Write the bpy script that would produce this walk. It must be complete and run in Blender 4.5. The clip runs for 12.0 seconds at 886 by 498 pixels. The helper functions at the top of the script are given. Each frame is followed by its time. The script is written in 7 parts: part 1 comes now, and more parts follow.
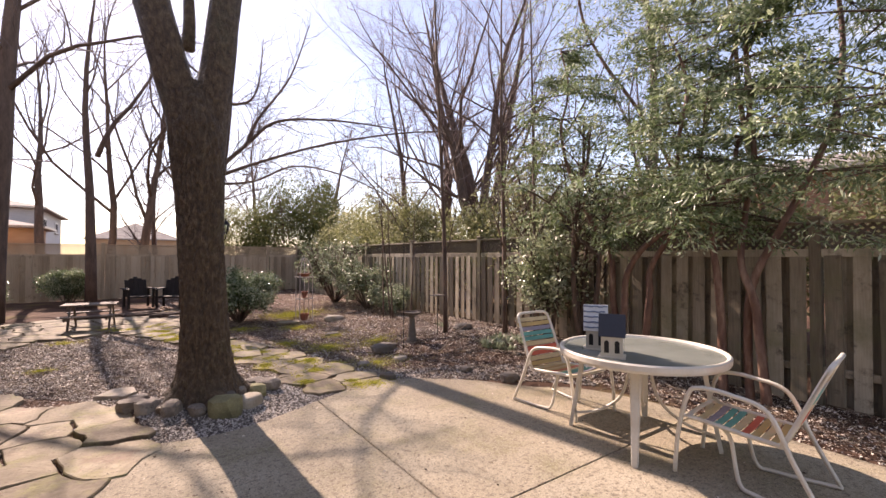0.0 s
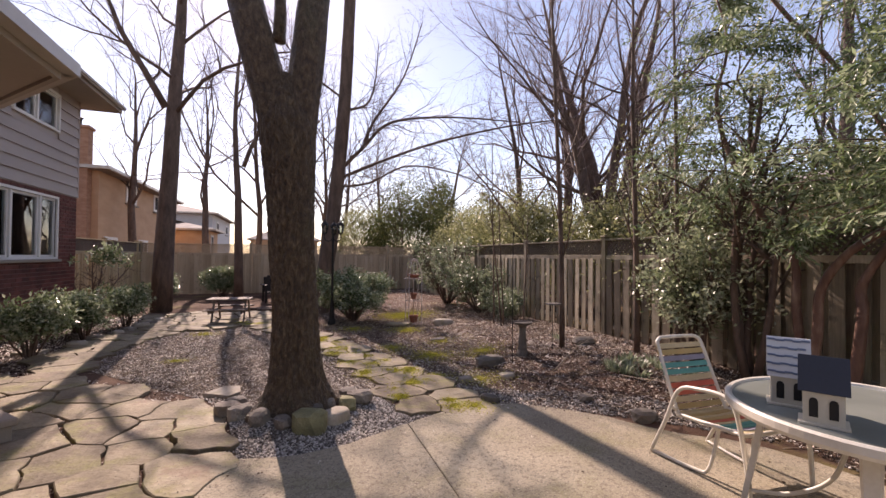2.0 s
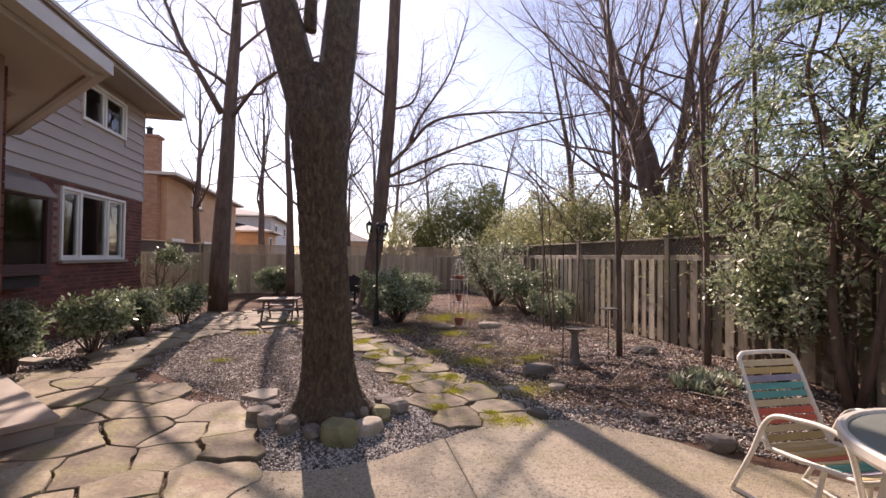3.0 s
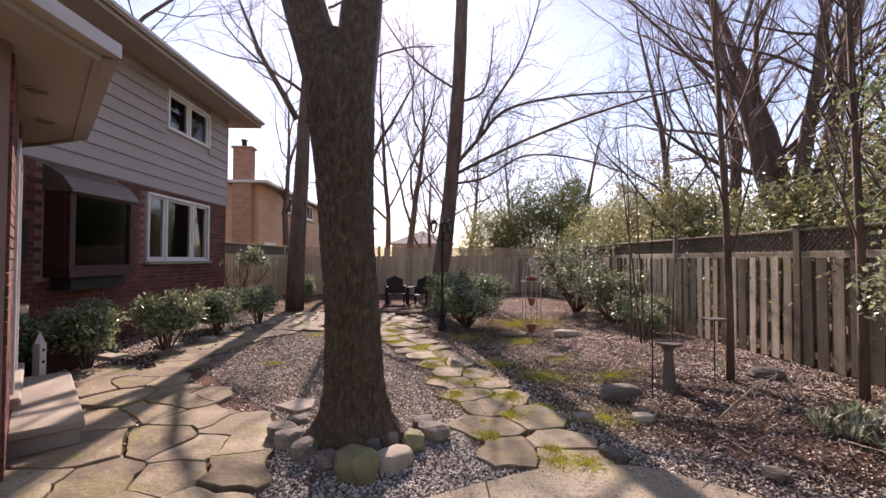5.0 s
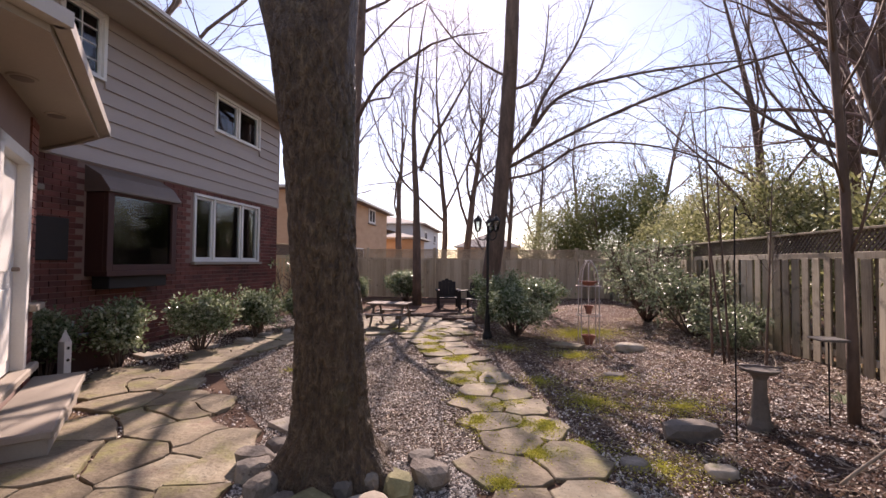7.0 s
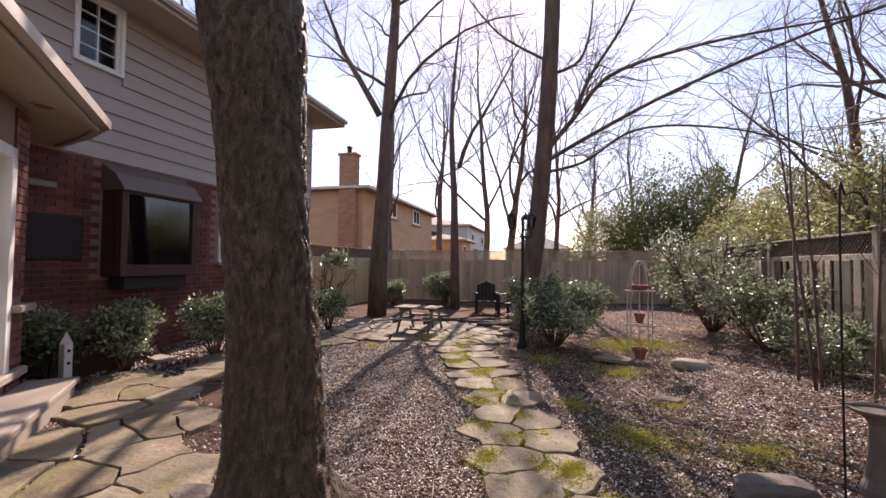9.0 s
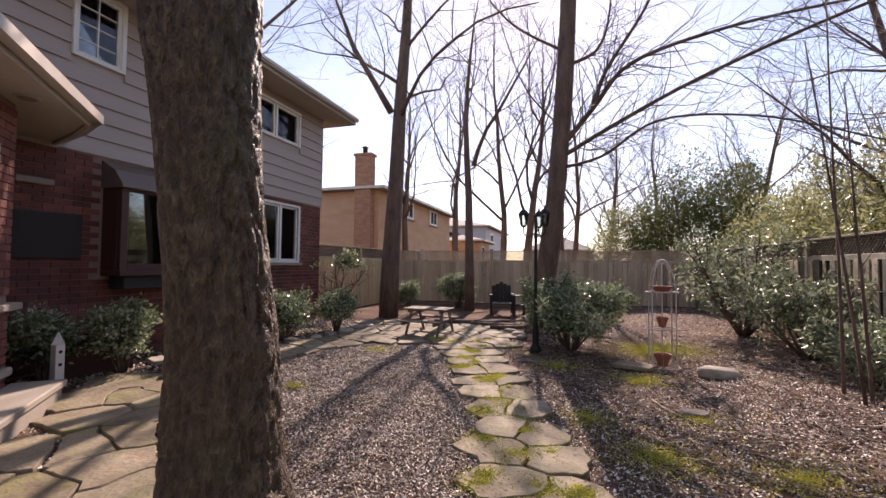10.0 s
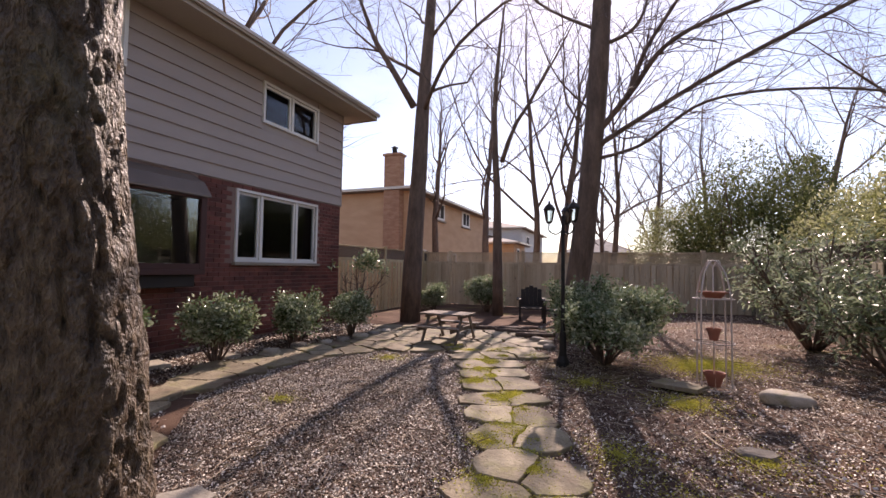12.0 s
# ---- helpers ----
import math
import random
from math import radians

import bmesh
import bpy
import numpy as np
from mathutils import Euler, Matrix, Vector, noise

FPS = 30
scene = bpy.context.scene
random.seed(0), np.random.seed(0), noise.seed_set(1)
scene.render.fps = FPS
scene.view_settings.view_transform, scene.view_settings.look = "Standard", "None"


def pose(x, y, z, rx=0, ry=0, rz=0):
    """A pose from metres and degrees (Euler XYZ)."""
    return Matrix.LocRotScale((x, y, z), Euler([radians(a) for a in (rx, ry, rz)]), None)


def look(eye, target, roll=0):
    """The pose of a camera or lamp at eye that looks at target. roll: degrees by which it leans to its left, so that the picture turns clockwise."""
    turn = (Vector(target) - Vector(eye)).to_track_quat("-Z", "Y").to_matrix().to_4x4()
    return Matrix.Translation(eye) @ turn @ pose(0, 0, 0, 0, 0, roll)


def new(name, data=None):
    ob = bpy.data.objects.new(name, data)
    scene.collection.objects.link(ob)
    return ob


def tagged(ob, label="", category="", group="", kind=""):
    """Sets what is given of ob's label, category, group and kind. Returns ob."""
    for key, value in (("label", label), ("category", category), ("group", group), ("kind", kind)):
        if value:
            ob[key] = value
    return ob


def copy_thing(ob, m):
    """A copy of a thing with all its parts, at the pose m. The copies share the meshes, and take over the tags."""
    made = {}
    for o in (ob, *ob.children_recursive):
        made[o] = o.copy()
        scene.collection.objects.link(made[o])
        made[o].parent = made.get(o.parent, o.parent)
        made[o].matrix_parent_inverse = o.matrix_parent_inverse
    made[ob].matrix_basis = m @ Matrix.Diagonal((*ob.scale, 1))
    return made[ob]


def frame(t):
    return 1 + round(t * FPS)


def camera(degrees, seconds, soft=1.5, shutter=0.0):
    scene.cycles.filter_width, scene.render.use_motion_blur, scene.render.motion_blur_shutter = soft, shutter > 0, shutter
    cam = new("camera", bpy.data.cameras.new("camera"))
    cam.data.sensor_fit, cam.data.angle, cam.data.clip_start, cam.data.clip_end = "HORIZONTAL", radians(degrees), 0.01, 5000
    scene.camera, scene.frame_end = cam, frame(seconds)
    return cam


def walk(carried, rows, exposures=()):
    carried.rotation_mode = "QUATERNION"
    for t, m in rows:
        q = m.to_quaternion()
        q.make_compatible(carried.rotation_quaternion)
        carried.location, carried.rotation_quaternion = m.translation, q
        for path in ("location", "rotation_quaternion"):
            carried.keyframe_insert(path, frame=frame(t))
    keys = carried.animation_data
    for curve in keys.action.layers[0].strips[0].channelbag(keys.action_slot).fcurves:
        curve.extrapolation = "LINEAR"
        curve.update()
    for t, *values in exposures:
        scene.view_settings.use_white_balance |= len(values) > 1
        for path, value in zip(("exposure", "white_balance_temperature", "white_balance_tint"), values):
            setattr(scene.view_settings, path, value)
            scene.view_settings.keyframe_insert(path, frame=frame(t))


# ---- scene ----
cam = camera(92.0, 12.0)
PATH = [
    (0, (-0.177, -0.015, 1.49), (0.983, 1.614, 1.529), 0.1),
    (0.5, (-0.059, 0.124, 1.501), (1.0, 1.82, 1.539), 0.1),
    (1, (0.065, 0.285, 1.498), (1.002, 2.051, 1.539), 0.1),
    (1.5, (0.197, 0.433, 1.523), (0.999, 2.265, 1.558), 0.6),
    (2, (0.326, 0.558, 1.528), (0.996, 2.442, 1.563), 0.6),
    (2.5, (0.428, 0.699, 1.523), (0.986, 2.62, 1.559), 0.6),
    (3, (0.529, 0.862, 1.518), (0.973, 2.812, 1.555), 0.6),
    (3.2, (0.557, 0.917, 1.497), (0.958, 2.876, 1.547), 0.7),
    (4.8, (0.954, 1.456, 1.473), (1.037, 3.454, 1.517), 0.2),
    (5, (0.993, 1.528, 1.47), (1.046, 3.527, 1.515), 0.3),
    (5.5, (1.129, 1.725, 1.458), (1.094, 3.724, 1.507), 0.4),
    (6, (1.249, 1.916, 1.438), (1.131, 3.912, 1.492), 0.5),
    (6.5, (1.359, 2.1, 1.432), (1.169, 4.09, 1.489), 0.5),
    (7, (1.463, 2.285, 1.423), (1.196, 4.266, 1.483), 0.5),
    (7.2, (1.506, 2.351, 1.437), (1.212, 4.329, 1.492), 0.4),
    (8.8, (1.697, 2.975, 1.403), (1.221, 4.916, 1.471), 0.6),
    (9, (1.729, 3.051, 1.398), (1.23, 4.986, 1.467), 0.6),
    (9.5, (1.799, 3.237, 1.385), (1.249, 5.158, 1.456), 0.6),
    (10, (1.834, 3.427, 1.368), (1.243, 5.336, 1.443), 0.6),
    (10.5, (1.871, 3.61, 1.361), (1.239, 5.506, 1.44), 0.7),
    (11, (1.906, 3.786, 1.36), (1.23, 5.667, 1.441), 0.7),
    (11.5, (1.933, 3.964, 1.351), (1.216, 5.829, 1.436), 0.8),
    (12, (1.947, 4.163, 1.339), (1.191, 6.012, 1.426), 0.9),
]
walk(cam, [(t, look(eye, target, roll)) for t, eye, target, roll in PATH], [(0.0, 1.22, 7750, 30), (0.9, 0.9, 7700, 31), (2.0, 0.88, 7550, 31), (3.0, 1.04, 7450, 31), (7.0, 1.04, 7350, 31), (12.0, 0.96, 7350, 29)])

SUN_ELEVATION, SUN_BEARING = 36.0, -6.0
world = bpy.data.worlds.new("sky")
scene.world = world
world.use_nodes = True
wn, wl = world.node_tree.nodes, world.node_tree.links
wn.clear()
w_out, w_bg, w_sky = wn.new("ShaderNodeOutputWorld"), wn.new("ShaderNodeBackground"), wn.new("ShaderNodeTexSky")
w_sky.sky_type, w_sky.sun_disc = "NISHITA", False
w_sky.sun_elevation, w_sky.sun_rotation = radians(SUN_ELEVATION), radians(SUN_BEARING)
w_sky.air_density, w_sky.dust_density, w_sky.ozone_density = 1.0, 0.25, 1.7
w_tex, w_map, w_noise, w_ramp, w_mix = (wn.new("ShaderNodeTexCoord"), wn.new("ShaderNodeMapping"), wn.new("ShaderNodeTexNoise"),
                                       wn.new("ShaderNodeValToRGB"), wn.new("ShaderNodeMix"))
w_map.inputs["Scale"].default_value = (1.0, 1.0, 3.0)
w_noise.inputs["Scale"].default_value, w_noise.inputs["Detail"].default_value = 2.2, 8.0
w_ramp.color_ramp.elements[0].position, w_ramp.color_ramp.elements[1].position = 0.56, 0.84
w_ramp.color_ramp.elements[0].color = (0.08, 0.08, 0.08, 1)
w_mix.data_type = "RGBA"
w_mix.inputs[7].default_value = (4.9, 5.3, 5.9, 1)
wl.new(w_tex.outputs["Generated"], w_map.inputs[0])
wl.new(w_map.outputs[0], w_noise.inputs["Vector"])
wl.new(w_noise.outputs["Fac"], w_ramp.inputs[0])
wl.new(w_ramp.outputs[0], w_mix.inputs[0])
wl.new(w_sky.outputs[0], w_mix.inputs[6])
wl.new(w_mix.outputs[2], w_bg.inputs[0])
wl.new(w_bg.outputs[0], w_out.inputs[0])
w_bg.inputs[1].default_value = 0.12
sun = new("sun", bpy.data.lights.new("sun", "SUN"))
sun.data.energy, sun.data.angle, sun.data.color = 4.4, radians(0.55), (1.0, 0.94, 0.86)
SUN_WAY = Vector((math.sin(radians(SUN_BEARING)) * math.cos(radians(SUN_ELEVATION)), math.cos(radians(SUN_BEARING)) * math.cos(radians(SUN_ELEVATION)), math.sin(radians(SUN_ELEVATION))))
sun.matrix_world = look(SUN_WAY * 60, (0, 0, 0))

# ---- materials ----


def ramp_node(nt, stops):
    r = nt.nodes.new("ShaderNodeValToRGB")
    els = r.color_ramp.elements
    while len(els) < len(stops):
        els.new(0.5)
    for e, (p, c) in zip(els, stops):
        e.position, e.color = p, (*c, 1)
    return r


def surface(name, stops, scale=3.0, fine=60.0, rough=0.8, metal=0.0, bump=0.3, depth=0.01, stretch=(1, 1, 1), vary=0.0, island=0.0, kind="noise", spec=0.5, sheen=0.0, through_light=0.0, wear=None):
    """A material: colour by large noise and fine noise, relief by the fine noise or cells; vary: each object's own shade; island: each piece's."""
    m = bpy.data.materials.new(name)
    m.use_nodes = True
    nt = m.node_tree
    n, l = nt.nodes, nt.links
    b = n["Principled BSDF"]
    tc, mp = n.new("ShaderNodeTexCoord"), n.new("ShaderNodeMapping")
    geo = n.new("ShaderNodeNewGeometry")
    l.new(geo.outputs["Position"], mp.inputs[0])
    mp.inputs["Scale"].default_value = stretch
    big, small = n.new("ShaderNodeTexNoise"), n.new("ShaderNodeTexNoise")
    big.inputs["Scale"].default_value, big.inputs["Detail"].default_value = scale, 6
    small.inputs["Scale"].default_value, small.inputs["Detail"].default_value = fine, 4
    l.new(mp.outputs[0], big.inputs["Vector"])
    l.new(mp.outputs[0], small.inputs["Vector"])
    add = n.new("ShaderNodeMath")
    add.operation = "MULTIPLY_ADD"
    l.new(small.outputs["Fac"], add.inputs[0])
    add.inputs[1].default_value = 0.5
    half = n.new("ShaderNodeMath")
    half.operation = "MULTIPLY_ADD"
    l.new(big.outputs["Fac"], half.inputs[0])
    half.inputs[1].default_value, half.inputs[2].default_value = 1.3, -0.4
    l.new(half.outputs[0], add.inputs[2])
    last = add
    for amount, node, out in ((vary, "ShaderNodeObjectInfo", "Random"), (island, "ShaderNodeNewGeometry", "Random Per Island")):
        if amount:
            src, ma = n.new(node), n.new("ShaderNodeMath")
            ma.operation = "MULTIPLY_ADD"
            l.new(src.outputs[out], ma.inputs[0])
            ma.inputs[1].default_value = amount
            sub = n.new("ShaderNodeMath")
            sub.operation = "SUBTRACT"
            l.new(last.outputs[0], sub.inputs[0])
            sub.inputs[1].default_value = amount / 2
            l.new(sub.outputs[0], ma.inputs[2])
            last = ma
    r = ramp_node(nt, stops)
    l.new(last.outputs[0], r.inputs[0])
    colour = r.outputs[0]
    for tint, grain, lo, hi in (wear or []):
        wn_, wr, wm = n.new("ShaderNodeTexNoise"), n.new("ShaderNodeValToRGB"), n.new("ShaderNodeMix")
        wn_.inputs["Scale"].default_value, wn_.inputs["Detail"].default_value = grain, 8 if grain < 20 else 2
        wn_.inputs["Roughness"].default_value = 0.7
        l.new(geo.outputs["Position"], wn_.inputs["Vector"])
        wr.color_ramp.elements[0].position, wr.color_ramp.elements[1].position = lo, hi
        l.new(wn_.outputs["Fac"], wr.inputs[0])
        wm.data_type = "RGBA"
        l.new(wr.outputs[0], wm.inputs[0])
        l.new(colour, wm.inputs[6])
        wm.inputs[7].default_value = (*tint, 1)
        colour = wm.outputs[2]
    l.new(colour, b.inputs["Base Color"])
    b.inputs["Roughness"].default_value, b.inputs["Metallic"].default_value = rough, metal
    b.inputs["Specular IOR Level"].default_value = spec
    if bump:
        bp = n.new("ShaderNodeBump")
        bp.inputs["Strength"].default_value, bp.inputs["Distance"].default_value = bump, depth
        if kind == "cells":
            v = n.new("ShaderNodeTexVoronoi")
            v.inputs["Scale"].default_value = fine * 0.6
            l.new(mp.outputs[0], v.inputs["Vector"])
            l.new(v.outputs["Distance"], bp.inputs["Height"])
        else:
            l.new(add.outputs[0], bp.inputs["Height"])
        l.new(bp.outputs[0], b.inputs["Normal"])
    if through_light:
        tr, mx = n.new("ShaderNodeBsdfTranslucent"), n.new("ShaderNodeMixShader")
        l.new(colour, tr.inputs[0])
        mx.inputs[0].default_value = through_light
        l.new(b.outputs[0], mx.inputs[1])
        l.new(tr.outputs[0], mx.inputs[2])
        l.new(mx.outputs[0], n["Material Output"].inputs[0])
    return m


def plain(name, colour, rough=0.5, metal=0.0, shade=0.85, **kw):
    dark = tuple(c * shade for c in colour)
    return surface(name, [(0.2, dark), (0.8, colour)], rough=rough, metal=metal, bump=kw.pop("bump", 0.1), **kw)


CONCRETE = surface("aggregate concrete", [(0.0, (0.18, 0.145, 0.10)), (0.45, (0.31, 0.262, 0.185)), (1.0, (0.48, 0.425, 0.32))], 0.9, 75, 0.85, bump=1.0, depth=0.012, wear=[((0.20, 0.18, 0.09), 1.6, 0.5, 0.72), ((0.17, 0.135, 0.095), 24.0, 0.5, 0.7), ((0.11, 0.085, 0.06), 9.0, 0.62, 0.72), ((0.13, 0.105, 0.075), 62, 0.57, 0.64), ((0.52, 0.47, 0.37), 85, 0.61, 0.67)])
FLAG = surface("buff flagstone", [(0.0, (0.10, 0.076, 0.05)), (0.35, (0.18, 0.142, 0.094)), (0.7, (0.26, 0.212, 0.142)), (1.0, (0.36, 0.31, 0.22))], 4.0, 30, 0.8, bump=1.0, depth=0.018, vary=0.6, spec=0.3, wear=[((0.22, 0.205, 0.075), 2.6, 0.5, 0.7), ((0.19, 0.12, 0.085), 1.7, 0.56, 0.7), ((0.095, 0.075, 0.05), 9.0, 0.6, 0.72), ((0.12, 0.095, 0.065), 60, 0.61, 0.68)])
STONE = surface("dressed limestone", [(0.0, (0.20, 0.165, 0.13)), (1.0, (0.36, 0.31, 0.25))], 1.4, 70, 0.8, bump=0.35, depth=0.003)
MOSS = surface("moss", [(0.0, (0.22, 0.22, 0.03)), (0.5, (0.46, 0.44, 0.065)), (1.0, (0.66, 0.60, 0.14))], 6, 90, 0.95, bump=0, island=0.7, through_light=0.3)
GRIT = surface("brown-grey grit", [(0.0, (0.06, 0.041, 0.03)), (0.5, (0.15, 0.112, 0.084)), (0.78, (0.32, 0.26, 0.205)), (0.95, (0.72, 0.64, 0.54)), (1.0, (0.80, 0.74, 0.66))], 1.2, 60, 0.7, bump=0.2, island=1.5, spec=0.25)
CHIPS = surface("bark chips and leaf litter", [(0.0, (0.045, 0.023, 0.016)), (0.5, (0.12, 0.07, 0.049)), (0.78, (0.24, 0.16, 0.115)), (0.93, (0.70, 0.58, 0.47)), (1.0, (0.80, 0.72, 0.62))], 0.7, 50, 0.6, bump=0.3, island=1.6, spec=0.3)
GRAVEL = surface("grey pea gravel", [(0.0, (0.095, 0.08, 0.07)), (0.5, (0.23, 0.20, 0.175)), (1.0, (0.58, 0.53, 0.47))], 2.0, 70, 0.75, bump=0.2, island=1.4, spec=0.25)
ROCK = surface("field stone", [(0.0, (0.09, 0.07, 0.055)), (0.5, (0.21, 0.175, 0.14)), (1.0, (0.38, 0.33, 0.27))], 6, 50, 0.85, bump=1.0, depth=0.015, vary=0.5, wear=[((0.08, 0.065, 0.05), 14, 0.56, 0.66)])
ROCK_MOSSY = surface("mossy field stone", [(0.0, (0.10, 0.09, 0.05)), (0.5, (0.22, 0.20, 0.10)), (1.0, (0.36, 0.34, 0.2))], 5, 60, 0.9, bump=0.8, depth=0.012)
ROCK_PALE = surface("pale boulder", [(0.0, (0.24, 0.20, 0.15)), (1.0, (0.48, 0.42, 0.34))], 6, 50, 0.85, bump=0.9, depth=0.012, wear=[((0.2, 0.19, 0.1), 7, 0.55, 0.7)])
ROCK_DARK = surface("dark boulder", [(0.0, (0.07, 0.06, 0.05)), (1.0, (0.20, 0.17, 0.14))], 4, 50, 0.85, bump=0.8, depth=0.012)
BARK = surface("furrowed bark", [(0.1, (0.036, 0.022, 0.014)), (0.5, (0.125, 0.08, 0.046)), (0.9, (0.27, 0.195, 0.12))], 30, 120, 0.5, bump=1.0, depth=0.05, stretch=(1, 1, 0.5), spec=0.6, wear=[((0.13, 0.125, 0.06), 1.6, 0.52, 0.8), ((0.055, 0.038, 0.028), 7.0, 0.55, 0.72)])
BARK_FAR = surface("dark bark", [(0.1, (0.045, 0.027, 0.019)), (0.9, (0.19, 0.125, 0.09))], 8, 40, 0.8, bump=0.9, depth=0.02, stretch=(1, 1, 0.3))
TWIG = surface("twig bark", [(0.1, (0.07, 0.05, 0.045)), (0.9, (0.20, 0.15, 0.135))], 2, 20, 0.7, bump=0)
TWIG_RED = surface("budding twig bark", [(0.1, (0.14, 0.08, 0.075)), (0.9, (0.36, 0.25, 0.22))], 2, 20, 0.6, bump=0, island=0.6)
BARK_RED = surface("peeling red bark", [(0.1, (0.07, 0.03, 0.02)), (0.5, (0.16, 0.08, 0.052)), (0.9, (0.34, 0.23, 0.165))], 9, 30, 0.6, bump=0.9, depth=0.012, stretch=(1, 1, 0.3))
FENCE = surface("weathered fence boards", [(0.0, (0.085, 0.066, 0.044)), (0.4, (0.24, 0.195, 0.135)), (1.0, (0.54, 0.465, 0.345))], 1.3, 26, 0.8, bump=0.7, depth=0.006, stretch=(2.2, 2.2, 0.16), vary=0.7, wear=[((0.17, 0.165, 0.08), 1.1, 0.5, 0.75), ((0.075, 0.058, 0.042), 4, 0.56, 0.7)])
# Fence wood darkened in colour to look backlit against the hedge.
LATTICE_BACKLIT = surface("weathered lattice toned backlit", [(0.0, (0.06, 0.045, 0.036)), (1.0, (0.22, 0.17, 0.13))], 1.3, 26, 0.9, bump=0.2, depth=0.003)
FENCE_TAN = surface("tan weathered fence boards", [(0.0, (0.24, 0.18, 0.115)), (0.45, (0.44, 0.35, 0.24)), (1.0, (0.62, 0.52, 0.38))], 1.3, 26, 0.85, bump=0.5, depth=0.004, stretch=(2.2, 2.2, 0.16), vary=0.45, wear=[((0.2, 0.18, 0.09), 1.1, 0.6, 0.85), ((0.16, 0.12, 0.08), 5, 0.6, 0.72)])
# Paler board colour that carries the grazing sun on the left fence.
FENCE_SUNLIT = surface("fence boards toned sunlit", [(0.0, (0.32, 0.24, 0.13)), (1.0, (0.62, 0.50, 0.31))], 1.3, 26, 0.85, bump=0.4, depth=0.004, stretch=(2.2, 2.2, 0.16), vary=0.4)
BRICK = surface("red brick", [(0.0, (0.065, 0.022, 0.017)), (0.5, (0.15, 0.045, 0.034)), (1.0, (0.27, 0.095, 0.07))], 2.2, 60, 0.85, bump=0.4, depth=0.003, vary=0.5, island=0.5)
MORTAR = plain("pale red mortar", (0.27, 0.18, 0.15), 0.95, scale=4, fine=80)
SIDING = surface("taupe painted siding", [(0.0, (0.32, 0.262, 0.23)), (1.0, (0.42, 0.345, 0.305))], 0.8, 30, 0.55, bump=0.1, depth=0.002, stretch=(1, 0.2, 2), vary=0.1)
WHITE = surface("white painted trim", [(0.0, (0.60, 0.58, 0.54)), (1.0, (0.80, 0.78, 0.74))], 2, 40, 0.45, bump=0.08)
SOFFIT = surface("beige soffit", [(0.0, (0.33, 0.28, 0.225)), (1.0, (0.43, 0.37, 0.30))], 1, 30, 0.6, bump=0.05)
GUTTER = plain("beige aluminium gutter", (0.55, 0.49, 0.42), 0.35, 0.2)
BROWN = plain("brown painted wood", (0.07, 0.026, 0.02), 0.65)
SHINGLE = surface("asphalt shingles", [(0.0, (0.14, 0.12, 0.105)), (1.0, (0.34, 0.30, 0.27))], 1.5, 40, 0.9, bump=0.5, depth=0.01, island=0.4)
# Near-black standing in for shade: unlit rooms, under the bay, a darker wall patch.
DARK = plain("painted-in darkness", (0.035, 0.03, 0.028), 0.9)
BLIND = plain("grey blind", (0.55, 0.55, 0.54), 0.6)
METAL_WHITE = surface("cream enamelled tube", [(0.0, (0.56, 0.51, 0.42)), (1.0, (0.78, 0.74, 0.65))], 6, 60, 0.35, bump=0.06)
IRON = plain("black iron", (0.02, 0.018, 0.017), 0.6, spec=0.3)
COPPER = plain("weathered copper", (0.20, 0.155, 0.13), 0.45, 0.3)
TERRACOTTA = plain("terracotta", (0.27, 0.10, 0.065), 0.8)
PICNIC = surface("grey brown picnic wood", [(0.0, (0.08, 0.055, 0.042)), (1.0, (0.25, 0.195, 0.15))], 2, 30, 0.8, bump=0.4, depth=0.003, stretch=(0.3, 2, 2), vary=0.3)
PLASTIC = plain("black plastic", (0.035, 0.028, 0.024), 0.7, spec=0.2)
FROSTED = surface("pebbled glass tabletop", [(0.0, (0.15, 0.17, 0.15)), (1.0, (0.26, 0.28, 0.25))], 3, 260, 0.22, bump=0.2, depth=0.002, spec=0.9)
ORANGE = surface("orange brick facing", [(0.0, (0.47, 0.29, 0.165)), (1.0, (0.64, 0.43, 0.27))], 1.0, 22, 0.9, bump=0.2, stretch=(1, 1, 3))
GREY_HOUSE = plain("pale grey siding", (0.55, 0.55, 0.54), 0.7, stretch=(1, 1, 6), fine=8)
LEAF = surface("glossy evergreen leaf", [(0.0, (0.06, 0.095, 0.035)), (0.5, (0.20, 0.25, 0.13)), (1.0, (0.52, 0.56, 0.40))], 2, 12, 0.2, bump=0, island=0.9, through_light=0.3, spec=0.6)
LEAF_HEMLOCK = surface("hemlock spray", [(0.0, (0.09, 0.135, 0.045)), (0.5, (0.20, 0.27, 0.13)), (1.0, (0.45, 0.50, 0.34))], 1.4, 9, 0.3, bump=0, island=1.0, through_light=0.5)
LEAF_OLIVE = surface("olive hedge leaf", [(0.0, (0.11, 0.12, 0.04)), (0.5, (0.27, 0.28, 0.12)), (1.0, (0.48, 0.47, 0.27))], 1.2, 9, 0.35, bump=0, island=0.9, through_light=0.42)
LEAF_RHODO = surface("pale rhododendron leaf", [(0.0, (0.07, 0.10, 0.05)), (0.5, (0.19, 0.235, 0.135)), (1.0, (0.42, 0.46, 0.33))], 1.6, 9, 0.36, bump=0, island=0.8, through_light=0.4, spec=0.5)
LEAF_PALE = surface("variegated climber leaf", [(0.0, (0.13, 0.17, 0.08)), (0.5, (0.33, 0.38, 0.22)), (1.0, (0.60, 0.62, 0.45))], 1.6, 9, 0.3, bump=0, island=0.9, through_light=0.4, spec=0.6)
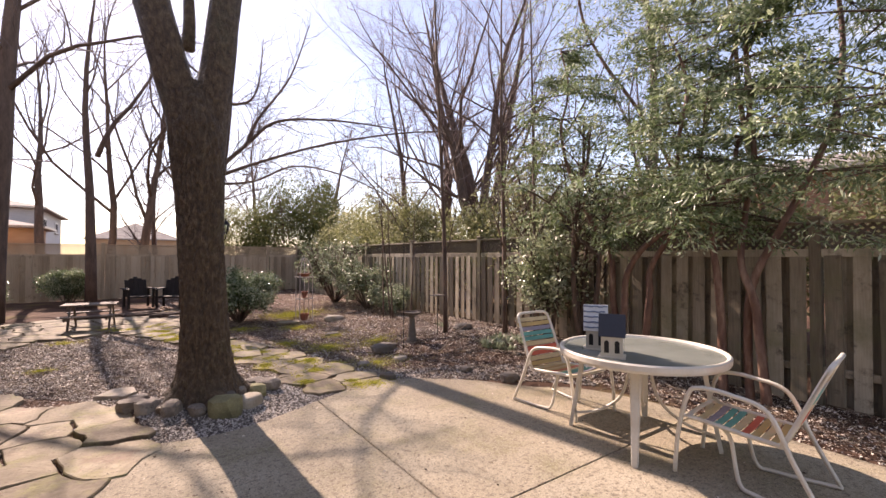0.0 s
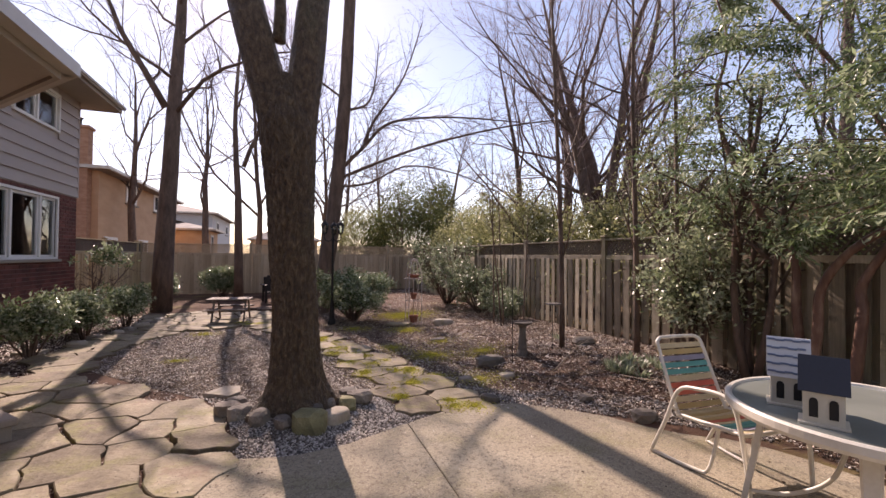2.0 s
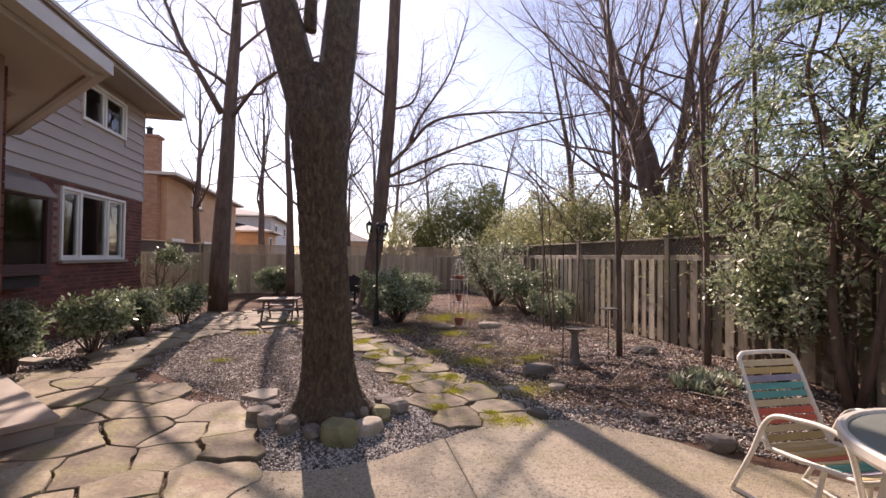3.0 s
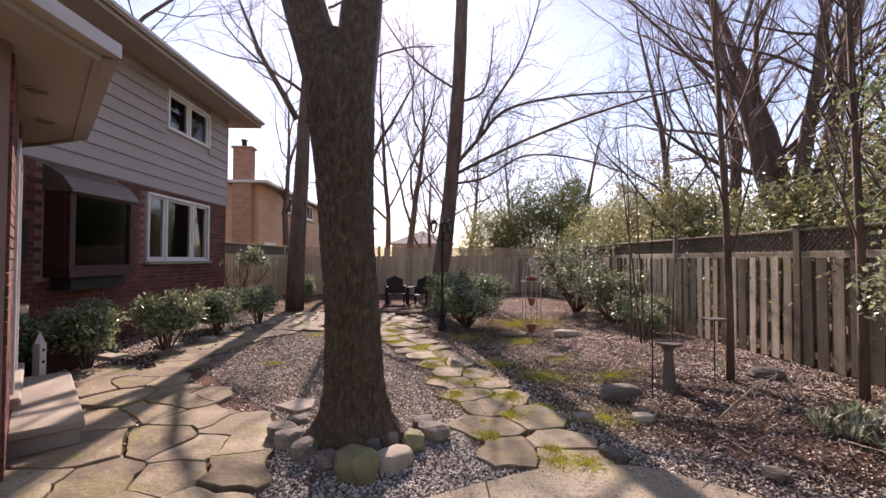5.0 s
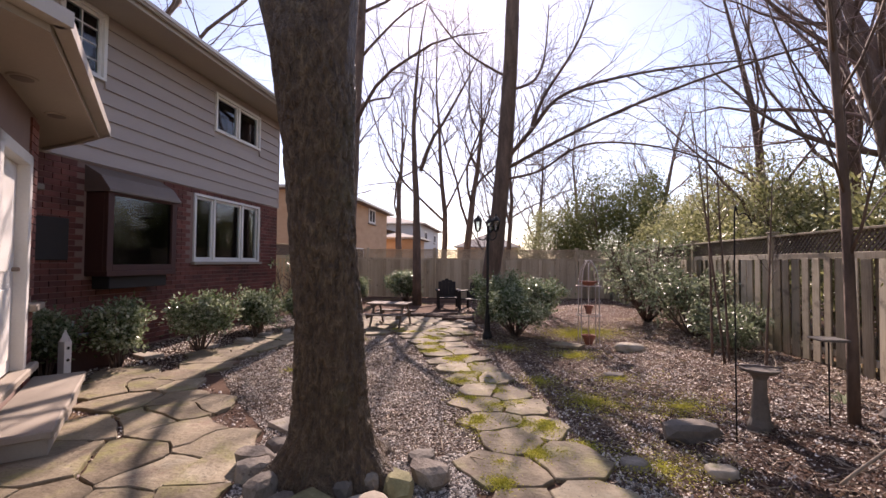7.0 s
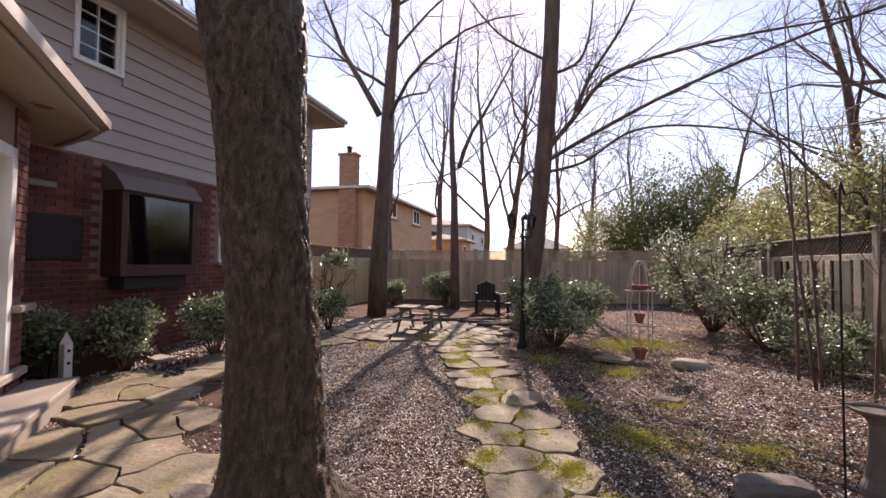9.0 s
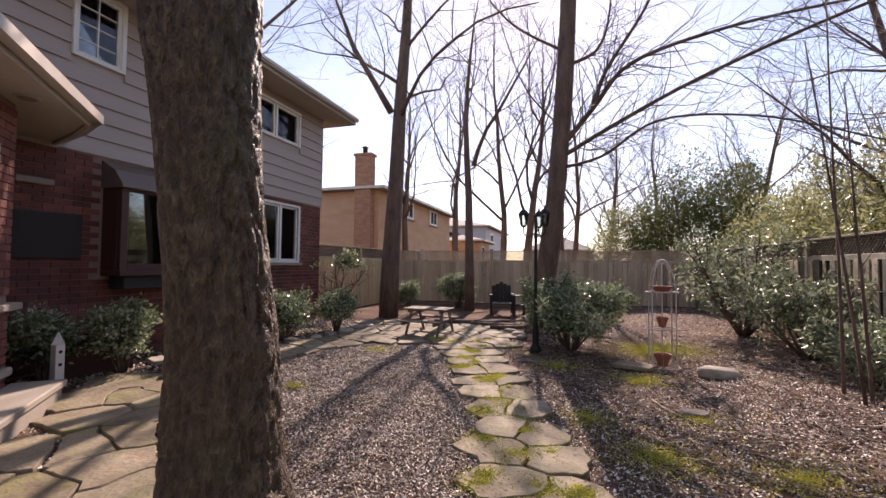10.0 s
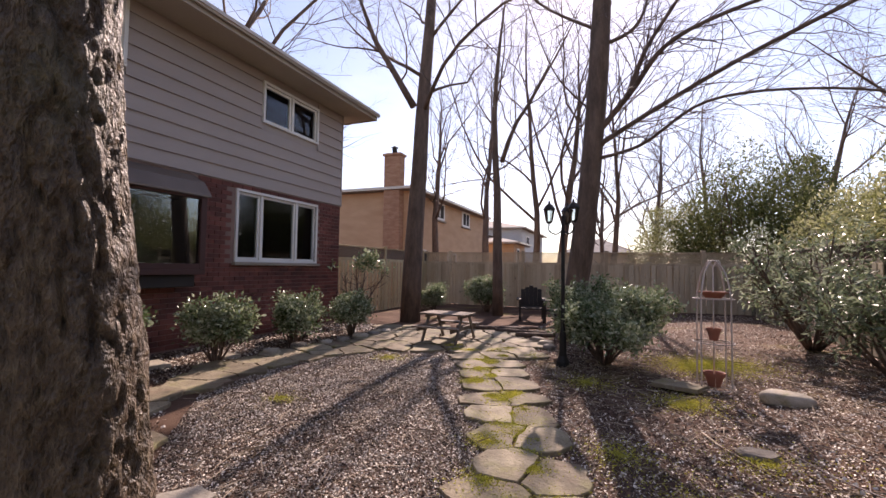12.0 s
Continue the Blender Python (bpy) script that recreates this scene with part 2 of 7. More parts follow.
LEAF_DARK = surface("dark conifer needles", [(0.0, (0.04, 0.055, 0.015)), (0.5, (0.105, 0.125, 0.04)), (1.0, (0.22, 0.23, 0.09))], 1.0, 8, 0.6, bump=0, island=0.7, through_light=0.4)


def strap_material(name, colour):
    return plain(name, colour, 0.5, shade=0.8, scale=8, fine=80)


STRAPS = {"cream": strap_material("cream vinyl strap", (0.62, 0.50, 0.30)), "violet": strap_material("grey violet vinyl strap", (0.30, 0.28, 0.34)),
          "teal": strap_material("teal vinyl strap", (0.10, 0.36, 0.32)), "coral": strap_material("coral vinyl strap", (0.62, 0.13, 0.08)),
          "ochre": strap_material("ochre vinyl strap", (0.52, 0.37, 0.16))}


def pane_material():
    m = bpy.data.materials.new("window glass")
    m.use_nodes = True
    nt = m.node_tree
    n, l = nt.nodes, nt.links
    n.remove(n["Principled BSDF"])
    t, g, mx, f = n.new("ShaderNodeBsdfTransparent"), n.new("ShaderNodeBsdfGlossy"), n.new("ShaderNodeMixShader"), n.new("ShaderNodeFresnel")
    t.inputs[0].default_value, g.inputs["Roughness"].default_value, f.inputs[0].default_value = (0.72, 0.76, 0.74, 1), 0.01, 1.6
    g.inputs[0].default_value = (0.95, 0.97, 1.0, 1)
    l.new(f.outputs[0], mx.inputs[0]), l.new(t.outputs[0], mx.inputs[1]), l.new(g.outputs[0], mx.inputs[2])
    l.new(mx.outputs[0], n["Material Output"].inputs[0])
    return m


GLASS = pane_material()


def smooth(e):
    e = min(1.0, max(0.0, e))
    return e * e * (3 - 2 * e)


def ground_z(x, y):
    """Height of the ground: a bed that rises towards the side fence, a low mound round the big tree, and slight unevenness."""
    bed = 0.2 * smooth((x - 2.6) / 1.7) * smooth((y - 2.6) / 2.4) * (1 - 0.55 * smooth((y - 7) / 4)) * (1 - smooth((x - 9) / 4))
    mound = 0.15 * math.exp(-((x - 0.36) ** 2 + (y - 5.0) ** 2) / 0.36)
    rough = 0.02 * noise.noise(Vector((x * 0.8, y * 0.8, 0))) * smooth((x - 2.3) / 1.5)
    return -0.035 + bed + mound + rough


# ---- mesh tools ----


def finish(name, bm_or_mesh, material, parent=None, label="", soft=False):
    if isinstance(bm_or_mesh, bpy.types.Mesh):
        me = bm_or_mesh
    else:
        me = bpy.data.meshes.new(name)
        bmesh.ops.recalc_face_normals(bm_or_mesh, faces=bm_or_mesh.faces[:])
        bm_or_mesh.to_mesh(me)
        bm_or_mesh.free()
    if not me.materials:
        me.materials.append(material)
    if soft:
        me.polygons.foreach_set("use_smooth", [True] * len(me.polygons))
    ob = new(name, me)
    ob.parent = parent
    return tagged(ob, label)


def part(name, bm, material, parent, label="", soft=False):
    return finish(name, bm, material, parent, label, soft)


def thing(name, at, label, category, group="", turn=0.0, kind=""):
    e = new(name)
    e.empty_display_size = 0.1
    e.matrix_basis = pose(*at, 0, 0, turn)
    return tagged(e, label, category, group, kind)


def box(bm, lo, hi, m=None):
    vs = [bm.verts.new((x, y, z)) for x in (lo[0], hi[0]) for y in (lo[1], hi[1]) for z in (lo[2], hi[2])]
    if m:
        for v in vs:
            v.co = m @ v.co
    for f in ((0, 1, 3, 2), (4, 6, 7, 5), (0, 4, 5, 1), (2, 3, 7, 6), (0, 2, 6, 4), (1, 5, 7, 3)):
        bm.faces.new([vs[i] for i in f])
    return vs


def soft_box(lo, hi, r=0.01, m=None, seg=1):
    bm = bmesh.new()
    box(bm, lo, hi)
    bmesh.ops.bevel(bm, geom=bm.edges[:], offset=r, segments=seg, affect="EDGES")
    if m:
        bm.transform(m)
    return bm


def prism(bm, outline, z0, z1):
    lo = [bm.verts.new((x, y, z0)) for x, y in outline]
    hi = [bm.verts.new((x, y, z1)) for x, y in outline]
    bm.faces.new(lo[::-1]), bm.faces.new(hi)
    for i in range(len(lo)):
        j = (i + 1) % len(lo)
        bm.faces.new((lo[i], lo[j], hi[j], hi[i]))


class Tubes:
    """Collects tapered tubes, and turns them into one mesh."""

    def __init__(self):
        self.v, self.f = [], []

    def add(self, pts, radii, sides=6, cap=True, rough=0.0):
        base, k = len(self.v), sides
        pts = [Vector(p) for p in pts]
        side = None
        for i, p in enumerate(pts):
            way = (pts[min(i + 1, len(pts) - 1)] - pts[max(i - 1, 0)])
            way = way.normalized() if way.length > 1e-9 else Vector((0, 0, 1))
            if side is None:
                side = way.cross(Vector((0, 0, 1)) if abs(way.z) < 0.9 else Vector((1, 0, 0))).normalized()
            side = (side - way * side.dot(way))
            side = side.normalized() if side.length > 1e-6 else way.orthogonal().normalized()
            up = way.cross(side)
            r = radii[i] if not isinstance(radii, (int, float)) else radii
            for j in range(k):
                a = 2 * math.pi * j / k
                o = side * math.cos(a) + up * math.sin(a)
                q = r
                if rough:
                    q *= 1 + rough * noise.noise(Vector((o.x * 2.2, o.y * 2.2, p.z * 1.3)) + Vector((p.x, p.y, 0)))
                self.v.append(p + o * q)
        n = len(pts)
        for i in range(n - 1):
            for j in range(k):
                a, b = base + i * k + j, base + i * k + (j + 1) % k
                self.f.append((a, b, b + k, a + k))
        if cap:
            self.f.append(tuple(base + j for j in range(k))[::-1])
            self.f.append(tuple(base + (n - 1) * k + j for j in range(k)))

    def mesh(self, name, material):
        me = bpy.data.meshes.new(name)
        me.from_pydata([tuple(v) for v in self.v], [], self.f)
        me.materials.append(material)
        me.polygons.foreach_set("use_smooth", [True] * len(me.polygons))
        return me


class LimbSet:
    """Keeps every limb that is added as tubes of its own."""

    def __init__(self):
        self.all = []

    def add(self, pts, radii, sides=6, cap=True, rough=0.0):
        t = Tubes()
        t.add(pts, radii, sides, True, rough)
        self.all.append(t)

    def build(self, name, material, parent):
        for t in self.all:
            part(name, t.mesh(name, material), material, parent)


def curve_points(pts, n=6):
    """A smooth line through the given points."""
    pts = [Vector(p) for p in pts]
    out = []
    for i in range(len(pts) - 1):
        a, b, c, d = pts[max(i - 1, 0)], pts[i], pts[i + 1], pts[min(i + 2, len(pts) - 1)]
        for k in range(n):
            t = k / n
            out.append(0.5 * ((2 * b) + (c - a) * t + (2 * a - 5 * b + 4 * c - d) * t * t + (3 * b - a - 3 * c + d) * t ** 3))
    return out + [pts[-1]]


def tube(name, pts, r, material, parent, label="", sides=8, n=6):
    t = Tubes()
    t.add(curve_points(pts, n) if n > 1 else pts, r, sides)
    return part(name, t.mesh(name, material), material, parent, label)


def lathe(name, profile, material, parent=None, label="", sides=20, at=(0, 0, 0)):
    """A turned piece from (radius, height) pairs."""
    bm = bmesh.new()
    rings = [[bm.verts.new((at[0] + r * math.cos(2 * math.pi * j / sides), at[1] + r * math.sin(2 * math.pi * j / sides), at[2] + z)) for j in range(sides)] for r, z in profile]
    for a, b in zip(rings, rings[1:]):
        for j in range(sides):
            k = (j + 1) % sides
            bm.faces.new((a[j], a[k], b[k], b[j]))
    bm.faces.new(rings[0][::-1]), bm.faces.new(rings[-1])
    return part(name, bm, material, parent, label)


def leaf_mesh(name, centres, ways, sizes, material, width=0.45, fold=0.15, rng=None):
    """Many small folded leaves: a rhombus of four points, two triangles each."""
    c, w = np.asarray(centres, float), np.asarray(ways, float)
    s = np.asarray(sizes, float)[:, None]
    rng = rng or np.random.default_rng(1)
    w /= np.linalg.norm(w, axis=1, keepdims=True) + 1e-9
    side = np.cross(w, rng.normal(size=w.shape))
    side /= np.linalg.norm(side, axis=1, keepdims=True) + 1e-9
    up = np.cross(side, w)
    v = np.stack([c, c + w * s * 0.5 + side * s * width * 0.5 + up * s * fold, c + w * s, c + w * s * 0.5 - side * s * width * 0.5 + up * s * fold], 1).reshape(-1, 3)
    n = len(c)
    i = np.arange(n) * 4
    tris = np.stack([i, i + 1, i + 2, i, i + 2, i + 3], 1).reshape(-1)
    me = bpy.data.meshes.new(name)
    me.vertices.add(n * 4), me.loops.add(n * 6), me.polygons.add(n * 2)
    me.vertices.foreach_set("co", v.reshape(-1))
    me.loops.foreach_set("vertex_index", tris)
    me.polygons.foreach_set("loop_start", np.arange(n * 2) * 3)
    me.polygons.foreach_set("loop_total", np.full(n * 2, 3))
    me.update(calc_edges=True)
    me.validate()
    me.materials.append(material)
    return me

# ---- ground, patio and paths ----


def ground():
    def steps(lo, hi, fine_lo, fine_hi, fine, far):
        a = list(np.arange(fine_lo, fine_hi + 1e-6, fine))
        left, right, d = [], [], fine
        p = fine_lo
        while p > lo:
            d *= far
            p -= d
            left.append(p)
        d, p = fine, fine_hi
        while p < hi:
            d *= far
            p += d
            right.append(p)
        return left[::-1] + a + right
    xs = steps(-900, 900, -5.5, 6.5, 0.12, 1.35)
    ys = steps(-900, 900, -1.0, 20.0, 0.12, 1.35)
    me = bpy.data.meshes.new("ground")
    v = [(x, y, ground_z(x, y) if -6 < x < 12 and -2 < y < 21 else -0.035) for y in ys for x in xs]
    n = len(xs)
    f = [(j * n + i, j * n + i + 1, (j + 1) * n + i + 1, (j + 1) * n + i) for j in range(len(ys) - 1) for i in range(n - 1)]
    me.from_pydata(v, [], f)
    me.polygons.foreach_set("use_smooth", [True] * len(f))
    m = surface("bare soil with bark mulch", [(0.0, (0.042, 0.023, 0.016)), (0.5, (0.105, 0.062, 0.044)), (0.85, (0.19, 0.125, 0.09)), (1.0, (0.38, 0.29, 0.22))], 1.1, 75, 0.95, bump=0.9, depth=0.02, spec=0.1,
                wear=[((0.15, 0.135, 0.035), 0.55, 0.56, 0.72)])
    me.materials.append(m)
    return tagged(new("ground", me), "brown garden soil with bark mulch and thin moss", "ground", kind="structure")


ground()


def patio_edge(x):
    """The curved outer edge of the patio: its y for an x."""
    pts = ((-0.9, 3.45), (-0.37, 3.76), (0.0, 4.1), (0.35, 4.02), (0.77, 4.10), (1.36, 4.38), (2.02, 4.66), (2.55, 4.56), (2.95, 4.24), (3.35, 3.82), (3.75, 3.35), (4.02, 2.95), (4.16, 2.5), (4.2, 2.06))
    for (xa, ya), (xb, yb) in zip(pts, pts[1:]):
        if xa <= x <= xb:
            return ya + (yb - ya) * (x - xa) / (xb - xa)
    return pts[-1][1] if x > xb else pts[0][1]


patio = thing("patio", (0, 0, 0), "buff exposed-aggregate concrete patio with a curved edge", "patio", kind="structure")
GAP = 0.004
LEFT_EDGE = [(-0.9, 3.45), (-1.3, 2.9), (-1.45, 2.2), (-1.45, -4.0)]


def slab(outline):
    bm = bmesh.new()
    prism(bm, outline, -0.12, 0.0)
    bmesh.ops.bevel(bm, geom=[e for e in bm.edges if all(v.co.z > -0.01 for v in e.verts)], offset=0.004, segments=2, affect="EDGES")
    part("slab", bm, CONCRETE, patio)


xs = [-0.9 + 0.1 * i for i in range(23)] + [1.36 - GAP]
slab([(1.36 - GAP, 1.92 + GAP)] + [(x, patio_edge(x)) for x in xs[::-1]] + [(-1.3, 2.9), (-1.45, 2.2), (-1.45, 1.92 + GAP)])
xs = [1.36 + GAP] + [1.4 + 0.1 * i for i in range(28)] + [4.195]
slab([(4.195, 1.92 + GAP)] + [(x, patio_edge(x)) for x in xs[::-1]] + [(1.36 + GAP, 1.92 + GAP)])
slab([(1.36 - GAP, -4.0), (1.36 - GAP, 1.92 - GAP), (-1.45, 1.92 - GAP), (-1.45, -4.0)])
slab([(4.15, -0.3), (4.2, 1.2), (4.19, 1.92 - GAP), (1.36 + GAP, 1.92 - GAP), (1.36 + GAP, -4.0), (3.6, -4.0)])


def clip_cell(poly, a, b, gap):
    """What of the outline lies nearer to a than to b, less half the joint."""
    mid, way = (a + b) / 2, (b - a).normalized()
    off = mid.dot(way) - gap / 2
    out = []
    for i, p in enumerate(poly):
        q = poly[(i + 1) % len(poly)]
        dp, dq = p.dot(way) - off, q.dot(way) - off
        if dp <= 0:
            out.append(p)
        if (dp < 0) != (dq < 0) and abs(dp - dq) > 1e-9:
            out.append(p + (q - p) * (dp / (dp - dq)))
    return out


def inside(p, poly):
    hit = False
    for i, a in enumerate(poly):
        b = poly[i - 1]
        if (a[1] > p[1]) != (b[1] > p[1]) and p[0] < (b[0] - a[0]) * (p[1] - a[1]) / (b[1] - a[1]) + a[0]:
            hit = not hit
    return hit


def clip_convex(poly, edge_poly):
    """The outline cut by the sides of a convex outline that runs counter-clockwise."""
    for i, a in enumerate(edge_poly):
        b = edge_poly[(i + 1) % len(edge_poly)]
        n = Vector((b[1] - a[1], a[0] - b[0])).normalized()
        off, out = n.dot(Vector(a)), []
        for k, p in enumerate(poly):
            q = poly[(k + 1) % len(poly)]
            dp, dq = p.dot(n) - off, q.dot(n) - off
            if dp <= 0:
                out.append(p)
            if (dp < 0) != (dq < 0) and abs(dp - dq) > 1e-9:
                out.append(p + (q - p) * (dp / (dp - dq)))
        poly = out
        if len(poly) < 3:
            return []
    return poly


def flagstones(parent, seeds, region, gap, rng, reach=0.62, height=0.0, outside=()):
    """One stone round each seed: the cell between its neighbours, with uneven sides, split faces and a worn top."""
    pts = [Vector(s) for s in seeds]
    for i, a in enumerate(pts):
        cell = [a + Vector((math.cos(t), math.sin(t))) * reach * rng.uniform(0.8, 1.15) for t in [2 * math.pi * k / 6 + rng.uniform(-0.35, 0.35) for k in range(6)]]
        for b in sorted(pts + [Vector(s) for s in outside], key=lambda q: (q - a).length)[1:14]:
            cell = clip_cell(cell, a, b, gap * rng.uniform(0.35, 1.5))
            if len(cell) < 3:
                break
        cell = clip_convex(cell, region) if region and len(cell) > 2 else cell
        if len(cell) < 3:
            continue
        fine = []
        for k, p in enumerate(cell):
            q = cell[(k + 1) % len(cell)]
            steps = max(1, int((q - p).length / 0.09))
            for s in range(steps):
                r = p + (q - p) * (s / steps)
                j = Vector((noise.noise(Vector((r.x * 9, r.y * 9, 3.0))), noise.noise(Vector((r.x * 9, r.y * 9, 8.0))))) * 0.03
                j += Vector((noise.noise(Vector((r.x * 3.5, r.y * 3.5, 5.0))), noise.noise(Vector((r.x * 3.5, r.y * 3.5, 1.0))))) * 0.09
                fine.append(r + j)
        mid = sum(fine, Vector((0, 0))) / len(fine)
        gz = max(ground_z(mid.x, mid.y), -0.036) + 0.036 + height + rng.uniform(-0.004, 0.01)
        tilt = (rng.uniform(-0.012, 0.012), rng.uniform(-0.012, 0.012))
        bm = bmesh.new()
        rings = []
        for scale_, z in ((1.0, -0.06), (1.0, -0.008), (0.975, 0.0)):
            rings.append([bm.verts.new((mid.x + (p.x - mid.x) * scale_, mid.y + (p.y - mid.y) * scale_, gz + z + tilt[0] * (p.x - mid.x) * 2 + tilt[1] * (p.y - mid.y) * 2)) for p in fine])
        top = bm.verts.new((mid.x, mid.y, gz + 0.003))
        for ra, rb in zip(rings, rings[1:]):
            for k in range(len(ra)):
                j = (k + 1) % len(ra)
                bm.faces.new((ra[k], ra[j], rb[j], rb[k]))
        for k in range(len(fine)):
            bm.faces.new((rings[-1][k], rings[-1][(k + 1) % len(fine)], top))
        part("flagstone", bm, FLAG, parent)


def seeds_in(region, given, spacing, rng, count=400):
    pts = [Vector(p) for p in given]
    fixed = len(pts)
    lo = [min(p[k] for p in region) for k in (0, 1)]
    hi = [max(p[k] for p in region) for k in (0, 1)]
    for _ in range(count * 12):
        p = Vector((rng.uniform(lo[0], hi[0]), rng.uniform(lo[1], hi[1])))
        if inside(p, region) and all((p - q).length > spacing for q in pts):
            pts.append(p)
    return pts


# ---- trees and shrubs ----


def grow(tubes, p, way, length, r, level, spec, rng, tips=None):
    """A limb with its side branches. spec: a dict of lists, by level: count, ratio, angle, wiggle, lift, sides, start."""
    n = spec["segs"][level]
    pts, radii, ways = [p.copy()], [r], [way.copy()]
    end = spec["taper"][level]
    for i in range(n):
        jit = Vector((rng.gauss(0, 1), rng.gauss(0, 1), rng.gauss(0, 1))) * spec["wiggle"][level]
        way = (way + jit + Vector((0, 0, spec["lift"][level]))).normalized()
        p = p + way * (length / n)
        pts.append(p.copy()), ways.append(way.copy())
        radii.append(max(0.0016, r * (1 - (1 - end) * (i + 1) / n)))
    tubes[min(level, len(tubes) - 1)].add(pts, radii, spec["sides"][level], cap=level == 0)
    if tips is not None and level >= spec.get("leaf_level", 9):
        tips.extend(zip(pts[1:], ways[1:]))
    if level + 1 < len(spec["count"]) + 1 and level < len(spec["count"]):
        c = spec["count"][level]
        turn = rng.uniform(0, 6.28)
        for k in range(c):
            s = spec["start"][level] + (1 - spec["start"][level]) * (k + rng.random()) / c
            i = min(n - 1, int(s * n))
            q = pts[i].lerp(pts[i + 1], s * n - i)
            w = ways[min(i + 1, n)]
            turn += 2.4 + rng.uniform(-0.5, 0.5)
            side = w.orthogonal().normalized()
            side.rotate(Matrix.Rotation(turn, 3, w))
            a = radians(spec["angle"][level] * rng.uniform(0.7, 1.3))
            d = (w * math.cos(a) + side * math.sin(a)).normalized()
            rr = radii[i] * spec["ratio"][level] * rng.uniform(0.75, 1.1)
            ll = length * spec["shorter"][level] * rng.uniform(0.6, 1.15) * (1.15 - 0.6 * s)
            grow(tubes, q, d, ll, rr, level + 1, spec, rng, tips)


BARE = dict(segs=[9, 7, 6, 4], taper=[0.08, 0.15, 0.2, 0.4], wiggle=[0.05, 0.19, 0.21, 0.22], lift=[0.02, 0.04, 0.05, 0.04], sides=[10, 6, 4, 3],
            count=[11, 10, 9], start=[0.35, 0.12, 0.1], angle=[50, 42, 38], ratio=[0.33, 0.42, 0.42], shorter=[0.5, 0.5, 0.5])
UPRIGHT = dict(BARE, angle=[28, 26, 24], lift=[0.02, 0.08, 0.09, 0.05], count=[15, 11, 9], start=[0.12, 0.1, 0.1], shorter=[0.62, 0.5, 0.45], ratio=[0.36, 0.42, 0.42])
SAPLING = dict(BARE, segs=[10, 5, 4], taper=[0.3, 0.3, 0.4], wiggle=[0.012, 0.1, 0.12], lift=[0.03, 0.07, 0.05], sides=[7, 4, 3], count=[22, 7], start=[0.2, 0.2], angle=[42, 38], ratio=[0.4, 0.5], shorter=[0.3, 0.4])


def tree(name, base, top_way, height, r, spec, seed, label, bark=None, twig=None, leaf=None, forks=(), sink=0.08):
    """A tree as a thing: trunk, limbs, twigs and, if any, its leaves."""
    rng = random.Random(seed)
    z = ground_z(base[0], base[1]) if -6 < base[0] < 12 and base[1] < 21 else -0.035
    e = thing(name, (base[0], base[1], z - sink), label, "tree", "trees in the garden")
    tubes = [Tubes(), LimbSet(), Tubes()]
    tips = []
    spec = dict(spec, wiggle=[spec["wiggle"][0] * 0.6] + list(spec["wiggle"][1:]))
    grow(tubes, Vector((0, 0, 0)), Vector(top_way).normalized(), height, r, 0, spec, rng, tips)
    for start, way, length, rad in forks:
        sub = dict(spec)
        g = dict(sub, sides=[8] + list(sub["sides"][1:]), taper=[0.12] + list(sub["taper"][1:]), wiggle=[0.1] + list(sub["wiggle"][1:]), start=[0.15] + list(sub["start"][1:]))
        grow([tubes[1], tubes[1], tubes[2]], Vector(start), Vector(way).normalized(), length, rad, 0, g, rng, tips)
    bark = bark or BARK_FAR
    part("trunk", tubes[0].mesh("trunk", bark), bark, e)
    tubes[1].build("limb", bark, e)
    tagged(part("crown", tubes[2].mesh("crown", twig or TWIG), twig or TWIG, e), kind="stuff")
    if leaf:
        add_leaves(e, tips, leaf, seed)
    return e


def add_leaves(e, tips, leaf, seed, name="foliage"):
    material, per, size, width, spread, droop = leaf
    rng = np.random.default_rng(seed)
    n = len(tips) * per
    c = np.repeat(np.array([tuple(t[0]) for t in tips]), per, 0) + rng.normal(size=(n, 3)) * spread
    w = np.repeat(np.array([tuple(t[1]) for t in tips]), per, 0) * 0.7 + rng.normal(size=(n, 3)) * 0.6
    w[:, 2] -= droop
    s = size * rng.uniform(0.6, 1.3, n)
    me = leaf_mesh(name, c, w, s, material, width, 0.08, rng)
    return tagged(part(name, me, material, e), kind="stuff")


def shrub(name, at, radius, height, seed, label, leaf, stems=9, bark=None, vase=0.9, low=0.22):
    """A shrub: stems that spread from the base, with leaves in clumps round their tips."""
    rng = random.Random(seed)
    e = thing(name, (at[0], at[1], ground_z(at[0], at[1]) - 0.02 if at[0] < 8 and at[1] < 20 else -0.05), label, "shrub", "evergreen shrubs")
    t = Tubes()
    tips = []
    spec = dict(segs=[6, 4, 3], taper=[0.4, 0.4, 0.5], wiggle=[0.1, 0.18, 0.2], lift=[0.05, 0.03, 0.0], sides=[6, 4, 3], count=[8, 5], start=[0.35, 0.2], angle=[45, 45], ratio=[0.6, 0.6],
                shorter=[0.42, 0.5], leaf_level=1)
    for k in range(stems):
        a = 2 * math.pi * k / stems + rng.uniform(-0.3, 0.3)
        out = radius / height * vase * rng.uniform(0.15, 1.0)
        way = Vector((math.cos(a) * out, math.sin(a) * out, 1.0)).normalized()
        ln = (Vector((math.cos(a) * out * height, math.sin(a) * out * height, height)) * 0.86).length * rng.uniform(0.75, 1.0)
        grow([t], Vector((math.cos(a) * 0.04, math.sin(a) * 0.04, 0)), way, min(ln, height * 1.05), 0.018 * height ** 0.7, 0, spec, rng, tips)
    tagged(part("branchwork", t.mesh("branchwork", bark or BARK_FAR), bark or BARK_FAR, e), kind="stuff")
    tips = [q for q in tips if q[0].z > height * low]
    add_leaves(e, tips, leaf, seed)
    return e


